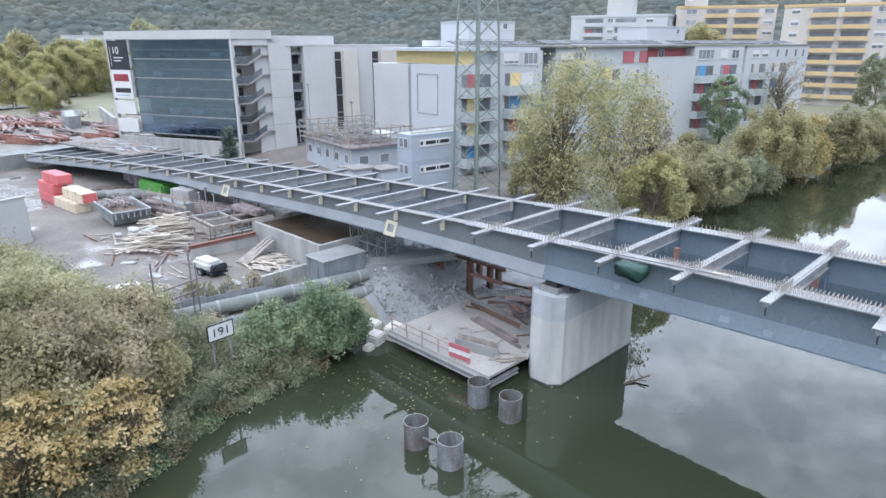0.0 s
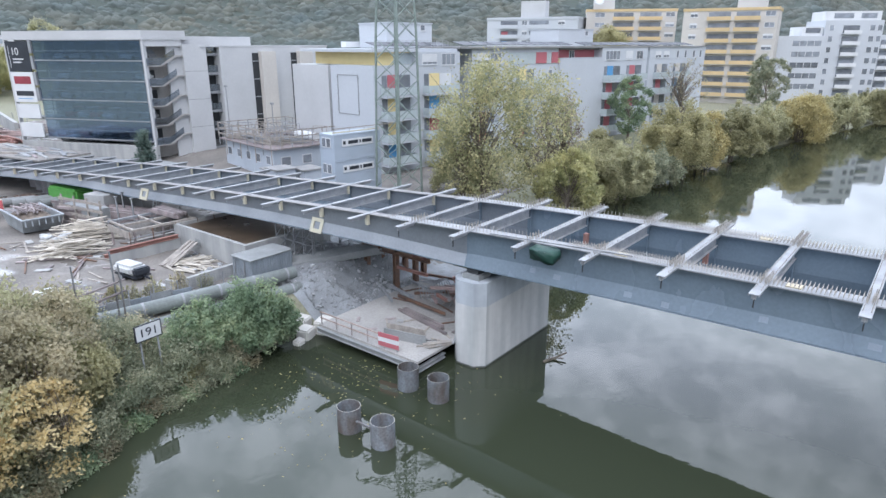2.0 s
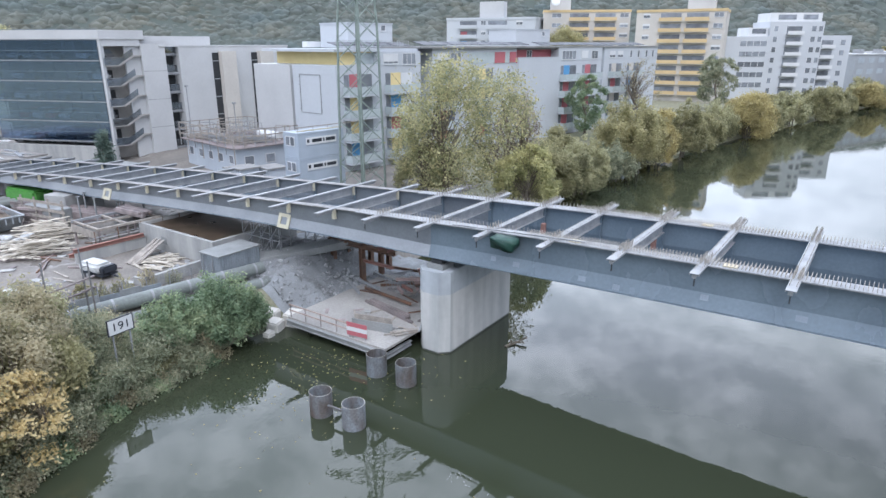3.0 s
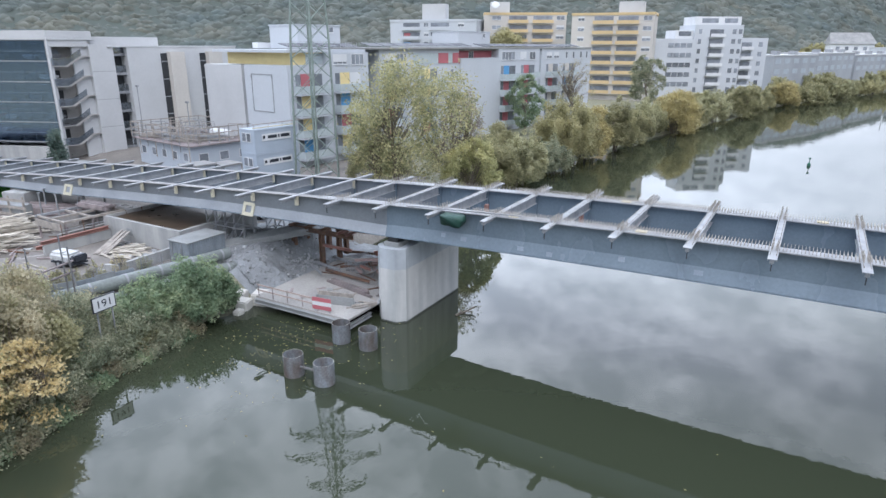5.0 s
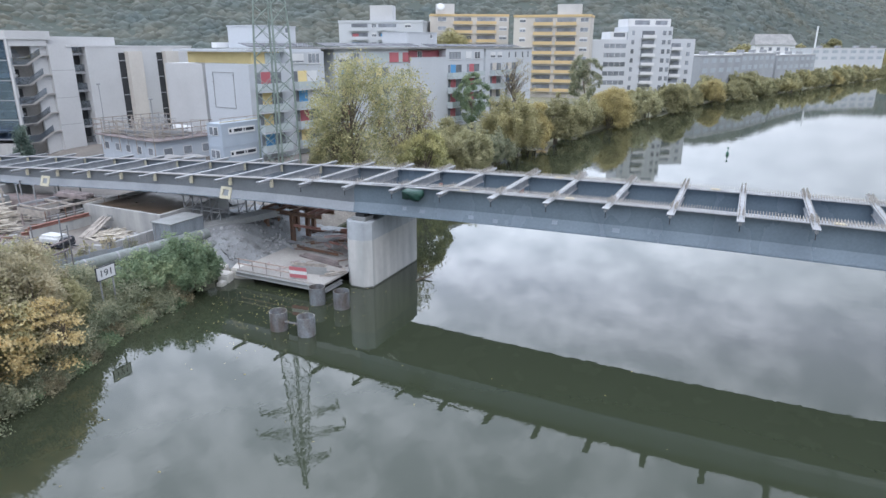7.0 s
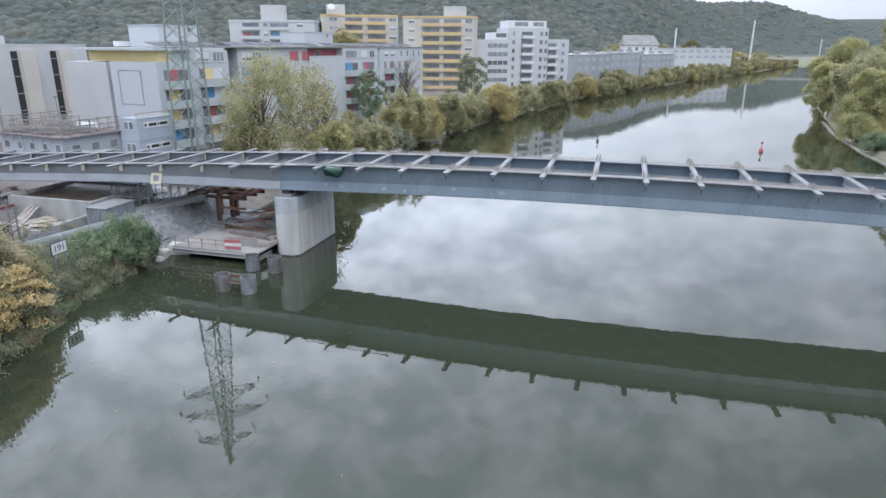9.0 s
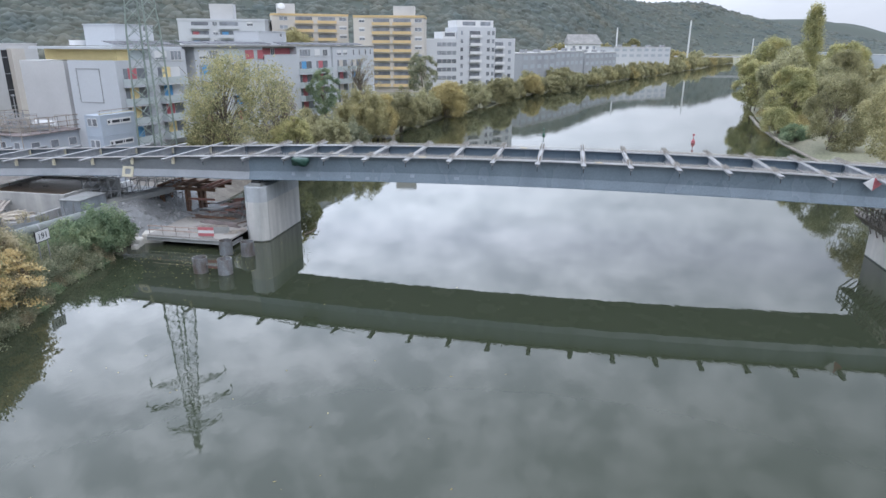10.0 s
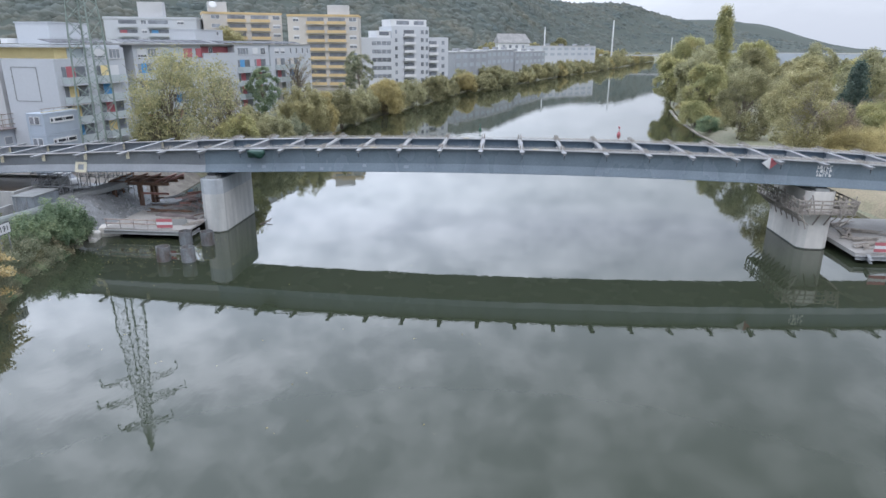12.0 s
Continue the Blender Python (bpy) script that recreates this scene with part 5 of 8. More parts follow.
for k, (x, y, h, r, leaf, n, kind) in enumerate((
        (-31.8, 8.6, 4.0, 2.5, "leaf_brown", 9000, "open"), (-34.2, 9.6, 3.0, 2.2, "leaf_willow", 8000, "open"), (-28.4, 6.4, 4.8, 2.0, "leaf_brown", 6000, "open"),
        (-25.9, 5.9, 4.9, 2.1, "leaf_amber", 9500, "sprays"), (-30.3, 5.6, 5.4, 2.4, "leaf_brown", 8500, "open"), (-33.6, 5.6, 6.6, 2.7, "leaf_willow", 9000, "open"),
        (-37.0, 5.6, 5.6, 2.8, "leaf_willow", 9000, "open"), (-29.0, 2.6, 5.8, 2.6, "leaf_olive", 9500, "open"), (-26.0, 2.6, 4.9, 2.3, "leaf_amber", 9500, "sprays"),
        (-33.0, 1.8, 6.8, 2.9, "leaf_olive", 9000, "open"), (-36.6, 2.4, 6.8, 2.9, "leaf_willow", 9000, "open"), (-40.6, 4.6, 6.4, 2.8, "leaf_olive", 8000, "open"),
        (-38.6, 8.6, 2.4, 2.2, "leaf_brown", 6500, "open"), (-26.5, -4.5, 6.0, 2.8, "leaf_willow", 8000, "open"), (-31.0, -3.0, 6.5, 2.8, "leaf_olive", 8000, "open"),
        (-28.9, 8.9, 3.0, 1.5, "leaf_olive", 5000, "open"), (-28.8, 7.2, 4.2, 1.6, "leaf_olive", 5500, "open"), (-26.6, 4.4, 4.4, 1.8, "leaf_olive", 5000, "open"), (-24.8, -1.0, 5.4, 1.9, "leaf_olive", 6000, "open"), (-28.0, 4.4, 5.6, 1.8, "leaf_brown", 4600, "open"))):
    make_tree("bank_tree", x, y, ground_z(x, y), h, r, leaf, kind, 60 + k, int(n * (0.36 if leaf == "leaf_amber" else 1.5)), 44 if leaf == "leaf_amber" else 130, 0.10 if leaf == "leaf_amber" else 0.095, 3,
              "small autumn tree on the bank with " + {"leaf_brown": "beige-brown seed heads", "leaf_willow": "grey-green leaves", "leaf_amber": "pale amber leaves", "leaf_olive": "olive green leaves"}[leaf],
              "tree", "small trees on the near bank", 22, 1.0 if leaf == "leaf_amber" else 0.65, fine=leaf != "leaf_amber")

FARBANK = "trees along the far river bank"
make_tree("riverside_tree", -33.2, 50.5, 2.4, 15.8, 4.4, "leaf_ash", "open", 101, 12500, 170, 0.135, 2, "tall grey-green and yellow tree thinning towards its top", "tree", FARBANK, 34, 0.62)
make_tree("riverside_tree", -30.2, 56.0, 1.8, 14.2, 4.4, "leaf_ash", "open", 102, 8000, 120, 0.135, 2, "tall grey-green and yellow tree thinning towards its top", "tree", FARBANK, 30, 0.62)
make_tree("riverside_tree", -36.2, 50.2, 2.6, 10.2, 3.0, "leaf_ash", "open", 106, 4500, 90, 0.135, 2, "smaller grey-green and yellow tree beside the tall one", "tree", FARBANK, 40, 0.62)
make_tree("riverside_tree", -37.6, 53.0, 3.0, 6.2, 3.4, "leaf_olive", "dome", 103, 22000, 130, 0.095, 3, "low olive shrub beside the lattice mast", "shrub", FARBANK, 24, 0.5, fine=True)
make_tree("riverside_tree", -26.2, 54.0, 0.8, 8.0, 3.4, "leaf_poplar", "loose", 105, 11000, 120, 0.14, 3, "bright yellow-green sapling at the foot of the tall tree", "tree", FARBANK, 24, 0.5, fine=True)
make_tree("riverside_tree", -31.0, 61.5, 1.6, 12.6, 2.4, "leaf_rust", "open", 104, 5200, 120, 0.10, 2, "thin half-bare tree with russet leaves", "tree", FARBANK, 60, 0.8)
for k, (x, y, h, r, leaf, n, kind) in enumerate((
        (-29.6, 65.5, 8.4, 3.9, "leaf_olive", 42000, "dome"), (-27.2, 71.5, 7.4, 3.7, "leaf_willow", 42000, "shoots"), (-33.0, 78.0, 8.4, 3.8, "leaf_olive", 26000, "dome"),
        (-27.8, 91.0, 11.0, 6.2, "leaf_tan", 66000, "shoots"), (-27.0, 100.5, 9.4, 3.2, "leaf_gold", 26000, "dome"), (-27.0, 81.5, 5.4, 3.6, "leaf_bank", 20000, "shoots"),
        (-24.4, 107.0, 9.8, 3.9, "leaf_olive", 36000, "shoots"), (-24.8, 119.0, 7.8, 3.9, "leaf_olive", 24000, "dome"), (-20.6, 140.0, 10.2, 6.2, "leaf_gold", 42000, "dome"),
        (-19.8, 152.0, 6.4, 4.2, "leaf_olive", 20000, "dome"), (-16.6, 166.0, 8.0, 5.2, "leaf_willow", 24000, "shoots"), (-11.4, 183.0, 9.0, 4.8, "leaf_olive", 22000, "dome"),
        (-3.4, 226.0, 7.2, 4.6, "leaf_gold", 18000, "dome"), (-21.5, 178.0, 6.6, 5.0, "leaf_tan", 20000, "dome"), (-10.5, 200.0, 8.0, 5.2, "leaf_olive", 20000, "shoots"), (-24.5, 131.0, 7.6, 4.6, "leaf_willow", 24000, "shoots"))):
    make_tree("riverside_tree", x, y, 0.6, h, r, leaf, kind, 120 + k, n, 330 if kind == "shoots" else 190, 0.075 + 0.0006 * y, 4,
              {"leaf_olive": "rounded olive-grey willow overhanging the river", "leaf_willow": "broad pale green willow overhanging the river", "leaf_tan": "broad tan willow with fine upright shoots",
               "leaf_bank": "low grey-green willow scrub at the water", "leaf_gold": "rounded golden willow overhanging the river"}[leaf], "tree", FARBANK, 26, 0.3, fine=True)
make_tree("garden_tree", -39.5, 101.0, 3.2, 10.5, 3.2, "leaf_green", "loose", 140, 12000, 90, 0.13, 1, "blue-green tree in front of the apartment block", "tree")
make_tree("bare_tree", -36.5, 119.0, 3.2, 13.5, 4.4, "leaf_brown", "open", 141, 900, 70, 0.16, 2, "almost bare brown tree in front of the apartment block", "tree", "", 60, 0.4)
make_tree("garden_tree", -33.0, 166.0, 3.2, 13.0, 4.6, "leaf_bank", "loose", 142, 13000, 100, 0.18, 1, "grey-green tree before the tower blocks", "tree")
make_tree("garden_conifer", -74.5, 36.5, 2.2, 6.0, 2.3, "leaf_fir", "cone", 143, 4500, 80, 0.14, 1, "small dark conifer beside the parking garage", "tree")
make_tree("garden_conifer", -68.4, 58.5, 3.2, 7.5, 1.9, "leaf_fir", "cone", 144, 4500, 80, 0.16, 1, "slim dark conifer by the apartment block", "tree")
make_tree("roof_shrub", -79.5, 178.0, 17.0, 6.8, 5.6, "leaf_tan", "dome", 145, 9000, 110, 0.22, 1, "yellow-green tree rising beyond the roof", "tree")

# small willows on and on along the river
far_kinds = [make_tree("riverside_tree", x, y, 0.5, h, r, leaf, kind, 150 + k, 6500, 110, 0.27, 3, "low riverside willow scrub at the river's edge", "tree", FARBANK, 8, 0.4, fine=True)
             for k, (x, y, h, r, leaf, kind) in enumerate(((4.5, 240.0, 6.2, 5.4, "leaf_olive", "dome"), (13.5, 266.0, 6.8, 5.2, "leaf_willow", "shoots"), (24.5, 296.0, 6.0, 5.8, "leaf_tan", "shoots")))]
far_gold = make_tree("riverside_tree", 46.0, 372.0, 0.5, 6.6, 5.0, "leaf_gold", "dome", 154, 4600, 90, 0.30, 3, "small golden willow at the river's edge", "tree", FARBANK, 8, 0.4, fine=True)
rng = np.random.default_rng(7)
for k in range(96):
    y = 190 + 5.2 * k + 0.012 * k * k
    s = rng.uniform(0.55, 1.0) * (0.8 + 0.0006 * y)
    x = lerp_table(LEFT_SHORE, y) - (rng.uniform(0.5, 3.0) if k % 2 else rng.uniform(4.0, 9.0))
    src = far_gold if k in (41, 58, 77) else far_kinds[int(rng.integers(0, 3))]
    copy_thing(src, pose(x, y, 0.4, 0, 0, rng.uniform(0, 360)) @ Matrix.Diagonal((s, s * 1.2, s * rng.uniform(1.0, 1.6), 1)))
for k in range(70):
    y = rng.uniform(560, 900)
    s = rng.uniform(1.0, 2.0)
    x = lerp_table(LEFT_SHORE, min(y, 800)) - rng.uniform(12, 150)
    copy_thing(far_kinds[k % 3] if k % 6 else far_gold, pose(x, y, ground_z(x, y), 0, 0, rng.uniform(0, 360)) @ Matrix.Diagonal((s, s, s, 1)))
for k in range(46):
    y = rng.uniform(380, 860)
    s = rng.uniform(1.1, 2.1)
    x = lerp_table(RIGHT_SHORE, min(y, 800)) + rng.uniform(10, 190)
    copy_thing(far_kinds[k % 3], pose(x, y, ground_z(x, y), 0, 0, rng.uniform(0, 360)) @ Matrix.Diagonal((s, s, s, 1)))

RB = "trees by the park bank"
M["birchbark"] = mat("pale_birch_bark", (0.48, 0.45, 0.40), (0.30, 0.28, 0.25), rough=0.9, scale=4, fine=20, grain=0.3)
right_kinds = [
    make_tree("bank_tree", 57.2, 93.5, 1.3, 12.4, 5.4, "leaf_olive", "loose", 201, 42000, 210, 0.125, 2, "spreading olive-green tree with dark forked trunk on the bank", "tree", RB, 40, 0.3, fine=True),
    make_tree("bank_tree", 80.0, 122.0, 1.4, 14.5, 6.0, "leaf_tan", "loose", 202, 24000, 190, 0.19, 2, "tall pale tan-green tree with rounded crown", "tree", RB, 40, 0.4, fine=True),
    make_tree("bank_tree", 61.0, 131.0, 1.3, 13.0, 5.6, "leaf_poplar", "loose", 203, 26000, 190, 0.17, 2, "rounded yellow-green tree leaning over the water", "tree", RB, 30, 0.4, fine=True),
    make_tree("bank_tree", 65.0, 152.0, 1.4, 16.0, 6.4, "leaf_willow", "loose", 204, 24000, 180, 0.20, 2, "broad grey-green tree in the riverside park", "tree", RB, 30, 0.4, fine=True)]
make_tree("birch", 56.4, 69.5, 1.2, 14.2, 5.2, "leaf_tan", "open", 221, 24000, 230, 0.13, 2, "tall tan birch with pale stems and drooping crown", "tree", RB, 120, 0.5, bark="birchbark")
make_tree("bank_tree", 56.0, 121.0, 0.8, 6.2, 3.6, "leaf_poplar", "dome", 205, 18000, 130, 0.13, 4, "low yellow-green bush above the stone river edge", "shrub", RB, fine=True)
make_tree("bank_tree", 55.6, 108.0, 0.8, 3.8, 2.6, "leaf_green", "dome", 211, 12000, 90, 0.11, 4, "low green bush above the stone river edge", "shrub", RB, fine=True)
thicket = make_tree("bank_tree", 73.0, 92.0, 1.4, 7.4, 4.6, "leaf_rust", "shoots", 206, 30000, 420, 0.085, 5, "reddish-brown leafless thicket under the trees", "shrub", RB, 80, fine=True)
make_tree("bank_tree", 82.0, 96.0, 1.4, 7.6, 4.6, "leaf_poplar", "dome", 207, 34000, 170, 0.11, 5, "dense yellow-green autumn bush beside the bridge", "shrub", RB, fine=True)
under = make_tree("bank_tree", 63.5, 65.0, 1.2, 6.6, 4.6, "leaf_gold", "dome", 208, 36000, 200, 0.085, 5, "golden-brown bush beside the bridge", "shrub", RB, 30, fine=True)
make_tree("bank_conifer", 96.0, 132.0, 1.4, 13.0, 5.2, "leaf_fir", "cone", 209, 12000, 190, 0.22, 1, "dark blue-green fir with level boughs", "tree", RB)
make_tree("poplar", 81.5, 189.0, 1.4, 28.4, 2.7, "leaf_poplar", "column", 210, 30000, 330, 0.2, 1, "tall slender yellow-green columnar poplar", "tree", RB, fine=True)
for k, (x, y, i, s) in enumerate((
        (63, 170, 2, 1.05), (71, 178, 3, 0.95), (77, 210, 2, 1.55), (93, 192, 0, 1.3), (104, 224, 2, 1.45), (84, 238, 0, 1.1), (93, 266, 3, 0.95), (101, 304, 2, 1.0), (113, 345, 0, 1.0),
        (70, 140, 3, 0.85), (88, 150, 1, 0.9), (74, 118, 0, 0.9), (108, 150, 3, 1.0), (118, 172, 2, 1.1), (112, 118, 3, 0.95), (126, 136, 0, 1.1), (135, 180, 1, 1.0),
        (128, 225, 3, 1.1), (145, 150, 2, 1.1), (150, 205, 0, 1.2), (122, 280, 1, 1.1), (140, 330, 2, 1.1), (100, 104, 3, 0.75), (112, 96, 1, 0.85),
        (165, 170, 1, 1.1), (130, 400, 0, 1.1), (148, 460, 3, 1.0), (165, 520, 2, 1.0), (182, 600, 0, 1.1), (205, 690, 3, 1.1), (230, 780, 2, 1.2))):
    src = right_kinds[i] if y < 240 else far_kinds[i % 3]
    s = s if y < 240 else s * 1.8
    copy_thing(src, pose(x, y, 1.2, 0, 0, 47 * k) @ Matrix.Diagonal((s, s, s, 1)))
for k, (x, y, s) in enumerate(((70.0, 72.0, 0.85), (78.0, 78.0, 1.0), (86.0, 84.0, 1.05), (71.5, 62.0, 0.7), (66.0, 78.0, 0.6), (95.0, 92.0, 1.1))):
    copy_thing(under, pose(x, y, 1.2, 0, 0, 77 * k) @ Matrix.Diagonal((s, s, s, 1)))
for k, (x, y, s) in enumerate(((80.0, 106.0, 0.95), (65.0, 83.0, 0.6), (90.0, 112.0, 1.0))):
    copy_thing(thicket, pose(x, y, 1.2, 0, 0, 61 * k + 20) @ Matrix.Diagonal((s, s, s, 1)))
rng = np.random.default_rng(17)
for k in range(9):
    y = 112 + 6.5 * k
    copy_thing(under, pose(lerp_table(RIGHT_SHORE, y) + 2.6 + 1.5 * (k % 3), y, 1.0, 0, 0, 53 * k) @ Matrix.Diagonal((*([0.35 + 0.1 * (k % 4)] * 3), 1)))

# trees round the town behind the works
for k, (x, y, i, s) in enumerate(((-205, 40, 2, 0.9), (-222, 60, 2, 1.2), (-240, 45, 2, 1.3), (-214, 78, 3, 1.2), (-255, 70, 2, 1.4), (-232, 92, 1, 1.4), (-196, 30, 2, 0.7), (-262, 100, 3, 1.5),
                                  (-188, 46, 0, 0.7), (-275, 60, 1, 1.4), (-250, 30, 2, 1.2), (-280, 130, 2, 1.4), (-178, 40, 2, 0.6), (-228, 30, 2, 1.1), (-218, 52, 2, 1.1), (-236, 70, 2, 1.2), (-246, 84, 2, 1.3), (-225, 106, 2, 1.3), (-268, 82, 2, 1.4))):
    ob = copy_thing(right_kinds[i], pose(x, y, 2.0, 0, 0, 31 * k) @ Matrix.Diagonal((s, s, s, 1)))
    tagged(ob, "large yellow-green autumn tree beyond the works", "tree", "trees beyond the works")

# woods on the hills: rounded crowns, each uneven
rng = np.random.default_rng(9)
RINGS, SEGS = 2, 6
unit = [(math.cos(2 * math.pi * (k + 0.5 * (r % 2)) / SEGS) * math.cos(e), math.sin(2 * math.pi * (k + 0.5 * (r % 2)) / SEGS) * math.cos(e), math.sin(e))
        for r, e in enumerate((-0.3, 0.55)) for k in range(SEGS)] + [(0, 0, 1)]
unit = np.array(unit)
tris = []
for r in range(RINGS - 1):
    for k in range(SEGS):
        a, b, c, d = r * SEGS + k, r * SEGS + (k + 1) % SEGS, (r + 1) * SEGS + k, (r + 1) * SEGS + (k + 1) % SEGS
        tris += [(a, b, c), (b, d, c)] if r % 2 == 0 else [(a, b, d), (a, d, c)]
tris = np.array(tris + [((RINGS - 1) * SEGS + k, (RINGS - 1) * SEGS + (k + 1) % SEGS, RINGS * SEGS) for k in range(SEGS)])
vs, fs = [], []
while len(vs) < 46000:
    yaw, dist = radians(rng.uniform(-27, 84)), 400 + 1250 * rng.random() ** 1.2
    x, y = 5 - dist * math.sin(yaw), -20 + dist * math.cos(yaw)
    z = hill(x, y)
    if z < 7 or (y < 800 and x > lerp_table(LEFT_SHORE, y) - 40):
        continue
    s = 2.9 + 4.6 * rng.random() ** 1.5
    fs.append(tris + len(vs) * len(unit))
    vs.append(unit * (s, s, s * rng.uniform(0.55, 1.0)) * rng.uniform(0.72, 1.26, (len(unit), 1)) + (x, y, z + 0.5))


def woods_mat():
    """Crowns in dull autumn tones, lifted and blued for distance haze, each its own, with leafy mottling and relief."""
    m = mat("hillside_autumn_woods", (0.074, 0.095, 0.091), (0.114, 0.117, 0.094), rough=0.9, scale=0.018, fine=0.9, grain=0.10, bump=0.0, island=0.14)
    n, l = m.node_tree.nodes, m.node_tree.links
    noi, bp, geo = n.new("ShaderNodeTexNoise"), n.new("ShaderNodeBump"), n.new("ShaderNodeNewGeometry")
    noi.inputs["Scale"].default_value, noi.inputs["Detail"].default_value = 0.7, 3
    bp.inputs["Strength"].default_value, bp.inputs["Distance"].default_value = 0.35, 1.2
    l.new(geo.outputs["Position"], noi.inputs["Vector"])
    l.new(noi.outputs["Fac"], bp.inputs["Height"])
    l.new(bp.outputs[0], n["Principled BSDF"].inputs["Normal"])
    return m


M["leaf_wood"] = woods_mat()
solo("hillside_woods", raw_mesh(np.concatenate(vs), np.concatenate(fs), M["leaf_wood"], True), None, "dense autumn woods in dull green covering the hillside", "woods", kind="stuff")

# ---- lattice mast ----
mast = thing("lattice_mast", pose(-42.0, 47.0, 2.0), "tall grey-green lattice power mast beside the apartment block", "power mast")


def mast_half(z):
    return lerp_table([(0, 1.72), (18, 1.40), (36, 0.5), (40.6, 0.08)], z)


LEVELS = [0]
while LEVELS[-1] < 39.5:
    LEVELS.append(LEVELS[-1] + max(1.1, 1.35 * mast_half(LEVELS[-1])))
CORN = ((-1, -1), (1, -1), (1, 1), (-1, 1))
for cx, cy in CORN:
    bm = bmesh.new()
    rings = []
    for a in LEVELS:
        h, w = mast_half(a), 0.085 if a < 20 else 0.06
        rings.append([bm.verts.new((cx * h + dx * w, cy * h + dy * w, a)) for dx, dy in ((-1, -1), (1, -1), (1, 1), (-1, 1))])
    for r, q in zip(rings, rings[1:]):
        for i in range(4):
            bm.faces.new((r[i], r[(i + 1) % 4], q[(i + 1) % 4], q[i]))
    part("leg", bm, M["lattice"], mast)
for a, b in zip(LEVELS, LEVELS[1:]):
    for k in range(4):
        (x0, y0), (x1, y1) = CORN[k], CORN[(k + 1) % 4]
        ha, hb = mast_half(a), mast_half(b)
        bm = bmesh.new()
        bar(bm, (x0 * ha, y0 * ha, a), (x1 * hb, y1 * hb, b), 0.055)
        bar(bm, (x1 * ha, y1 * ha, a), (x0 * hb, y0 * hb, b), 0.055)
        part("bracing", bm, M["lattice"], mast)
for z, w in ((27.4, 5.2), (30.8, 6.0), (35.2, 3.8)):
    for sgn in (-1, 1):
        bm = bmesh.new()
        h = mast_half(z)
        tip = Vector((sgn * w * 0.80, sgn * w * 0.6, z + 0.3))
        for oy in (-h, h):
            bar(bm, (sgn * h, oy, z), tip, 0.1)
            bar(bm, (sgn * h, oy, z + 1.4), tip, 0.1)
        for t in (0.25, 0.5, 0.75):
            p = Vector((sgn * h, -h, z)).lerp(tip, t)
            q = Vector((sgn * h, h, z + 1.4)).lerp(tip, t)
            bar(bm, p, q, 0.06)
        bar(bm, tip, tip - Vector((0, 0, 1.4)), 0.12)
        part("crossarm", bm, M["lattice"], mast)

# ---- site offices behind the bridge ----
def office_container(m, length, wide, high, label, group, board=True, material="contblue", end_window=True):
    ob = thing("site_container", m, label, "site container", group)
    part("body", boxes((0, 0, 0.02, length, wide, high - 0.02)), M[material], ob)
    for z in (0, high - 0.16):
        part("frame_rail", boxes((-0.03, -0.03, z, length + 0.03, wide + 0.03, z + 0.16)), M["contblue"], ob)
    for x in (-0.03, length - 0.13):
        for y in (-0.03, wide - 0.13):
            part("corner_post", boxes((x, y, 0.16, x + 0.16, y + 0.16, high - 0.16)), M["contblue"], ob)
    if board:
        b = part("sign_board", boxes((length * 0.16, -0.07, high * 0.52, length * 0.83, -0.035, high * 0.8)), M["white"], ob, "white board with dark bars of writing")
        for x0, x1 in ((0.18, 0.23), (0.29, 0.50), (0.53, 0.56), (0.59, 0.80)):
            part("writing_bar", boxes((length * x0, -0.085, high * 0.60, length * x1, -0.071, high * 0.73)), M["ink"], b)
    if end_window:
        for y in (0.55, 1.35):
            w = part("window", boxes((-0.07, y, high * 0.48, -0.035, y + 0.72, high * 0.86)), M["white"], ob)
            part("pane", boxes((-0.085, y + 0.07, high * 0.51, -0.072, y + 0.65, high * 0.83)), M["glass"], w)
    return ob


for k in range(3):
    office_container(frame_at(-45.7, 41.5, 1.95 + 2.66 * k, -45.0, 47.3), 5.9, 2.44, 2.64, "blue-grey stacked site container with a white sign board", "stacked site containers", k > 0)
rail = thing("roof_railing", frame_at(-45.7, 41.5, 9.95, -45.0, 47.3), "pale handrail and boards on the container roof", "railing")
for a in ((0.2, 0.2), (2.1, 0.2), (4.0, 0.2), (5.7, 0.2)):
    part("post", boxes((a[0], a[1], 0, a[0] + 0.06, a[1] + 0.06, 0.5)), M["galv"], rail)
part("rail", boxes((0.0, 0.16, 0.46, 9.4, 0.24, 0.54)), M["timber"], rail)
part("rail", boxes((0.0, 0.16, 0.06, 5.9, 0.26, 0.2)), M["yellow"], rail)

off = thing("site_office_row", frame_at(-75.8, 48.6, 2.0, -62.3, 46.4), "row of pale site cabins with a railed roof deck", "site office")
for k in range(5):
    cab = part("cabin", boxes((0.03 + 2.73 * k, 0, 0, 2.70 + 2.73 * k, 9.4, 4.2)), M["render_cool"], off)
    x = 0.9 + 2.73 * k
    wdw = part("window", boxes((x, -0.05, 2.2, x + 1.1, -0.004, 3.3)), M["white"], cab)
    part("pane", boxes((x + 0.08, -0.065, 2.28, x + 1.02, -0.051, 3.22)), M["glass"], wdw)
for k in range(3):
    y = 1.0 + 3.0 * k
    wdw = part("window", boxes((13.64, y, 2.0, 13.69, y + 1.4, 3.2)), M["white"], off)
    part("pane", boxes((13.692, y + 0.1, 2.1, 13.71, y + 1.3, 3.1)), M["glass"], wdw)
part("roof_deck", boxes((-0.5, -0.6, 4.2, 14.3, 9.8, 4.34)), M["greybeam"], off)
random.seed(3)
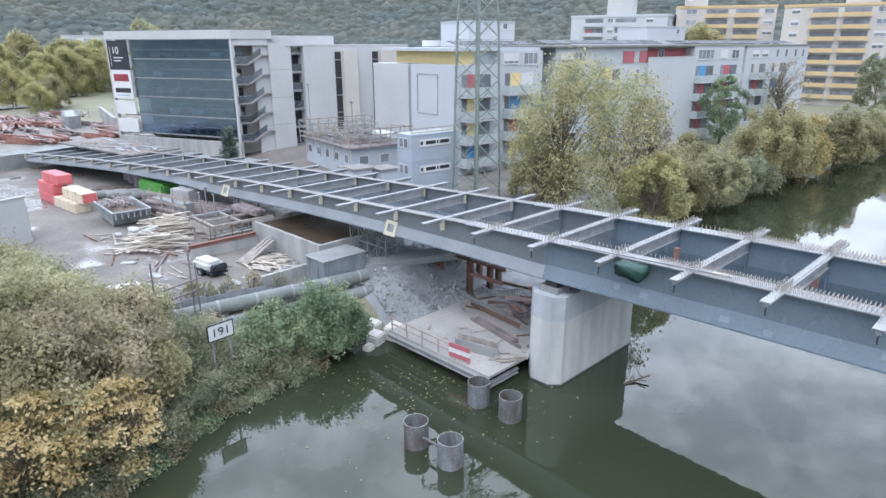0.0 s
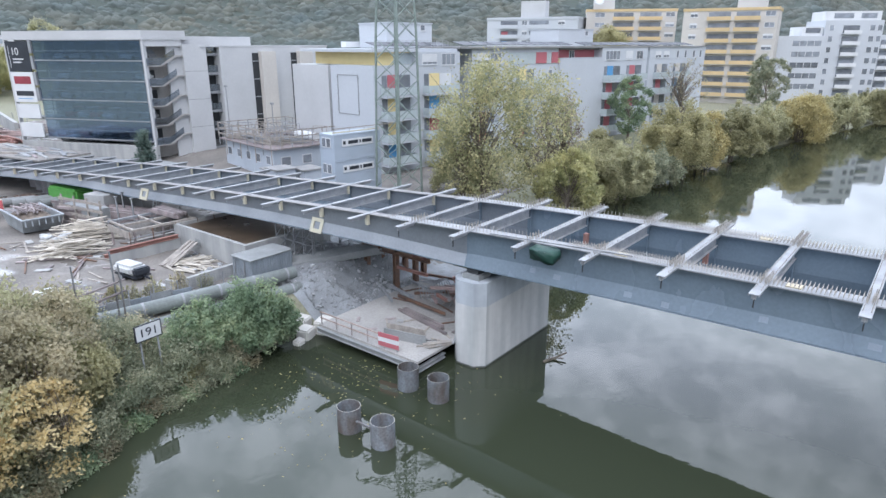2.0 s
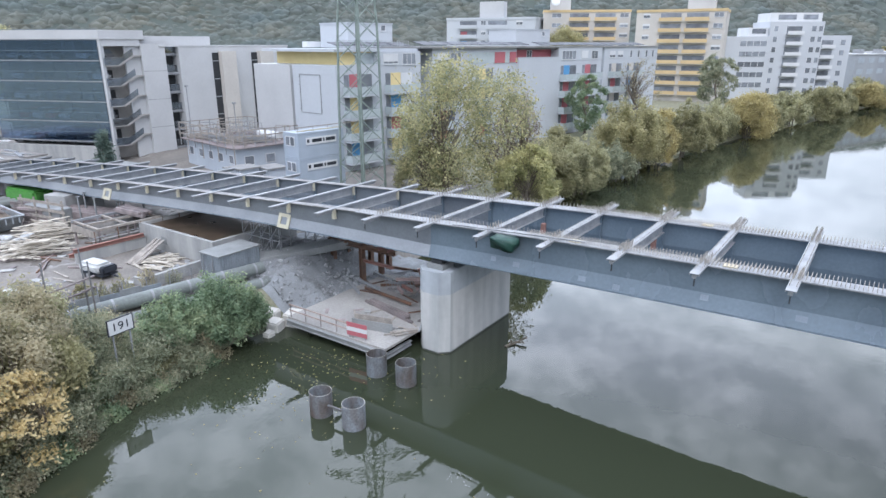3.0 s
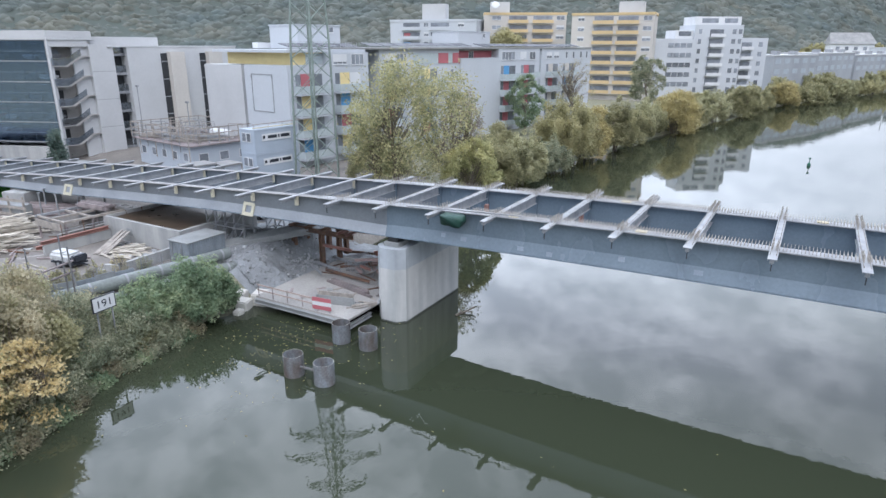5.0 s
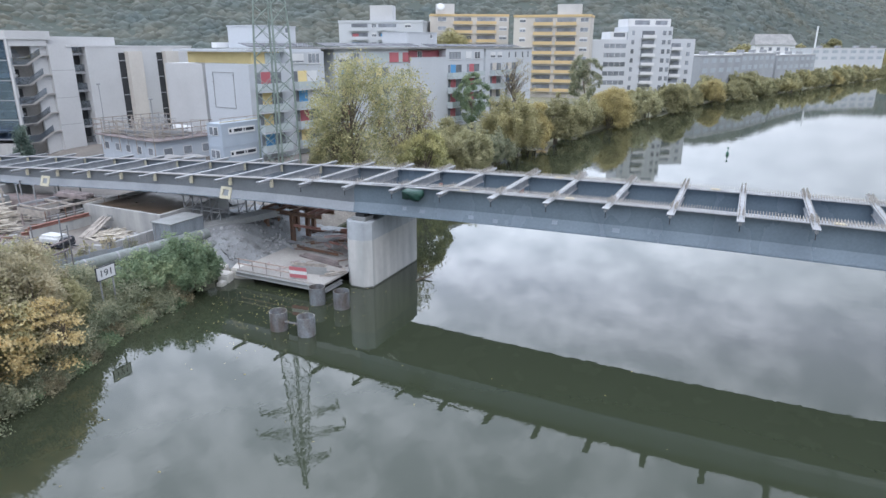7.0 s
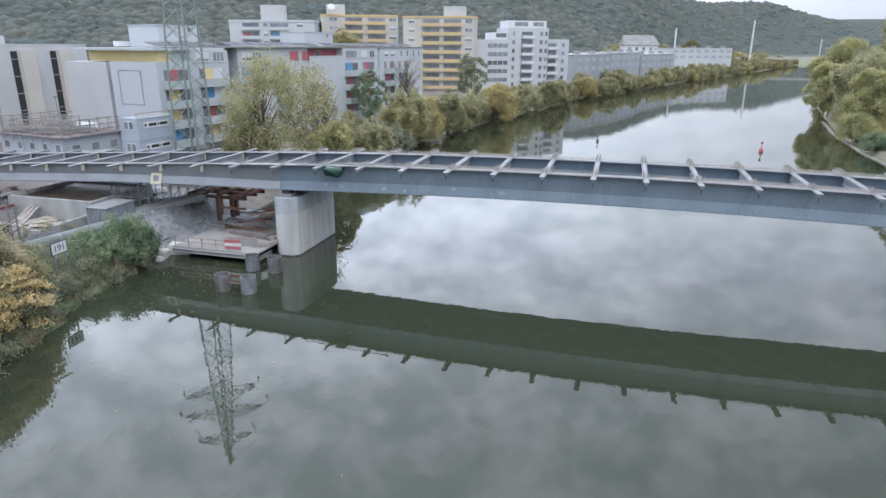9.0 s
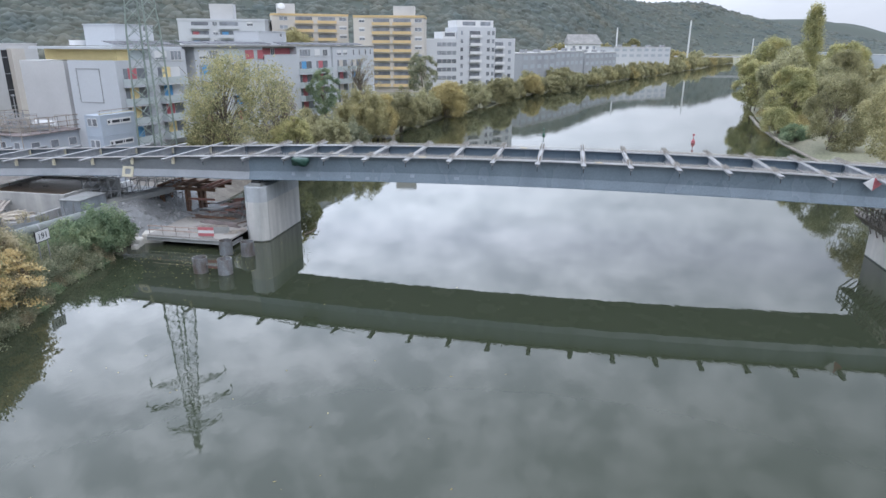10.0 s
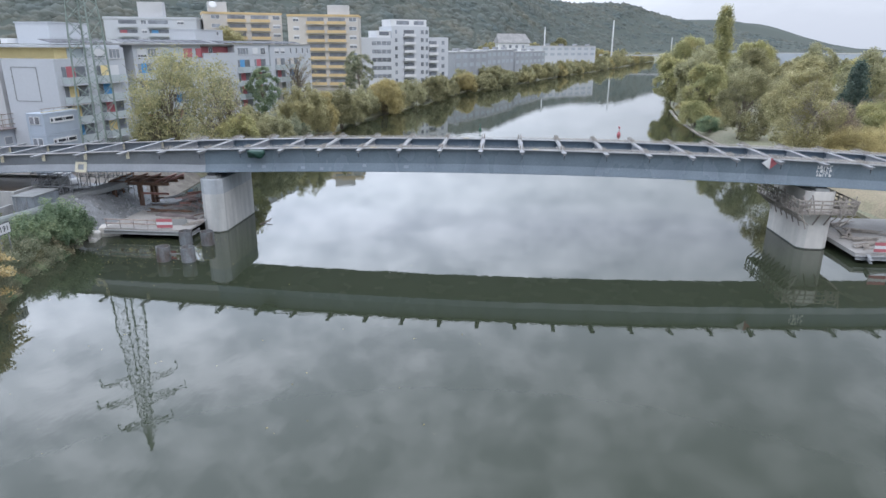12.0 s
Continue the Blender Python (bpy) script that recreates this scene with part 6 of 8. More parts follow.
for side in range(4):
    for k in range(8):
        t = k / 7
        x, y = ((-0.45 + 14.7 * t, -0.55), (14.2, -0.55 + 10.3 * t), (14.2 - 14.7 * t, 9.7), (-0.45, 9.7 - 10.3 * t))[side]
        part("post", boxes((x - 0.05, y - 0.05, (2.2 if k % 2 else 3.4) if side == 0 else 4.34, x + 0.05, y + 0.05, 6.5)), M["timber" if k % 2 else "galv"], off)
    for z in (4.9, 5.6, 6.35):
        a = ((-0.45, -0.62), (14.22, -0.55), (14.2, 9.74), (-0.5, 9.7))[side]
        b = ((14.25, -0.58), (14.27, 9.75), (-0.45, 9.78), (-0.44, -0.55))[side]
        part("rail", boxes((min(a[0], b[0]), min(a[1], b[1]), z, max(a[0], b[0]), max(a[1], b[1]), z + 0.12)), M["timber"], off)


for k, (x, y, w) in enumerate(((-61.6, 44.0, 3.2), (-57.6, 45.6, 2.6), (-58.6, 42.6, 2.4))):
    cb = thing("small_cabin", frame_at(x, y, 2.0, x + 3, y - 0.5), "small pale blue site cabin with a flat grey roof", "site cabin", "small site cabins")
    part("body", boxes((0, 0, 0, w, 2.3, 2.3 + 0.3 * k)), M["render_cool"], cb)
    part("roof", boxes((-0.2, -0.25, 2.3 + 0.3 * k, w + 0.2, 2.5, 2.45 + 0.3 * k)), M["roof"], cb)
    wdw = part("window", boxes((0.5, -0.05, 1.1, 1.5, -0.004, 2.0)), M["white"], cb)
    part("pane", boxes((0.58, -0.065, 1.18, 0.96, -0.051, 1.92), (1.04, -0.065, 1.18, 1.42, -0.051, 1.92)), M["glass"], wdw)


def stack(name, m, n, length, wide, sect, material, label, category, spread=0.15, layers=3, seed=1, group=""):
    """A loose stack of bars or boards lying along x."""
    rnd = random.Random(seed)
    ob = thing(name, m, label, category, group)
    per = max(1, n // layers)
    for k in range(n):
        lay, col = divmod(k, per)
        y = (col + 0.5) / per * wide - wide / 2 + rnd.uniform(-1, 1) * spread * 0.4
        L = length * rnd.uniform(0.75, 1.05)
        bm = boxes((-L / 2, -sect[0] / 2, 0, L / 2, sect[0] / 2, sect[1]))
        part("bar" if sect[0] < 0.12 else "board", bm, M[material], ob, m=pose(rnd.uniform(-1, 1) * spread, y, lay * (sect[1] + 0.012), 0, rnd.uniform(-1, 1) * spread * 2, rnd.uniform(-1, 1) * spread * 40))
    return ob


stack("formwork_stack", frame_at(-72, 51, 6.36, -66, 50), 14, 6, 2.2, (0.2, 0.12), "timber", "stacked formwork boards on the cabin roof", "formwork", 0.3, 3, 2)
stack("formwork_stack", frame_at(-67, 52, 6.36, -62, 53), 14, 4.5, 2.4, (0.25, 0.14), "galv", "pale stacked formwork panels on the cabin roof", "formwork", 0.4, 3, 3)
for k, (x, y, n, L, W, c, yaw) in enumerate(((-73.5, 49.6, 16, 4.0, 2.0, "timber", 10), (-69.6, 49.2, 18, 5.0, 1.8, "galv", -14), (-65.5, 49.0, 16, 3.6, 2.2, "timber", 22), (-70.5, 54.0, 16, 5.0, 2.6, "greybeam", -30), (-64.2, 51.0, 14, 4.0, 1.6, "galv", 40))):
    stack("formwork_stack", pose(x, y, 6.36, 0, 0, yaw), n, L, W, (0.14, 0.12), c, "untidy formwork parts piled on the cabin roof", "formwork", 0.6, 4, 130 + k, "formwork on the cabin roof")
for k in range(30):
    rr = random.Random(700 + k)
    x, y = -74.5 + 0.4 * k + rr.uniform(-0.3, 0.3), 48.9 + rr.uniform(-0.2, 7.0) - 0.06 * k
    fr_ob = thing("guard_frame", pose(x, y, 6.36, rr.uniform(-14, 14), 0, rr.uniform(-60, 60)), "grey steel guard frame standing on the cabin roof", "frame", "guard frames on the cabin roof")
    for a in ((0, -0.03, 0, 0.07, 0.03, 2.0), (1.9, -0.03, 0, 1.97, 0.03, 2.0), (0.07, -0.03, 1.92, 1.9, 0.03, 2.0), (0.07, -0.03, 1.0, 1.9, 0.03, 1.08)):
        part("tube", boxes(a), M["timber" if k % 2 else "galv"], fr_ob)
tank = bmesh.new()
tube(tank, (0, 0, 0.55), (4.4, 0, 0.55), 0.55, 0.55, 16)
solo("pipe_roll", tank, M["white"], "white rolled tarpaulin lying on the cabin roof", "roll", smooth=False, m=frame_at(-67.5, 54.5, 6.36, -62, 54.0))
for x, y, h in ((-64.6, 48.5, 9.4), (-76.5, 50.0, 11.0)):
    bm = bmesh.new()
    tube(bm, (0, 0, 0), (0, 0, h), 0.09, 0.06, 8)
    box(bm, -0.25, -0.12, h, 0.25, 0.12, h + 0.22)
    solo("site_lamp_mast", bm, M["galv"], "slim grey floodlight mast by the cabins", "lamp", "floodlight masts", m=pose(x, y, 2.0))

# ---- river things ----
for x, y in ((-18.45, 17.08), (-16.23, 17.18), (-18.8, 21.95), (-16.7, 22.05)):
    bm = bmesh.new()
    n, ro, ri = 28, 0.6, 0.572
    ring = [[bm.verts.new((r * math.cos(2 * math.pi * k / n), r * math.sin(2 * math.pi * k / n), z)) for k in range(n)] for r, z in ((ro, -1.2), (ro, 1.38), (ri, 1.38), (ri, -1.2))]
    for a, b in zip(ring, ring[1:]):
        for k in range(n):
            bm.faces.new((a[k], a[(k + 1) % n], b[(k + 1) % n], b[k]))
    tube_ob = solo("steel_tube", bm, M["pile"], "hollow weathered steel pipe pile standing in the river", "pile", "steel pipe piles", smooth=False, m=pose(x, y, 0, 0, 0, 90 * x))
    bm = bmesh.new()
    for k in range(n):
        q0, q1 = 2 * math.pi * k / n, 2 * math.pi * (k + 1) / n
        bm.faces.new([bm.verts.new((r * math.cos(q), r * math.sin(q), 1.386)) for r, q in ((ri, q0), (ro, q0), (ro, q1), (ri, q1))])
    part("rim", bm, M["stud"], tube_ob, "bright worn steel rim")
bm = bmesh.new()
bar(bm, (-17.87, 17.0, 0.75), (-16.82, 17.05, 0.75), 0.1)
solo("tie_bar", bm, M["pipe"], "grey steel bar tying two pipe piles together", "bar")

sign = thing("kilometre_sign", frame_at(-29.34, 12.08, 1.32, -29.34 - 0.05, 12.08 + 0.999) @ Matrix.Diagonal((1.13, 1, 1, 1)), "white river kilometre sign with black frame on two posts", "sign")
part("board", boxes((0.0, -0.03, 2.05, 1.36, 0.03, 3.0)), M["ink"], sign)
part("face", boxes((0.06, -0.042, 2.11, 1.30, -0.031, 2.94)), M["white"], sign)
lettering("191", 0.66, M["ink"], pose(0.68, -0.046, 2.30) @ UP, sign)
for x in (0.22, 1.1):
    part("post", boxes((x, 0.035, -1.0, x + 0.07, 0.105, 2.9)), M["galv"], sign)


def buoy(x, y, colour, label, size=0.75):
    ob = thing("buoy", pose(x, y, 0.04) @ Matrix.Diagonal((size, size, size * 1.15, 1)), label, "buoy", "river buoys")
    bm = bmesh.new()
    tube(bm, (0, 0, -0.4), (0, 0, 0.5), 0.55, 0.5, 14)
    tube(bm, (0, 0, 0.5), (0, 0, 0.9), 0.5, 0.15, 14)
    part("float", bm, M[colour], ob)
    bm = bmesh.new()
    tube(bm, (0, 0, 0.9), (0, 0, 1.7), 0.1, 0.08, 8)
    part("staff", bm, M[colour], ob)
    bm = bmesh.new()
    tube(bm, (0, 0, 1.7), (0, 0, 2.15), 0.28, 0.28, 12)
    part("topmark", bm, M[colour], ob)


M["buoygreen"] = mat("green_buoy_paint", (0.03, 0.11, 0.075), rough=0.6)
buoy(36.1, 106.0, "red", "red river buoy with a can topmark")
buoy(6.3, 110.5, "buoygreen", "green river buoy floating upstream of the bridge", 0.55)

bm = bmesh.new()
for a, b, w in (((0, 0, 0.10), (0.75, 0.35, 0.16), 0.11), ((0.75, 0.35, 0.16), (1.5, 0.5, 0.42), 0.08), ((0.7, 0.33, 0.15), (1.2, 0.05, 0.30), 0.05), ((0.3, 0.14, 0.12), (0.5, 0.6, 0.2), 0.05)):
    bar(bm, a, b, w)
solo("drift_branch", bm, M["bark"], "dark forked branch caught in the water by the pier", "branch", m=pose(-14.3, 29.3, 0, 0, 0, 40))

# drifting leaves and foam
rng = np.random.default_rng(21)
lv = []
for k in range(480):
    x, y = rng.normal(-21.5, 3.2), rng.normal(20.0, 3.6)
    if k % 9 == 0:
        x, y = rng.uniform(-26, 10), rng.uniform(-10, 24)
    if x > lerp_table(LEFT_SHORE, y) + 0.4 and not (-28 < x < -18.5 and y > 22.8):
        lv.append((x, y, 0.075))
lv = np.array(lv)
v, f = leaf_quads(rng, lv, 0.075)
v[:, 2] = 0.068 + 0.004 * rng.random(len(v))
solo("drifting_leaves", raw_mesh(v, f, M["leaf_gold"]), None, "yellow leaves drifting on the dark water", "leaves", kind="stuff")
pts = np.stack([rng.normal(0, 0.5, 24), rng.normal(0, 0.2, 24), np.full(24, 0.07)], 1) + (-9.6, 16.8, 0)
v, f = leaf_quads(rng, pts, 0.035)
v[:, 2] = 0.066 + 0.004 * rng.random(len(v))
solo("foam_flecks", raw_mesh(v, f, M["white"]), None, "white foam flecks drifting on the river", "foam", kind="stuff")

# ---- working platform at the near pier ----
M["railtimber"] = mat("pinkish_weathered_rail_board", (0.44, 0.36, 0.32), (0.34, 0.28, 0.25), rough=0.85, scale=2, grain=0.2)
plat = thing("working_platform", pose(-27.6, 23.1, 0), "dusty concrete working platform on steel beams at the pier", "platform")
part("deck", boxes((0, 0, 0.92, 8.5, 10.5, 1.08)), M["concpale"], plat)
for y in (-0.12, 5.2):
    bm = bmesh.new()
    ibeam(bm, 8.6, 0.26, 0.34, 0.03, pose(0, y, 0.575))
    part("edge_beam", bm, M["concdark"], plat)
bm = bmesh.new()
ibeam(bm, 3.4, 0.26, 0.3, 0.03, pose(8.35, -0.7, 0.27, 0, 0, 90))
part("edge_beam", bm, M["galv"], plat)
for k in range(5):
    part("rail_post", boxes((0.2 + 1.4 * k, 0.05, 1.08, 0.25 + 1.4 * k, 0.1, 2.0)), M["greybeam"], plat)
for z in (1.5, 1.9):
    part("guard_rail", boxes((0.1, 0.05, z, 5.9, 0.09, z + 0.1)), M["railtimber"], plat)


DECK_BITS = [mesh_of(boxes((-L / 2, -w / 2, 0, L / 2, w / 2, h)), M[c]) for L, w, h, c in ((1.3, 0.12, 0.06, "timber"), (0.7, 0.2, 0.05, "greybeam"), (2.1, 0.08, 0.08, "rust"), (0.4, 0.3, 0.14, "conc"))]


def warning_board(x, y, z, yaw, label):
    ob = thing("warning_board", pose(x, y, z, 0, 0, yaw), label, "sign", "red and white warning boards")
    for k, c in enumerate(("red", "white", "red")):
        part("stripe", boxes((-0.75, -0.02, 0.16 + 0.29 * k, 0.75, 0.02, 0.445 + 0.29 * k)), M[c], ob)
    for xx in (-0.62, 0.58):
        part("post", boxes((xx, 0.022, 0, xx + 0.05, 0.07, 1.1)), M["galv"], ob)


rnd = random.Random(17)
for k in range(34):
    x, y = rnd.uniform(-27.2, -19.4), rnd.uniform(24.2, 33.0)
    ob = new("board_offcut", DECK_BITS[k % 4])
    ob.matrix_world = pose(x, y, 1.085, 0, 0, rnd.uniform(-90, 90))
    tagged(ob, "dusty board offcut lying on the concrete platform", "offcut", "offcuts on the platform")
warning_board(-21.45, 23.2, 1.08, 7, "red and white striped warning board on the working platform")
warning_board(44.6, 22.75, 1.0, -3, "red and white striped warning board on the right bank platform".replace("right bank ", "bankside "))
tr = thing("formwork_trough", pose(-21.7, 24.9, 1.08, 0, 0, 14), "grey board trough lying on the platform", "formwork")
part("side_board", boxes((-1.5, 0.5, 0, 1.2, 0.55, 0.6)), M["timber"], tr)
part("side_board", boxes((-1.3, -0.3, 0, 1.6, -0.25, 0.62)), M["concdark"], tr)
part("bottom_board", boxes((-1.3, -0.24, 0.0, 1.4, 0.49, 0.06)), M["concdark"], tr)
stack("steel_beams", pose(-22.5, 27.6, 1.09, 0, 0, -14), 4, 5.2, 0.6, (0.16, 0.16), "greybeam", "rusty red beams lying on the platform", "beams", 0.12, 2, 5)
stack("loose_boards", pose(-19.5, 25.4, 1.09, 0, 0, 60), 7, 1.6, 0.5, (0.16, 0.05), "timber", "small heap of loose boards by the pier", "boards", 0.25, 3, 6)
bm = bmesh.new()
bar(bm, (-19.2, 27.9, 2.6), (-18.75, 26.0, 1.2), 0.09)
solo("leaning_bar", bm, M["galv"], "grey steel bar leaning against the pier", "bar")
bm = bmesh.new()
for k in range(16):
    a = 0.28 * k
    p = (-20.8 + 0.22 * k, 25.2 + 0.5 * math.sin(a) + 0.09 * k, 1.1)
    q = (-20.8 + 0.22 * (k + 1), 25.2 + 0.5 * math.sin(a + 0.28) + 0.09 * (k + 1), 1.1)
    bar(bm, p, q, 0.03)
solo("cable", bm, M["ink"], "black cable trailing over the dusty platform", "cable")
for x, y, z, s, w in ((-27.7, 24.1, 0.0, 1.0, 1.9), (-28.4, 22.6, 0.0, 0.8, 0.95), (-28.0, 21.7, -0.1, 0.5, 0.6), (-29.4, 23.2, 0.4, 0.7, 1.0)):
    bm = boxes((-w / 2, -s / 2 - 0.1, 0, w / 2, s / 2 + 0.1, s))
    bmesh.ops.bevel(bm, geom=bm.edges[:], offset=0.09, segments=2, affect="EDGES")
    solo("concrete_block", bm, M["concnew"], "pale rough concrete block at the water's edge", "concrete block", "concrete blocks", m=pose(x, y, z, 4, 3, 20 * s))


M["pinkbeam"] = mat("faded_pink_primer_beam", (0.42, 0.31, 0.29), (0.32, 0.25, 0.24), rough=0.7, scale=1.5, grain=0.2)
rnd = random.Random(52)
for k in range(14):
    bm = bmesh.new()
    ibeam(bm, rnd.uniform(2.0, 3.8), 0.18, 0.18, 0.02)
    solo("loose_beam", bm, M[rnd.choice(("pinkbeam", "pinkbeam", "rust", "redpaint"))], "faded pink and rusty beams thrown together by the pier", "beam", "loose beams by the pier",
         m=pose(-24.6 + rnd.uniform(0, 2.6), 29.6 + rnd.uniform(0, 3.6), 1.1 + 0.11 * k, 0, rnd.uniform(-10, 4), rnd.uniform(-50, 60)))
for k in range(7):
    fr_ob = thing("guard_frame", pose(-25.0 + 0.22 * k, 30.4 + 0.1 * k, 1.1, 0, -8 - 3 * k, 20 + 4 * k), "grey steel guard frame stacked upright by the trestle", "frame", "guard frames")
    for a in ((0, -0.02, 0, 0.05, 0.02, 1.4), (1.15, -0.02, 0, 1.2, 0.02, 1.4), (0.05, -0.02, 1.34, 1.15, 0.02, 1.4), (0.05, -0.02, 0.6, 1.15, 0.02, 0.66)):
        part("tube", boxes(a), M["galv"], fr_ob)


rnd = random.Random(53)
for k in range(11):
    bm = bmesh.new()
    ibeam(bm, rnd.uniform(2.4, 4.2), 0.16, 0.2, 0.02)
    x, y = -27.0 + rnd.uniform(0, 4.6), 35.4 + rnd.uniform(0, 3.4)
    solo("loose_beam", bm, M[rnd.choice(("pinkbeam", "pinkbeam", "redpaint", "galv"))], "faded pink and rusty beams lying on the dirt behind the pier", "beam", "loose beams by the pier",
         m=pose(x, y, ground_z(x, y) + 0.15 + 0.06 * k, 0, rnd.uniform(-6, 2), rnd.uniform(-40, 50)))
for k in range(6):
    fr_ob = thing("guard_frame", pose(-22.6 + 0.35 * k, 30.6 + 0.5 * (k % 3), 1.1, -30 + 12 * k, 0, 15 * k - 40), "pale steel guard frame leaning among the beams", "frame", "guard frames")
    for a in ((0, -0.03, 0, 0.07, 0.03, 1.7), (1.75, -0.03, 0, 1.82, 0.03, 1.7), (0.07, -0.03, 1.62, 1.75, 0.03, 1.7), (0.07, -0.03, 0.8, 1.75, 0.03, 0.87)):
        part("tube", boxes(a), M["galv"], fr_ob)

# ---- rubble under the bridge ----
def stone_mesh(seed, material):
    rng = np.random.default_rng(seed)
    bm = bmesh.new()
    bmesh.ops.create_icosphere(bm, subdivisions=1, radius=0.5)
    for v in bm.verts:
        v.co = Vector(v.co * rng.uniform(0.65, 1.15)) * 1.0
        v.co.z *= 0.7
    return mesh_of(bm, material)


M["rubble"] = mat("grey_broken_rubble", (0.37, 0.38, 0.39), (0.30, 0.305, 0.31), rough=0.95, scale=2, fine=16, grain=0.25, random_ob=0.18)
M["gravel"] = mat("blue_grey_gravel_heap", (0.275, 0.292, 0.307), (0.20, 0.208, 0.215), rough=0.95, scale=0.7, fine=24, grain=0.3, bump=0.6)
STONES = [stone_mesh(k, M["rubble"]) for k in range(6)]
MOUNDS = [(-32.5, 30.0, 3.2, 1.3), (-31.0, 26.6, 2.6, 0.9), (-34.5, 27.6, 3.0, 1.0), (-28.8, 30.6, 2.4, 0.9), (-29.4, 27.2, 2.2, 0.7), (-36.5, 31.0, 3.0, 1.2), (-26.8, 33.4, 2.2, 0.8), (-33.0, 34.5, 3.0, 1.0)]


def mound_z(x, y):
    base = max(ground_z(x, y), 0.3)
    return base + sum(h * math.exp(-((x - cx) ** 2 + (y - cy) ** 2) / (r * r * 0.6)) for cx, cy, r, h in MOUNDS) * 0.58 + 0.25 * noise.noise((x * 0.9, y * 0.9, 0)) + 0.12 * noise.noise((x * 3, y * 3, 5))


mv, mf = [], []
MX, MY = np.arange(-40.5, -23.9, 0.22), np.arange(24.3, 39.5, 0.22)
for y in MY:
    for x in MX:
        edge = min(1, (x + 40.5) / 1.2, (y - 24.3) / 1.0, (-24.0 - x) / 1.2, (39.4 - y) / 1.5)
        mv.append((x, y, max(ground_z(x, y), 0.3) * 1.0 + (mound_z(x, y) - max(ground_z(x, y), 0.3)) * max(0, edge) - 0.08 * (1 - edge) + 0.1))
for j in range(len(MY) - 1):
    for i in range(len(MX) - 1):
        mf.append((j * len(MX) + i, j * len(MX) + i + 1, (j + 1) * len(MX) + i + 1, (j + 1) * len(MX) + i))
rub = thing("rubble_heap", pose(0, 0, 0), "grey heap of broken rubble and gravel under the bridge", "rubble")
part("gravel_bed", raw_mesh(mv, mf, M["gravel"], True), None, rub)
rng = np.random.default_rng(33)
for k in range(170):
    cx, cy, r, h = MOUNDS[int(rng.integers(0, len(MOUNDS)))]
    x, y = float(rng.normal(cx, r * 0.6)), float(rng.normal(cy, r * 0.6))
    x, y = min(max(x, -39.5), -24.8), min(max(y, 25.0), 38.5)
    s = float(rng.uniform(0.12, 0.32) * (1.8 if k % 17 == 0 else 1))
    part("stone", STONES[k % 6], None, rub, m=pose(x, y, mound_z(x, y) + 0.1 + 0.08 * s, *rng.uniform(0, 360, 3)) @ Matrix.Diagonal((s, s, s, 1)))
for k in range(120):
    x, y = float(rng.normal(-28.9, 1.5)), float(rng.normal(31.0, 1.3))
    x, y = min(max(x, -33.0), -24.8), min(max(y, 28.0), 34.5)
    s = float(rng.uniform(0.16, 0.46))
    part("stone", STONES[k % 6], None, rub, m=pose(x, y, mound_z(x, y) + 0.1 + 0.08 * s, *rng.uniform(0, 360, 3)) @ Matrix.Diagonal((s, s, s, 1)))
vv, ff = [], []
for k in range(2600):
    cx, cy, r, h = MOUNDS[int(rng.integers(0, len(MOUNDS)))]
    x, y = float(rng.normal(cx, r * 0.7)), float(rng.normal(cy, r * 0.7))
    x, y = min(max(x, -39.8), -24.5), min(max(y, 24.8), 38.8)
    c, s = np.array([x, y, mound_z(x, y) + 0.12]), rng.uniform(0.05, 0.13)
    t = rng.normal(size=(4, 3))
    t /= np.linalg.norm(t, axis=1, keepdims=True)
    o = len(vv)
    vv += list(c + t * s)
    ff += [(o, o + 1, o + 2), (o, o + 2, o + 3), (o, o + 3, o + 1), (o + 1, o + 3, o + 2)]
tagged(part("gravel_scatter", raw_mesh(vv, ff, M["rubble"]), None, rub), kind="stuff")
slab = boxes((-3.6, -0.7, 0, 3.6, 0.7, 0.55))
bmesh.ops.subdivide_edges(slab, edges=slab.edges[:], cuts=3)
for v in slab.verts:
    v.co += Vector(noise.noise_vector(v.co * 1.3)) * 0.12
solo("broken_slab", slab, M["concdark"], "broken concrete slab lying in the rubble", "concrete slab", m=pose(-32.6, 29.4, mound_z(-32.6, 29.4) - 0.05, 6, -8, 48))

# rusty trestle
tre = thing("steel_trestle", pose(0, 0, 0), "rusty steel trestle of posts and beams under the bridge", "trestle")
for x, y in ((-31.2, 31.45), (-31.5, 33.4), (-30.3, 34.9), (-28.15, 31.45), (-27.9, 33.4), (-28.35, 34.9)):
    bm = bmesh.new()
    ibeam(bm, 2.75, 0.36, 0.36, 0.04, pose(x, y, 0.8, 0, -90, 0))
    part("post", bm, M["rust"], tre)
for y in (31.45, 33.4, 34.9):
    bm = bmesh.new()
    ibeam(bm, 6.9, 0.32, 0.34, 0.04, pose(-31.9, y, 3.55))
    part("beam", bm, M["rust"], tre)
bm = bmesh.new()
ibeam(bm, 3.0, 0.2, 0.2, 0.02, pose(-28.0, 31.2, 2.6))
part("brace", bm, M["redpaint"], tre)
for x in (-31.3, -29.6, -28.0, -26.2, -25.3):
    bm = bmesh.new()
    ibeam(bm, 4.6, 0.2, 0.22, 0.025, pose(x, 30.9, 3.9, 0, 0, 90))
    part("cross_beam", bm, M["redpaint" if x > -27 else "rust"], tre)
rnd = random.Random(8)
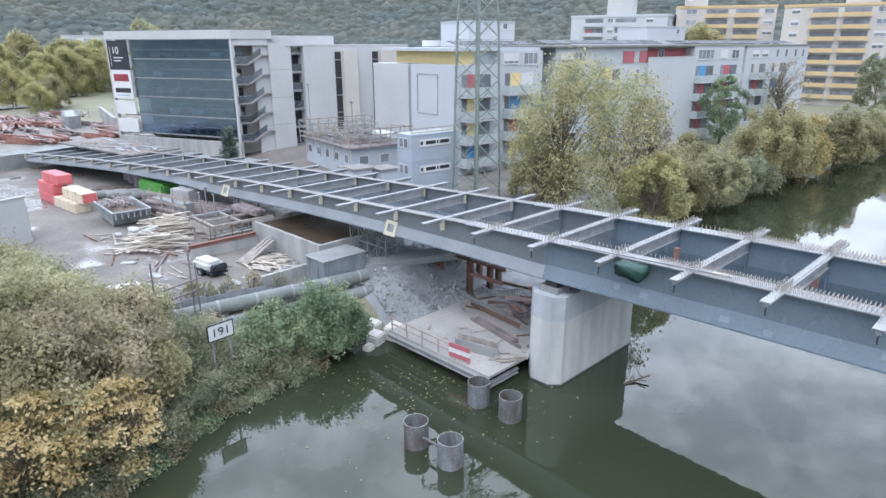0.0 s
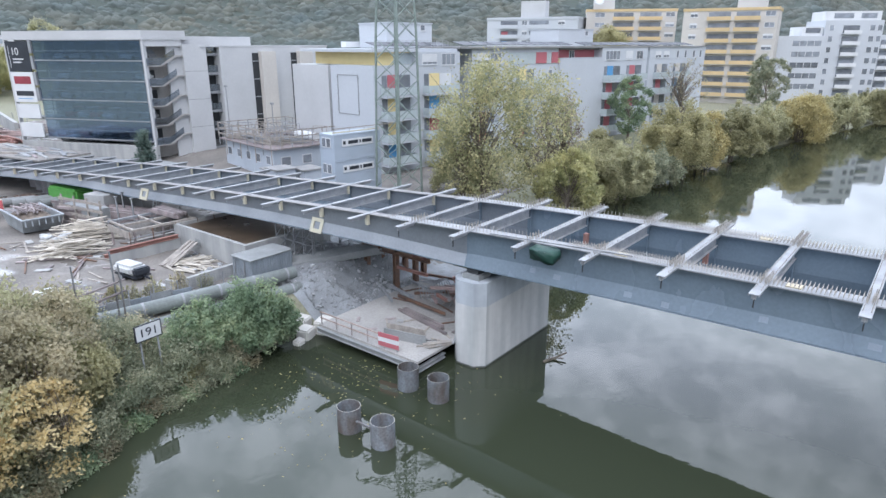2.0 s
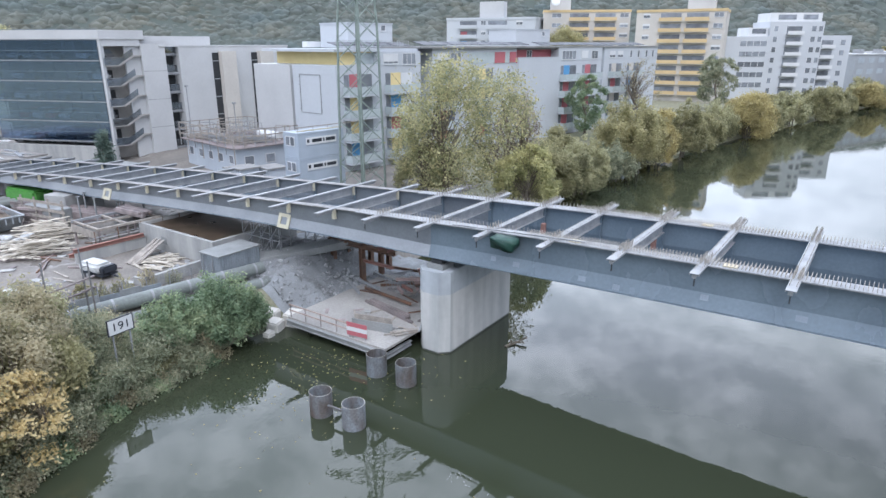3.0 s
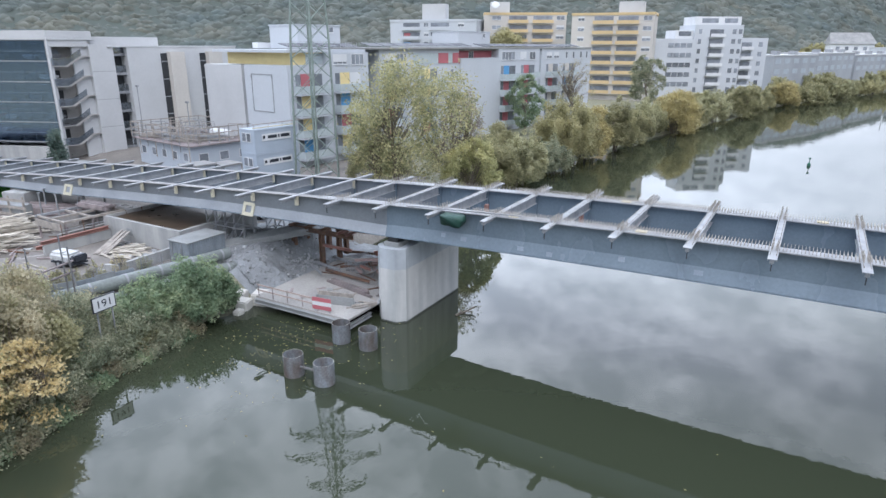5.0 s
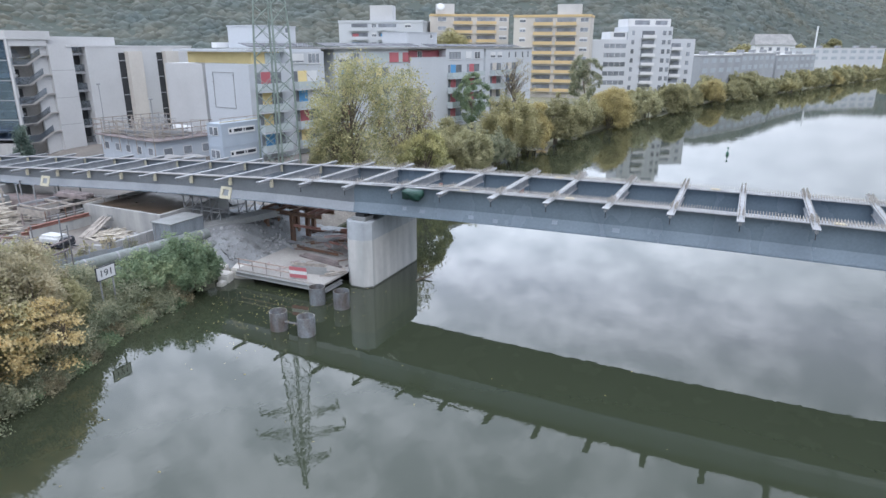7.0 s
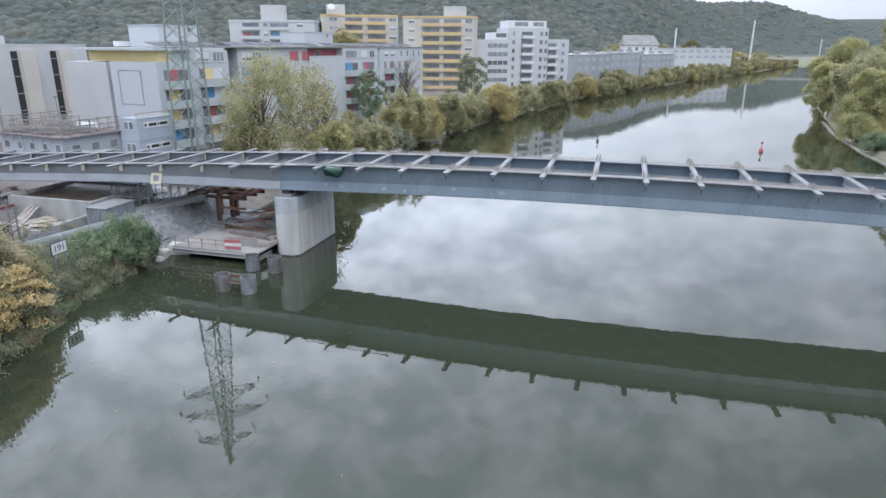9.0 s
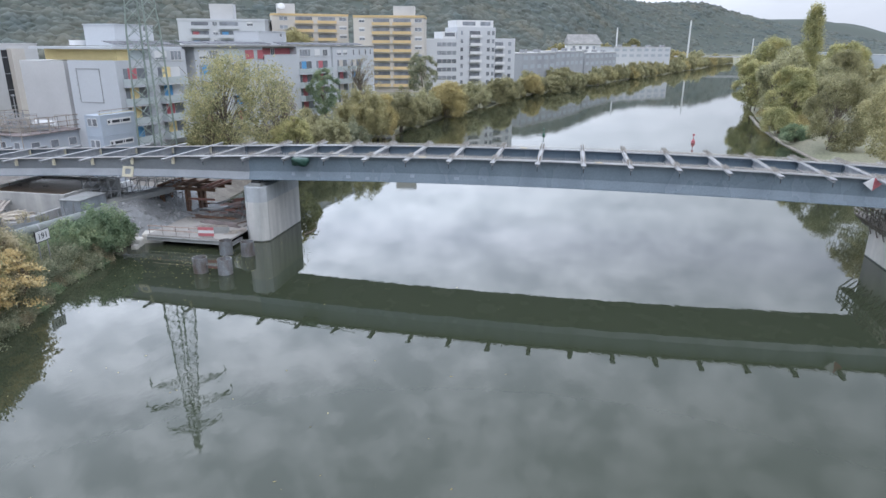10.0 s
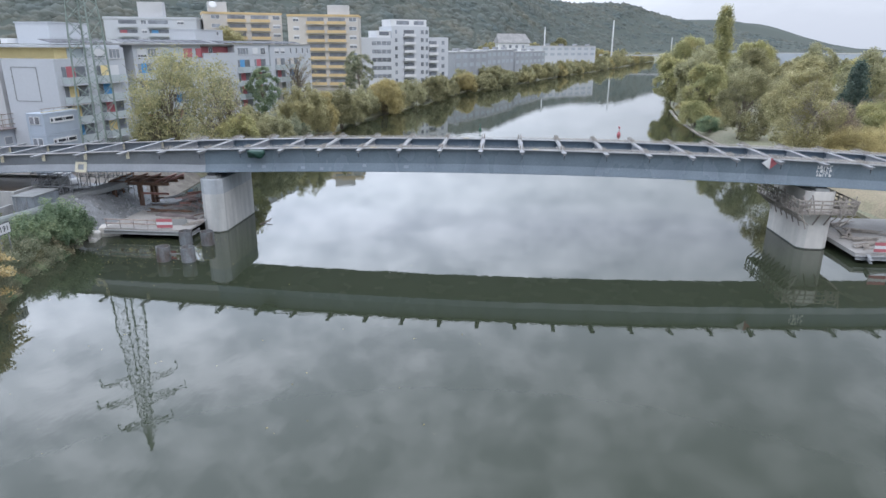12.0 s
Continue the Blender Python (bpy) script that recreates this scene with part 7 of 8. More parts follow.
for k in range(9):
    bm = bmesh.new()
    L = rnd.uniform(2.5, 5)
    ibeam(bm, L, 0.16, 0.18, 0.02)
    solo("scrap_beam", bm, M[rnd.choice(("redpaint", "rust", "rust", "galv"))], "rusty steel beam tossed among the rubble", "beam", "scrap beams", m=pose(-26.2 + rnd.uniform(-2.8, 3.4), 31.5 + rnd.uniform(-2, 2.5), 1.12 + 0.07 * k, 0, rnd.uniform(-5, 2), rnd.uniform(-40, 40)))


def scaffold(name, m, nx, ny, nz, step, high, label, material="galv", deck=True):
    """Tubular scaffold of bays."""
    ob = thing(name, m, label, "scaffold", "scaffolds on the site")
    for i in range(nx + 1):
        for j in range(ny + 1):
            bm = bmesh.new()
            tube(bm, (i * step, j * step, 0), (i * step, j * step, nz * high), 0.045, 0.045, 6)
            part("standard", bm, M[material], ob)
    for k in range(1, nz + 1):
        for j in range(ny + 1):
            bm = bmesh.new()
            bar(bm, (0, j * step, k * high), (nx * step, j * step, k * high), 0.07)
            part("ledger", bm, M[material], ob)
        for i in range(nx + 1):
            bm = bmesh.new()
            bar(bm, (i * step, 0, k * high), (i * step, ny * step, k * high), 0.07)
            part("transom", bm, M[material], ob)
        for i in range(nx):
            bm = bmesh.new()
            bar(bm, (i * step, 0, (k - 1) * high), ((i + 1) * step, 0, k * high), 0.05)
            part("diagonal", bm, M[material], ob)
    if deck:
        part("deck_board", boxes((0, 0, nz * high + 0.04, nx * step, ny * step * 0.6, nz * high + 0.1)), M["timber"], ob)
    return ob


scaffold("shoring_tower", pose(-38.3, 28.2, 1.2), 4, 1, 3, 1.1, 1.35, "grey steel shoring frames under the girder", deck=False)
scaffold("shoring_tower", pose(-36.2, 33.0, 1.2), 5, 1, 3, 1.1, 1.4, "grey steel shoring frames under the girder", deck=False)
tf = thing("open_box_frame", pose(-52.5, 21.7, 2.0, 0, 0, -2), "open formwork box of pale beams on posts beside the basin", "frame")
for x in (0, 2.2, 4.4):
    part("long_beam", boxes((x - 0.09, -0.2, 2.0, x + 0.09, 5.4, 2.2)), M["timber" if x else "galv"], tf)
for y in (0, 2.4, 5.2):
    part("cross_beam", boxes((0.094, y - 0.08, 2.02, 2.106, y + 0.08, 2.18)), M["timber"], tf)
    part("cross_beam", boxes((2.294, y - 0.08, 2.02, 4.306, y + 0.08, 2.18)), M["timber"], tf)
    for x in (0, 4.4):
        part("post", boxes((x - 0.07, y - 0.07, 0, x + 0.07, y + 0.07, 1.998)), M["greybeam"], tf)
part("side_board", boxes((0.0, -0.28, 1.35, 4.4, -0.22, 1.95)), M["timber"], tf, "pale board along the end of the box")
part("side_board", boxes((0.2, 0.1, 1.0, 0.26, 5.0, 1.8)), M["galv"], tf)
part("inner_board", boxes((2.25, 0.1, 1.1, 2.29, 2.3, 1.98)), M["concpale"], tf)
for z in (0.9, 1.5):
    part("guard_rail", boxes((4.52, -0.6, z, 4.57, 7.2, z + 0.07)), M["galv"], tf)
for y in (-0.5, 1.4, 3.4, 5.4, 7.0):
    part("rail_post", boxes((4.575, y, 0, 4.63, y + 0.06, 2.1)), M["rust"], tf)
for k, (x, y, z, n, L, W) in enumerate(((-58.6, 25.6, 2.05, 30, 9.0, 2.6), (-61.4, 23.4, 2.05, 24, 5.0, 1.8), (-66.0, 24.0, 2.05, 20, 4.0, 1.6))):
    stack("formwork_beam_stack", pose(x, y, z, 0, 0, 18), n, L, W, (0.2, 0.28), "greybeam", "tall stack of grey-brown formwork beams under the bridge", "formwork", 0.12, 5, 80 + k, "formwork beam stacks")
rk = thing("stacking_rack", pose(-63.4, 22.2, 2.0, 0, 0, 9), "weathered rack of posts and boards holding formwork", "rack")
for x in (0, 2.0, 4.0, 6.0):
    part("post", boxes((x - 0.07, -0.07, 0, x + 0.07, 0.07, 2.9)), M["timber"], rk)
for z in (1.0, 1.7, 2.4):
    part("board", boxes((-0.4, -0.11, z, 6.4, -0.075, z + 0.26)), M["timber"], rk)
part("panel", boxes((-0.2, 0.2, 0.2, 5.2, 1.4, 1.9)), M["concdark"], rk)
bm = boxes((-1.3, -1.1, 0, 1.3, 1.1, 1.1))
bmesh.ops.bevel(bm, geom=bm.edges[:], offset=0.04, segments=1, affect="EDGES")
solo("concrete_block", bm, M["conc"], "pale grey concrete block on the formwork stacks", "concrete block", m=pose(-62.6, 25.7, 3.4, 0, 0, 18))
for k in range(5):
    bm = bmesh.new()
    tube(bm, (0, 0, 0.5), (3.4, 0, 0.5), 0.45, 0.45, 14)
    solo("dark_drum", bm, M["concdark"], "dark grey steel casing lying under the bridge", "casing", "steel casings", m=pose(-75.5 + 1.3 * k, 20.4 + 0.9 * k, 2.0, 0, 0, 70 + 9 * k))
bm = boxes((-1.6, -1.6, 0, 1.6, 1.6, 3.0))
bmesh.ops.bevel(bm, geom=bm.edges[:], offset=0.05, segments=1, affect="EDGES")
solo("foundation_block", bm, M["conc"], "grey concrete foundation block for a pier", "concrete block", m=pose(-64.0, 27.8, 2.0, 0, 0, 8))
stack("board_fence", pose(-60, 23.8, 2.6, 0, 0, 6), 5, 5.5, 0.5, (0.2, 0.06), "timber", "boards stacked along the scaffold", "boards", 0.1, 5, 12)

# settling basin
bas = thing("settling_basin", pose(-48.0, 24.9, 2.0), "open concrete basin with brown water beneath the bridge", "basin")
for a in ((0, 0, 0, 10.2, 0.3, 2.0), (0, 8.2, 0, 10.2, 8.5, 2.0), (0, 0.3, 0, 0.3, 8.2, 2.0), (9.9, 0.3, 0, 10.2, 8.2, 2.0)):
    part("wall", boxes(a), M["conc"], bas)
M["mud"] = mat("brown_basin_water", (0.085, 0.06, 0.04), (0.06, 0.045, 0.03), rough=0.3, scale=0.6, bump=0.05)
part("water", boxes((0.3, 0.3, 0.1, 9.9, 8.2, 1.72)), M["mud"], bas, "still brown water")
part("patch", boxes((3.2, -0.012, 0.7, 4.0, -0.002, 1.3)), M["concdark"], bas)

# small corrugated container
M["toolblue"] = mat("dull_blue_grey_corrugated_steel", (0.235, 0.265, 0.295), (0.165, 0.185, 0.205), rough=0.65, scale=1.6, grain=0.2, streak=0.3)
con = thing("tool_container", frame_at(-36.5, 22.9, 1.9, -34.4, 22.9), "small grey-blue corrugated tool container beside the pipes", "container")
bm = bmesh.new()
L, W, H = 2.2, 3.6, 2.1
pts = []
n = 22
for k in range(n):
    pts.append((L * k / n, -0.04 if k % 2 else 0.0))
for k in range(34):
    pts.append((L + (0.04 if k % 2 else 0.0), W * k / 34))
pts += [(L, W), (0, W)]
prism(bm, pts, 0, H)
part("body", bm, M["toolblue"], con)
part("roof", boxes((-0.06, -0.1, H, L + 0.1, W + 0.06, H + 0.08)), M["concdark"], con, "weathered grey sheet roof")
for x in (0.35, 1.5):
    part("door_bar", boxes((x, -0.12, 0.1, x + 0.06, -0.06, H - 0.1)), M["galv"], con)

# district heating pipes
for k, (a, b, r) in enumerate((((-37.0, 7.5, 2.5), (-33.0, 25.6, 2.75), 0.46), ((-36.0, 7.5, 1.75), (-31.9, 25.2, 1.95), 0.44))):
    ob = thing("heating_pipe", pose(*a), "thick grey-green insulated pipe along the bank", "pipe", "pipes along the bank")
    d = Vector(b) - Vector(a)
    bm = bmesh.new()
    tube(bm, (0, 0, 0), d, r, r, 20)
    part("casing", bm, M["pipeclad"], ob)
    for t in np.linspace(0.04, 0.96, 8):
        bm = bmesh.new()
        tube(bm, d * t, d * (t + 0.008), r + 0.02, r + 0.02, 20)
        part("clamp_ring", bm, M["galv"], ob)
    for t in (0.15, 0.45, 0.75, 0.95):
        p = d * t
        part("saddle", boxes((p.x - 0.2, p.y - 0.25, -2.4, p.x + 0.2, p.y + 0.25, p.z - r + 0.05)), M["concdark"], ob)

# fence and barrier at the edge of the yard
fen = thing("mesh_fence", pose(0, 0, 0), "grey wire mesh fence panels along the pipes", "fence")
for k in range(8):
    a, b = Vector((-37.9 + 0.42 * k, 12.6 + 1.45 * k, 2.0)), Vector((-37.9 + 0.42 * (k + 1), 12.6 + 1.45 * (k + 1), 2.0))
    bm = bmesh.new()
    bar(bm, a, a + Vector((0, 0, 1.5)), 0.06)
    part("post", bm, M["galv"], fen)
    bm = bmesh.new()
    for j in range(9):
        bar(bm, a + Vector((0, 0, 0.1 + 0.17 * j)), b + Vector((0, 0, 0.1 + 0.17 * j)), 0.014)
    for j in range(8):
        p = a.lerp(b, j / 8)
        bar(bm, p + Vector((0, 0, 0.1)), p + Vector((0, 0, 1.46)), 0.014)
    tagged(part("mesh_panel", bm, M["galv"], fen), kind="stuff")
brr = thing("pole_barrier", pose(0, 0, 0), "rusty pole frame with cross bars rising from the bank shrubs", "barrier")
for x, y, h in ((-34.1, 11.35, 4.9), (-34.8, 13.8, 5.0), (-34.2, 13.9, 4.3)):
    bm = bmesh.new()
    tube(bm, (x, y, 1.5), (x, y, 2.0 + h), 0.06, 0.05, 8)
    part("pole", bm, M["pipe"], brr)
for z in (4.5, 5.2):
    bm = bmesh.new()
    bar(bm, (-33.9, 9.0, z - 0.35), (-34.5, 14.3, z), 0.1)
    part("cross_bar", bm, M["greybeam"], brr)
for k in range(3):
    bm = bmesh.new()
    bar(bm, (-34.8, 13.8, 4.2 + 0.8 * k), (-34.2, 13.9, 4.6 + 0.7 * k), 0.05)
    part("lacing", bm, M["pipe"], brr)

# covered pallet with blue edge, compressor trailer
M["tarpblue"] = mat("blue_plastic", (0.06, 0.20, 0.42), rough=0.4)
pal = thing("covered_pallet", frame_at(-44.2, 11.7, 2.0, -40.4, 11.5), "flat stack under a white sheet with blue sides", "covered stack")
part("stack", boxes((0, 0, 0, 3.2, 1.8, 0.5)), M["tarpblue"], pal)
bm = boxes((-0.1, -0.1, 0.5, 3.3, 1.9, 0.58))
bmesh.ops.subdivide_edges(bm, edges=bm.edges[:], cuts=4)
for v in bm.verts:
    v.co.z += 0.09 * noise.noise(v.co * 1.7)
part("sheet", bm, M["white"], pal)

M["bag"] = mat("grubby_white_plastic", (0.55, 0.56, 0.56), (0.40, 0.41, 0.41), rough=0.5, scale=2.5, grain=0.2)
cmp_ob = thing("compressor_trailer", frame_at(-44.4, 17.8, 2.0, -41.9, 18.1), "white hooded compressor trailer with black front on two wheels", "trailer")
bm = boxes((0, 0, 0.42, 2.3, 1.4, 1.18))
bmesh.ops.bevel(bm, geom=bm.edges[:], offset=0.22, segments=3, affect="EDGES")
part("hood", bm, M["bag"], cmp_ob)
part("chassis", boxes((0.1, 0.1, 0.3, 2.6, 1.4, 0.45)), M["ink"], cmp_ob)
bm = boxes((2.2, 0.15, 0.5, 2.75, 1.35, 1.05))
bmesh.ops.bevel(bm, geom=bm.edges[:], offset=0.1, segments=2, affect="EDGES")
part("engine_front", bm, M["ink"], cmp_ob)
bm = bmesh.new()
bar(bm, (2.6, 0.75, 0.4), (3.6, 0.75, 0.35), 0.09)
part("drawbar", bm, M["ink"], cmp_ob)
for y in (-0.12, 1.42):
    bm = bmesh.new()
    tube(bm, (1.2, y, 0.33), (1.2, y + 0.2, 0.33), 0.33, 0.33, 16)
    w = part("wheel", bm, M["ink"], cmp_ob)
    bm = bmesh.new()
    tube(bm, (1.2, y - 0.01, 0.33), (1.2, y + 0.21, 0.33), 0.17, 0.17, 12)
    part("rim", bm, M["galv"], w)

# timber heaps, bags, beams in the yard
def heap(name, x, y, z, n, L, rx, ry, high, yaw, spread, material, label, category, group, seed):
    """A heap of boards thrown together, most of them lying one way."""
    rnd = random.Random(seed)
    ob = thing(name, pose(x, y, z, 0, 0, yaw), label, category, group)
    for k in range(n):
        u, v = rnd.gauss(0, 0.42), rnd.gauss(0, 0.42)
        up = high * math.exp(-2.2 * (u * u + v * v)) * rnd.uniform(0.15, 1.0)
        w = rnd.choice((0.1, 0.14, 0.2))
        ln = L * rnd.uniform(0.45, 1.1)
        part("board", boxes((-ln / 2, -w / 2, 0, ln / 2, w / 2, rnd.choice((0.04, 0.06)))), M[material], ob,
             m=pose(u * rx, v * ry, up + 0.02, rnd.uniform(-12, 12), rnd.uniform(-7, 7), rnd.gauss(0, spread)))
    return ob


M["creamtimber"] = mat("sun_bleached_cream_timber", (0.56, 0.52, 0.45), (0.42, 0.38, 0.32), rough=0.85, scale=2.2, fine=22, grain=0.2, random_ob=0.22)
for k, (x, y, n, L, rx, ry, high, yaw, spread) in enumerate(((-52.4, 18.4, 84, 3.0, 2.2, 1.9, 1.35, 72, 22), (-56.0, 21.0, 56, 4.2, 2.2, 2.2, 1.7, 60, 16), (-55.2, 18.6, 34, 2.4, 1.6, 1.6, 0.9, 20, 34),
                                                    (-59.2, 22.6, 22, 4.0, 2.2, 1.0, 0.8, 12, 12), (-42.6, 23.4, 26, 2.6, 1.2, 1.0, 0.5, 62, 22), (-41.2, 22.3, 16, 2.2, 1.3, 1.0, 0.35, 10, 30))):
    heap("timber_heap", x, y, 2.06, n, L, rx, ry, high, yaw, spread, "creamtimber", "untidy heap of pale weathered timber boards", "timber", "timber heaps", 21 + k)
ln_ob = thing("leaning_planks", pose(-44.0, 21.2, 2.08), "long pale planks leaning on the basin wall", "planks")
for k in range(9):
    bm = bmesh.new()
    bar(bm, (0.14 * k, 0.1 * (k % 3), 0.06 * (k % 2)), (-1.1 + 0.16 * k, 3.3, 1.0 + 0.08 * (k % 3)), 0.16, 0.07)
    part("plank", bm, M["timber"], ln_ob)
for k, (x, y, z, yaw) in enumerate(((-42.9, 22.6, 2.06, 24), (-42.2, 23.6, 2.06, 30), (-42.4, 22.9, 2.2, 12))):
    pl = thing("pallet", pose(x, y, z + 0.0, 0, 0, yaw), "weathered wooden pallet lying in the yard", "pallet", "pallets")
    for j in range(6):
        part("slat", boxes((-0.6, -0.4 + 0.145 * j, 0.1, 0.6, -0.3 + 0.145 * j, 0.125)), M["creamtimber"], pl)
    for j in (-0.55, 0, 0.47):
        part("bearer", boxes((j, -0.4, 0, j + 0.09, 0.42, 0.098)), M["timber"], pl)
rnd = random.Random(31)
for k in range(7):
    bm = bmesh.new()
    bmesh.ops.create_icosphere(bm, subdivisions=2, radius=0.45)
    for v in bm.verts:
        v.co *= 1 + 0.5 * noise.noise(v.co * 3 + Vector((k, 0, 0)))
        v.co.z = max(v.co.z * 0.55, -0.2)
    solo("white_bag", bm, M["bag"], "crumpled white plastic bag among the timber", "bag", "white bags", smooth=True, m=pose(-57.4 + rnd.uniform(-1.5, 1.6), 19.6 + rnd.uniform(-1.2, 1.2), 2.3))
for k, (x, y, z, L, yaw, c) in enumerate(((-47.2, 18.9, 2.96, 5.8, 89, "redpaint"), (-49.2, 19.4, 2.06, 6.2, 87, "redpaint"), (-48.3, 21.0, 2.9, 4.2, 90, "concpale"), (-50.0, 20.2, 2.06, 4.6, 84, "rust"))):
    bm = bmesh.new()
    ibeam(bm, L, 0.3, 0.3, 0.03)
    solo("steel_beam", bm, M[c], ("pale dusty" if c == "concpale" else "red-brown") + " steel beam lying in the yard by the basin", "beam", "steel beams in the yard", m=pose(x, y, z, 0, 0, yaw))
for y in (21.3, 24.6):
    solo("timber_block", boxes((-0.2, -0.2, 0, 0.2, 0.2, 0.84)), M["redpaint"], "red-brown block under a steel beam", "block", "beam supports", m=pose(-48.3, y, 2.05))
lad = thing("ladder", pose(-54.6, 26.2, 2.0, -12, 0, 10), "grey aluminium ladder leaning under the bridge", "ladder")
for x in (0, 0.42):
    part("stile", boxes((x, 0, 0, x + 0.05, 0.06, 3.9)), M["galv"], lad)
for k in range(12):
    part("rung", boxes((0.05, 0.015, 0.25 + 0.3 * k, 0.42, 0.045, 0.28 + 0.3 * k)), M["galv"], lad)
for x, y in ((-57.4, 24.6), (-55.6, 25.2), (-58.9, 25.9), (-53.4, 28.6), (-56.9, 28.6)):
    bm = bmesh.new()
    tube(bm, (0, 0, 0), (0, 0, 3.0), 0.08, 0.08, 8)
    box(bm, -0.15, -0.15, 3.0, 0.15, 0.15, 3.04)
    box(bm, -0.15, -0.15, 0, 0.15, 0.15, 0.03)
    solo("steel_prop", bm, M["galv"], "grey steel prop standing under the bridge", "prop", "steel props", m=pose(x, y, 2.02))
stack("formwork_beam_stack", pose(-50.4, 25.9, 4.22, 0, 0, 2), 10, 4.4, 1.2, (0.2, 0.22), "greybeam", "red-brown formwork beams laid on the open box", "formwork", 0.06, 2, 97, "formwork beam stacks")

# rubble lumps against the low wall
rnd = random.Random(64)
for k in range(46):
    x, y = rnd.uniform(-44.5, -38.8), rnd.uniform(22.0, 24.6)
    ob = new("rubble_lump", STONES[k % 6])
    q = rnd.uniform(0.2, 0.6)
    ob.matrix_world = pose(x, y, 2.08, 0, 0, rnd.uniform(0, 360)) @ Matrix.Diagonal((q * 1.3, q, q, 1))
    tagged(ob, "pale broken concrete lump by the basin", "rubble", "rubble by the basin")

# odd planks, pipes and offcuts strewn over the yard
rnd = random.Random(58)
plank_me = [mesh_of(boxes((-L / 2, -w / 2, 0, L / 2, w / 2, h)), M[c]) for L, w, h, c in ((2.4, 0.16, 0.05, "timber"), (3.6, 0.14, 0.08, "timber"), (1.4, 0.3, 0.05, "greybeam"), (3.0, 0.1, 0.1, "rust"), (1.2, 0.5, 0.07, "conc"), (4.2, 0.14, 0.12, "greybeam"))] + [STONES[2]]
NAMES = ("plank", "plank", "plank", "steel_bar", "broken_slab", "steel_bar", "rubble_lump")
LABELS = ("loose weathered plank lying in the dusty yard", "rusty steel bar lying in the dusty yard", "broken concrete piece lying in the dusty yard")
for k in range(80):
    x, y = rnd.uniform(-60, -38.5), rnd.uniform(14.5, 24.4)
    if x > -47.5 and y > 21.8 or (-45 < x < -40.5 and 17 < y < 22.5):
        continue
    i = rnd.randrange(7)
    word = 0 if i < 3 else 1 if i in (3, 5) else 2
    ob = new(NAMES[i], plank_me[i])
    ob.matrix_world = pose(x, y, ground_z(x, y) + 0.06, 0, rnd.uniform(-3, 3), rnd.uniform(-60, 60)) @ Matrix.Diagonal((*([0.35 if i == 6 else 1] * 3), 1))
    tagged(ob, LABELS[word], ("plank", "steel bar", "rubble")[word], "offcuts in the yard")
for x0, y0, x1, y1, h in ((-47.2, 19.0, -47.2, 24.86, 0.94), (-37.7, 19.9, -37.8, 24.2, 0.9), (-37.7, 19.7, -39.4, 19.3, 0.6)):
    L = math.hypot(x1 - x0, y1 - y0)
    solo("low_concrete_wall", boxes((0, -0.14, -0.2, L, 0.14, h)), M["conc"], "low grey concrete wall in the yard", "wall", "low concrete walls", m=frame_at(x0, y0, 2.0, x1, y1))
hrd = thing("hoarding", frame_at(-36.75, 12.6, 1.9, -35.25, 18.9), "dark grey sheet hoarding between the yard and the pipes", "fence")
for k in range(5):
    part("sheet", boxes((1.3 * k, 0, 0, 1.3 * k + 1.22, 0.05, 1.25 + 0.12 * (k % 2))), M["skipgrey"] if k % 2 else M["toolblue"], hrd)
    part("post", boxes((1.3 * k - 0.07, -0.01, 0, 1.3 * k - 0.005, 0.07, 1.55)), M["galv"], hrd)
for k, (x, y, h, leaf) in enumerate(((-37.9, 17.6, 1.9, "leaf_olive"), (-37.0, 18.9, 2.2, "leaf_brown"), (-38.4, 16.2, 1.6, "leaf_olive"), (-36.6, 20.6, 1.7, "leaf_bank"), (-39.4, 15.6, 1.4, "leaf_olive"))):
    make_tree("weed_shrub", x, y, 2.0, h, 0.75, leaf, "shoots", 500 + k, 2200, 90, 0.05, 4, "tall thin weeds growing along the fence", "shrub", "weeds along the fence", 20)

# wrapped bundles: three red, two cream with a red end
def bundle(x, y, z, L, colour, end, yaw):
    ob = thing("wrapped_bundle", pose(x, y, z, 0, 0, yaw), "long " + ("red" if colour == "redwrap" else "cream") + " wrapped building bundle stacked in the yard", "bundle", "wrapped bundles")
    bm = boxes((0, 0, 0, L, 1.5, 1.05))
    bmesh.ops.bevel(bm, geom=bm.edges[:], offset=0.06, segments=2, affect="EDGES")
    part("wrap", bm, M[colour], ob)
    part("end_sheet", boxes((L, 0.08, 0.08, L + 0.02, 1.42, 0.97)), M[end], ob)
    for x0 in (L * 0.3, L * 0.7):
        part("strap", boxes((x0, -0.012, -0.005, x0 + 0.05, 1.512, 1.062)), M["concdark"], ob)


M["redwrap"] = mat("faded_red_wrap", (0.60, 0.15, 0.16), (0.52, 0.13, 0.14), rough=0.5, scale=0.8, grain=0.08)
M["creamwrap"] = mat("cream_wrap", (0.62, 0.54, 0.42), (0.55, 0.47, 0.36), rough=0.55, scale=0.8, grain=0.08)
bundle(-80.0, 16.2, 2.02, 4.6, "redwrap", "redwrap", 4)
bundle(-80.3, 16.3, 3.09, 4.6, "redwrap", "redwrap", 4)
bundle(-79.2, 16.6, 4.16, 4.4, "redwrap", "redwrap", 6)
bundle(-75.2, 16.4, 2.02, 5.6, "creamwrap", "creamwrap", 5)
bundle(-74.2, 17.1, 3.09, 5.4, "creamwrap", "redwrap", 4)

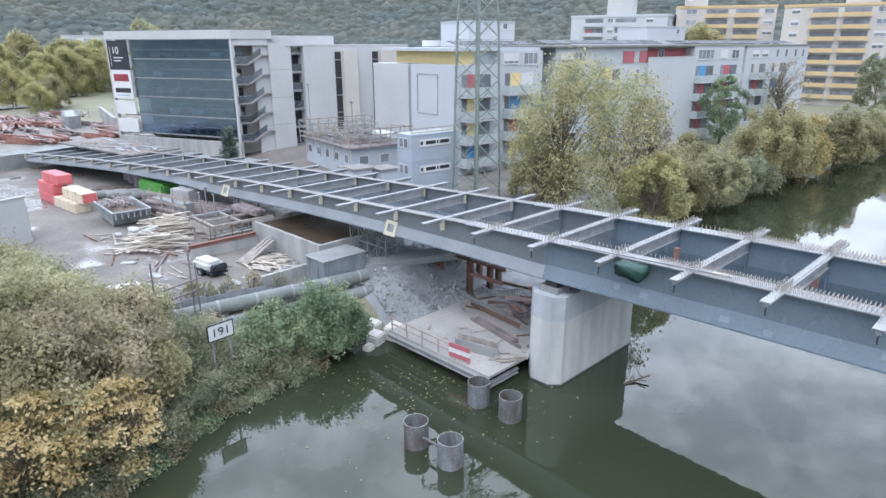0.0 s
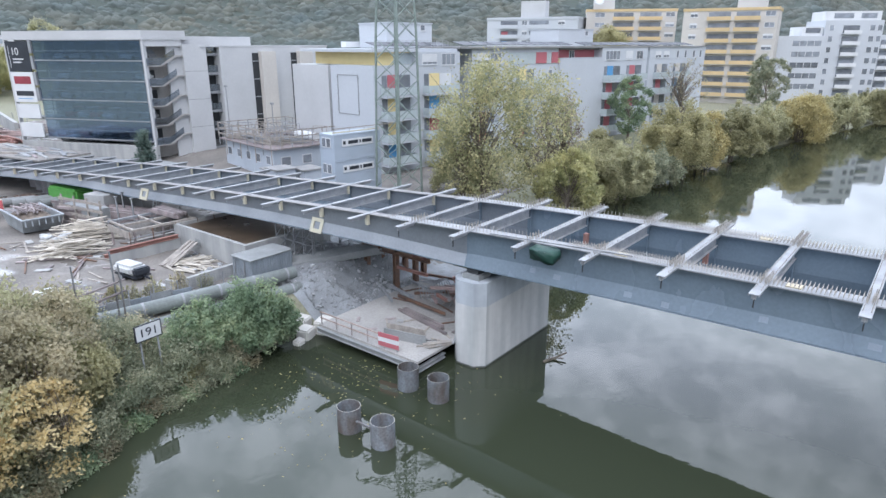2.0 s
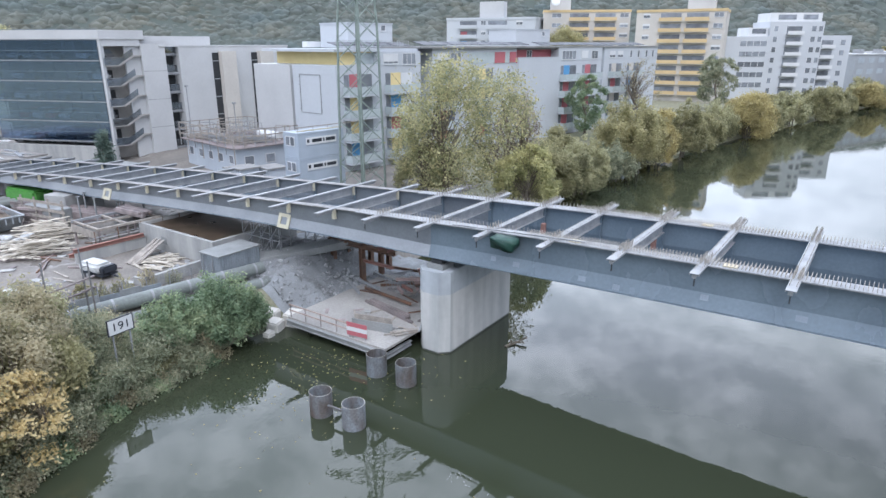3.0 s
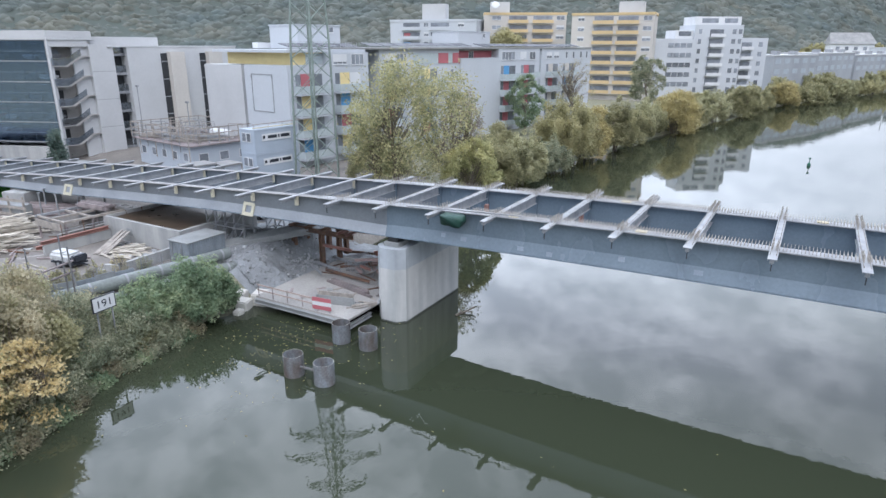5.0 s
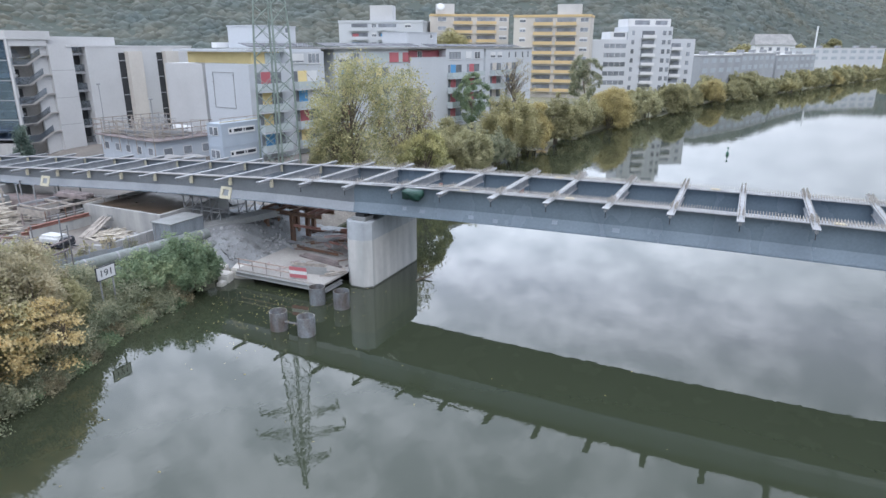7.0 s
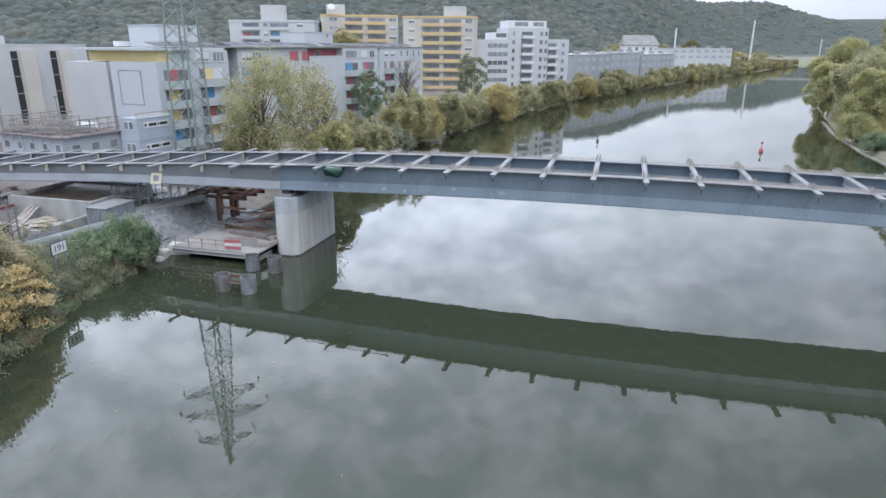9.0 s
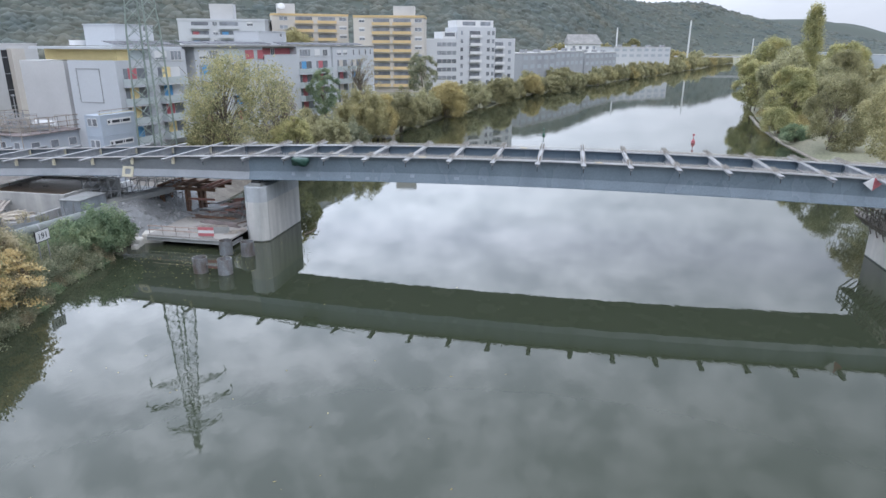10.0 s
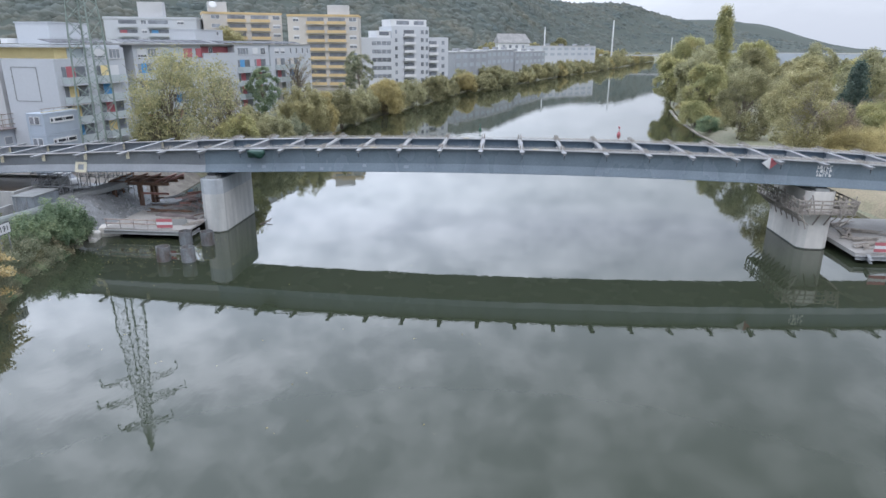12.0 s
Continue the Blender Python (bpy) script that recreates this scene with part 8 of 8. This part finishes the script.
# skip full of scrap
skip = thing("waste_skip", frame_at(-67.2, 18.1, 2.02, -60.6, 17.7), "large grey steel waste skip full of scrap wood", "skip")
bm = bmesh.new()
lo = [(0.9, 0.2, 0.15), (5.4, 0.2, 0.15), (5.4, 3.2, 0.15), (0.9, 3.2, 0.15)]
hi = [(0, 0, 1.5), (6.4, 0, 1.5), (6.4, 3.4, 1.5), (0, 3.4, 1.5)]
inn = [(0.1, 0.1, 1.5), (6.3, 0.1, 1.5), (6.3, 3.3, 1.5), (0.1, 3.3, 1.5)]
fl = [(0.9, 0.25, 1.05), (5.4, 0.25, 1.05), (5.4, 3.15, 1.05), (0.9, 3.15, 1.05)]
rings = [[bm.verts.new(p) for p in q] for q in (lo, hi, inn, fl)]
bm.faces.new(rings[0][::-1])
bm.faces.new(rings[3])
for a, b in zip(rings, rings[1:]):
    for k in range(4):
        bm.faces.new((a[k], a[(k + 1) % 4], b[(k + 1) % 4], b[k]))
part("hull", bm, M["skipgrey"], skip)
for k in range(6):
    part("rib", boxes((6.3, 0.2 + 0.55 * k, 0.9, 6.36, 0.3 + 0.55 * k, 1.5)), M["conctop"], skip)
part("rim", boxes((6.32, -0.05, 1.5, 6.46, 3.45, 1.6)), M["conctop"], skip)
part("rim", boxes((-0.05, -0.06, 1.5, 6.31, 0.1, 1.6)), M["conctop"], skip)
part("rim", boxes((-0.05, 3.3, 1.5, 6.31, 3.46, 1.6)), M["conctop"], skip)
M["debris"] = mat("brown_rubble_and_dirt", (0.26, 0.215, 0.17), (0.16, 0.135, 0.115), rough=0.95, scale=1.5, fine=9, grain=0.4, bump=0.5)
hv, hf = [], []
for j in range(13):
    for i in range(21):
        u, w = i / 20, j / 12
        rise = (math.sin(math.pi * u) * math.sin(math.pi * w)) ** 0.6
        hv.append((0.55 + 5.3 * u, 0.35 + 2.7 * w, 1.06 + 0.75 * rise + 0.12 * math.sin(9 * u + 5 * w) * rise + 0.08 * math.sin(31 * u * w + 7 * u) * rise))
for j in range(12):
    for i in range(20):
        hf.append((j * 21 + i, j * 21 + i + 1, j * 21 + i + 22, j * 21 + i + 21))
solo("skip_filling", raw_mesh(hv, hf, M["debris"]), None, "brown heap of rubble and dirt filling the skip", "rubble", kind="stuff", m=frame_at(-67.2, 18.1, 2.02, -60.6, 17.7))
stack("scrap_wood", frame_at(-64.0, 19.4, 3.75, -58.6, 19.0), 30, 3.4, 2.4, (0.12, 0.07), "greybeam", "broken scrap wood piled in the skip", "scrap wood", 0.6, 4, 41)

gm = boxes((-2.6, -1.3, 0, 2.6, 1.3, 2.0))
bmesh.ops.bevel(gm, geom=gm.edges[:], offset=0.25, segments=2, affect="EDGES")
M["netgreen"] = mat("bright_green_sheet", (0.10, 0.30, 0.06), (0.07, 0.24, 0.05), rough=0.6, scale=1.2, grain=0.2)
solo("covered_container", gm, M["netgreen"], "bright green covered container under the bridge", "container", m=pose(-71.0, 26.2, 2.0, 0, 0, 8))
for k, x in enumerate((-84.0, -81.6, -79.2, -76.8)):
    bm = bmesh.new()
    tube(bm, (0, 0, 0), (0, 0, 2.3), 0.95, 0.95, 18)
    tube(bm, (0, 0, 2.3), (0, 0, 2.5), 0.95, 0.3, 18)
    solo("silo_drum", bm, M["galv"], "grey metal drum standing under the bridge", "drum", "metal drums", m=pose(x, 27.5 - 0.2 * k, 2.0))
stack("rebar_bundle", pose(-76.5, 23.8, 2.05, 0, 0, 8), 26, 5.5, 2.6, (0.05, 0.05), "rust", "bundle of reinforcing bars under the bridge", "rebar", 0.3, 5, 43)

# corrugated shed at the yard's edge
shed = thing("corrugated_shed", frame_at(-59.1, -0.3, 1.8, -62.0, 11.3), "pale grey corrugated metal shed with white roof edge", "shed")
SL = math.hypot(2.9, 11.6)


def corrugated(length, high, pitch=0.17, depth=0.08):
    """A sheet with level ribs, along x."""
    n = int(high / pitch)
    v = [(x, -depth if k % 2 else 0.0, high * k / n) for k in range(n + 1) for x in (0, length)]
    f = [(2 * k, 2 * k + 1, 2 * k + 3, 2 * k + 2) for k in range(n)]
    return raw_mesh(v, f, M["panel"])


part("end_wall", corrugated(SL, 4.3), None, shed)
part("side_wall", corrugated(3.0, 3.6), None, shed, m=pose(SL, 0, 0, 0, 0, 90))
bm = bmesh.new()
bar(bm, (-0.2, 0, 0), (SL + 0.2, 0, 0), 0.18, 0.1)
part("roof_edge", bm, M["white"], shed, m=pose(0, -0.08, 4.35))
bm = boxes((0, 0, 0, SL, 3.2, 0.06))
part("roof", bm, M["panel"], shed, m=pose(0, 0, 4.25, -13, 0, 0))
part("core", boxes((0.05, 0.06, 0, SL - 0.05, 2.9, 3.4)), M["panel"], shed)

# ---- far end of the works ----
M["approach"] = mat("dusty_grey_approach_slab", (0.275, 0.258, 0.238), (0.175, 0.165, 0.155), rough=0.9, scale=0.3, fine=4, grain=0.2)
ab = bridge_frame(-103.5)
abut = thing("abutment", ab, "grey concrete bridge abutment with wing wall", "abutment")
part("wall", boxes((-3.5, -8.5, -6, -0.3, 8.0, -0.1)), M["concdark"], abut)
part("wing_wall", boxes((-7.0, -12.5, -6, -3.6, -8.6, -0.4)), M["conc"], abut)
part("approach_slab", boxes((-40, -7.5, -6, -3.6, 16.0, -0.25)), M["approach"], abut)
deck = thing("deck_slab", bridge_frame(-92), "grey concrete deck slab laid on the beams at the bridge end", "deck slab")
part("slab", boxes((-10.6, 0.4, 0.21, 8.5, 7.2, 0.42)), M["approach"], deck)
rnd = random.Random(66)
for k in range(26):
    bm = boxes((-rnd.uniform(0.8, 2.4), -rnd.uniform(0.08, 0.3), 0, rnd.uniform(0.8, 2.4), rnd.uniform(0.08, 0.3), rnd.uniform(0.06, 0.22)))
    solo("deck_board", bm, M[rnd.choice(("timber", "greybeam", "concdark", "galv", "conc"))], "dusty board lying on the concrete deck slab", "board", "boards on the deck slab",
         m=bridge_frame(-92) @ pose(rnd.uniform(-9.0, 7.0), rnd.uniform(1.2, 6.4), 0.422, 0, 0, rnd.gauss(0, 14)))
for k in range(3):
    stack("precast_slabs", bridge_frame(-82 + 6 * k, 8.5, -1.6), 3, 5.0, 2.0, (1.8, 0.2), "concdark", "flat grey precast slabs beside the bridge", "slabs", 0.1, 3, 50 + k, "precast slabs")
rnd = random.Random(61)
for k in range(58):
    x, y = rnd.uniform(-158, -110), rnd.uniform(18, 44)
    stack("formwork_pile", pose(x, y, max(ground_z(x, y), 3.9) + 0.1, 0, 0, rnd.uniform(-20, 30)), 7, rnd.uniform(6, 10), 1.6, (0.3, 0.22), rnd.choice(("redpaint", "redpaint", "pinkbeam", "timber", "greybeam")),
          "pile of red-brown formwork girders stored behind the bridge", "formwork", 0.3, 3, 70 + k, "formwork piles")
for k in range(5):
    solo("storage_crate", boxes((-1.1, -1.1, 0, 1.1, 1.1, 2.2)), M["galv"], "pale grey storage crate in the yard", "crate", "storage crates", m=pose(-139 + 2.5 * k, 36 - 0.6 * k, 4.0, 0, 0, 12))
wall_far = boxes((-0.3, 0, 0, 0.3, 26, 2.4))
solo("boundary_wall", wall_far, M["conc"], "long grey concrete boundary wall", "wall", m=pose(-126, 40, 3.2, 0, 0, 78))
fen = thing("far_fence", pose(-165, 32, 3.0, 0, 0, 50), "long wire fence beyond the works", "fence")
for k in range(14):
    part("post", boxes((2.6 * k, 0, 0, 2.6 * k + 0.08, 0.08, 2.2)), M["galv"], fen)
    part("mesh_panel", boxes(*[(2.6 * k + 0.08, 0.03, 0.2 + 0.4 * j, 2.6 * k + 2.6, 0.05, 0.23 + 0.4 * j) for j in range(5)]), M["galv"], fen)
rd = boxes((-3, -140, 0, 3, 140, 0.12))
solo("road", rd, M["panel"], "pale road beyond the meadow", "road", kind="structure", m=pose(-205, 40, 2.35, 0, 0, 8))
fh = House("red_roofed_house", -262, 74, 2, "white house with a steep red roof among the trees", "house")
fr = frame_at(-262, 70, 0, -256, 84)
fh.put("wall", boxes((0, 0, 1.5, 15, 10, 9)), M["white"], fr)
bm = bmesh.new()
v = [bm.verts.new(p) for p in ((-0.5, -0.5, 8.8), (15.5, -0.5, 8.8), (15.5, 10.5, 8.8), (-0.5, 10.5, 8.8), (4.5, 5, 17), (8, 5, 17))]
for f in ((0, 1, 5, 4), (2, 3, 4, 5), (1, 2, 5), (3, 0, 4), (3, 2, 1, 0)):
    bm.faces.new([v[i] for i in f])
M["tile"] = mat("red_roof_tiles", (0.26, 0.09, 0.075), (0.20, 0.075, 0.065), rough=0.85, scale=1.5)
fh.put("roof", bm, M["tile"], fr)
for k in range(3):
    fh.put("window", boxes((2.5 + 4 * k, -0.06, 4.5, 4 + 4 * k, -0.003, 6.4)), M["glass"], fr)
low_house(-300, 80, -285, 130, 20, 22, 8, "long white hall beyond the trees", M["white"])

# ---- on the girder ----
gb = boxes((-0.9, -0.45, -0.55, 0.9, 0.45, 0.45))
bmesh.ops.subdivide_edges(gb, edges=gb.edges[:], cuts=4)
for v in gb.verts:
    v.co += Vector(noise.noise_vector(v.co * 1.6)) * 0.16
M["tarpgreen"] = mat("dark_green_tarpaulin", (0.025, 0.075, 0.055), (0.018, 0.055, 0.045), rough=0.45, scale=2, bump=0.4)
solo("tarpaulin", gb, M["tarpgreen"], "dark green tarpaulin bundle hung on the girder", "tarpaulin", smooth=True, m=pose(-12.8, 26.05, 8.2, 12, 0, -4) @ Matrix.Diagonal((0.8, 0.8, 0.62, 1)))
bm = bmesh.new()
bar(bm, (-12.2, 26.28, 8.77), (-8.2, 26.28, 8.95), 0.07)
bar(bm, (-16.4, 26.28, 8.57), (-12.2, 26.28, 8.77), 0.07)
solo("handrail_tube", bm, M["galv"], "pale tube clipped along the top flange", "tube")
for s in (-31.5, -55.5):
    ob = thing("yellow_template", bridge_frame(s, -3.73, 0.34 - lerp_table(DEPTH, s)) @ pose(0, 0, 0, -20.9, 0, 0), "pale yellow square template frame hung on the girder's lower edge", "template", "yellow templates")
    for a in ((-0.6, -0.1, -0.5, 0.6, -0.03, -0.22), (-0.6, -0.1, 0.32, 0.6, -0.03, 0.6), (-0.6, -0.1, -0.22, -0.32, -0.03, 0.32), (0.32, -0.1, -0.22, 0.6, -0.03, 0.32)):
        part("bar", boxes(a), M["yellow"], ob)
    part("hanger", boxes((-0.12, -0.1, 0.6, 0.12, -0.04, 1.1)), M["yellow"], ob)
dm = thing("navigation_sign", pose(35.3, 26.4, 8.22, 0, 0, 2) @ Matrix.Diagonal((0.8, 0.8, 0.8, 1)), "red and white diamond navigation sign hung on the girder", "sign")
for name, pts, c in (("half", ((-0.85, 0, 0), (0.1, 0, -0.72), (0.1, 0, 0.62)), "white"), ("half", ((0.105, 0, -0.72), (0.95, 0, 0.05), (0.105, 0, 0.62)), "red")):
    bm = bmesh.new()
    a = [bm.verts.new(p) for p in pts]
    b = [bm.verts.new((p[0], 0.05, p[2])) for p in pts]
    bm.faces.new(a)
    bm.faces.new(b[::-1])
    for i in range(3):
        bm.faces.new((a[(i + 1) % 3], a[i], b[i], b[(i + 1) % 3]))
    part(name, bm, M[c], dm)
bm = bmesh.new()
bar(bm, (0.1, 0.03, 0.6), (0.1, 0.35, 0.95), 0.06)
bar(bm, (0.3, 0.3, 0.9), (1.6, 0.3, 0.85), 0.1)
part("bracket", bm, M["galv"], dm)
gr = thing("graffiti", pose(39.75, 26.875, 6.98, 0, 0, 0), "white illegible graffiti strokes on the girder", "graffiti")
rnd = random.Random(77)
for r in range(3):
    for k in range(5):
        x = 0.27 * k + rnd.uniform(0, 0.08)
        part("stroke", boxes((x, -0.01, 0.36 * r, x + 0.07, 0.0, 0.36 * r + 0.3)), M["white"], gr)
        part("stroke", boxes((x + 0.075, -0.01, 0.36 * r + rnd.choice((0, 0.12, 0.24)), x + 0.22, 0.0, 0.36 * r + rnd.choice((0.05, 0.17, 0.29)) + 0.02)), M["white"], gr)

# ---- right pier platform ----
pp = thing("pier_scaffold", pose(40.55, 30.5, 0), "weathered timber working platform with railings round the pier", "scaffold")
part("walkway", boxes((-2.5, -5.2, 3.75, -1.4, 4.6, 3.83)), M["timber"], pp)
part("walkway", boxes((-1.4, -5.2, 3.75, 2.6, -4.05, 3.83)), M["timber"], pp)
part("walkway", boxes((1.4, -4.05, 3.75, 2.6, 4.6, 3.83)), M["timber"], pp)
for k in range(13):
    for x, dx in ((-2.45, 1), (2.5, -1)):
        y = -5.1 + 0.8 * k
        part("post", boxes((x - 0.05, y - 0.05, 3.83, x + 0.05, y + 0.05, 5.0)), M["timber"], pp)
        bm = bmesh.new()
        bar(bm, (x, y, 3.74), (x + dx * 1.08, y, 2.7), 0.09)
        part("bracket", bm, M["timber"], pp)
for k in range(6):
    x = -2.45 + 0.99 * k
    part("post", boxes((x - 0.05, -5.18, 3.83, x + 0.05, -5.08, 5.0)), M["timber"], pp)
    if abs(x) < 1.4:
        bm = bmesh.new()
        bar(bm, (x, -5.1, 3.74), (x, -4.05, 2.5), 0.1)
        part("bracket", bm, M["timber"], pp)
for z in (4.2, 4.6, 4.95):
    part("rail", boxes((-2.56, -5.3, z, -2.51, 4.6, z + 0.14)), M["timber"], pp)
    part("rail", boxes((2.56, -5.3, z, 2.61, 4.6, z + 0.14)), M["timber"], pp)
    part("rail", boxes((-2.5, -5.25, z, 2.55, -5.2, z + 0.14)), M["timber"], pp)
rnd = random.Random(91)
for k in range(26):
    bm = bmesh.new()
    y = rnd.uniform(-5.4, 3.5)
    x = rnd.choice((-2.6, -2.5, 2.5, 2.6)) if k % 3 else rnd.uniform(-2.4, 2.4)
    y = y if k % 3 else -5.3
    bar(bm, (x, y, rnd.uniform(3.4, 4.2)), (x + rnd.uniform(-0.6, 0.6), y + rnd.uniform(-0.9, 0.9), rnd.uniform(4.6, 5.5)), 0.07, 0.12)
    part("leaning_board", bm, M["timber"], pp)
for k in range(7):
    bm = bmesh.new()
    bar(bm, (-2.6, -5.2 + 1.3 * k, 5.2), (-1.5, -5.0 + 1.3 * k, 2.3), 0.09)
    part("brace", bm, M["timber"], pp)
plat = thing("working_platform", pose(42.4, 22.9, 0), "dusty concrete platform on the bank beside the pier", "platform")
part("deck", boxes((0, 0, 0.6, 10, 12.5, 0.98)), M["concpale"], plat)
bm = bmesh.new()
ibeam(bm, 10.2, 0.26, 0.34, 0.03, pose(0, -0.14, 0.4))
part("edge_beam", bm, M["galv"], plat)
bm = bmesh.new()
ibeam(bm, 3.4, 0.28, 0.3, 0.03, pose(0.5, -1.7, 0.55, 0, 0, 70))
part("edge_beam", bm, M["galv"], plat)
for k, (x, y, yaw) in enumerate(((45, 27, 10), (46.5, 30, -20), (44.4, 25, 40), (47.5, 26, 5), (44.5, 29, 70), (49.0, 28, -40), (46.0, 24.2, 15), (45.6, 32.5, 30))):
    stack("loose_boards", pose(x, y, 1.0, 0, 0, yaw), 7, 3.2, 0.8, (0.18, 0.06), "timber", "loose boards and bars lying on the platform", "boards", 0.35, 3, 90 + k, "loose boards")
bm = bmesh.new()
for k in range(40):
    rr = noise.noise((k, 0, 3))
    y = 60 + 2.6 * k
    x = lerp_table(RIGHT_SHORE, y) - 0.3 + 0.3 * rr
    vs = box(bm, x - 0.3 + 0.3 * rr, y, -0.5, x + 0.3, y + 2.5, 0.22 + 0.2 * rr)
M["edgestone"] = mat("tan_river_edge_stone", (0.33, 0.30, 0.25), (0.24, 0.22, 0.18), rough=0.9, scale=1.5, grain=0.25)
solo("stone_revetment", bm, M["edgestone"], "pale stone edging along the park bank", "river edge", kind="stuff")
tagged(parked_car(pose(-43.6, 36.6, ground_z(-42, 37) + 0.02, 0, 0, -12), "white", "white car parked behind the bridge"), "white car parked on the bank behind the bridge", "car", "site cars")
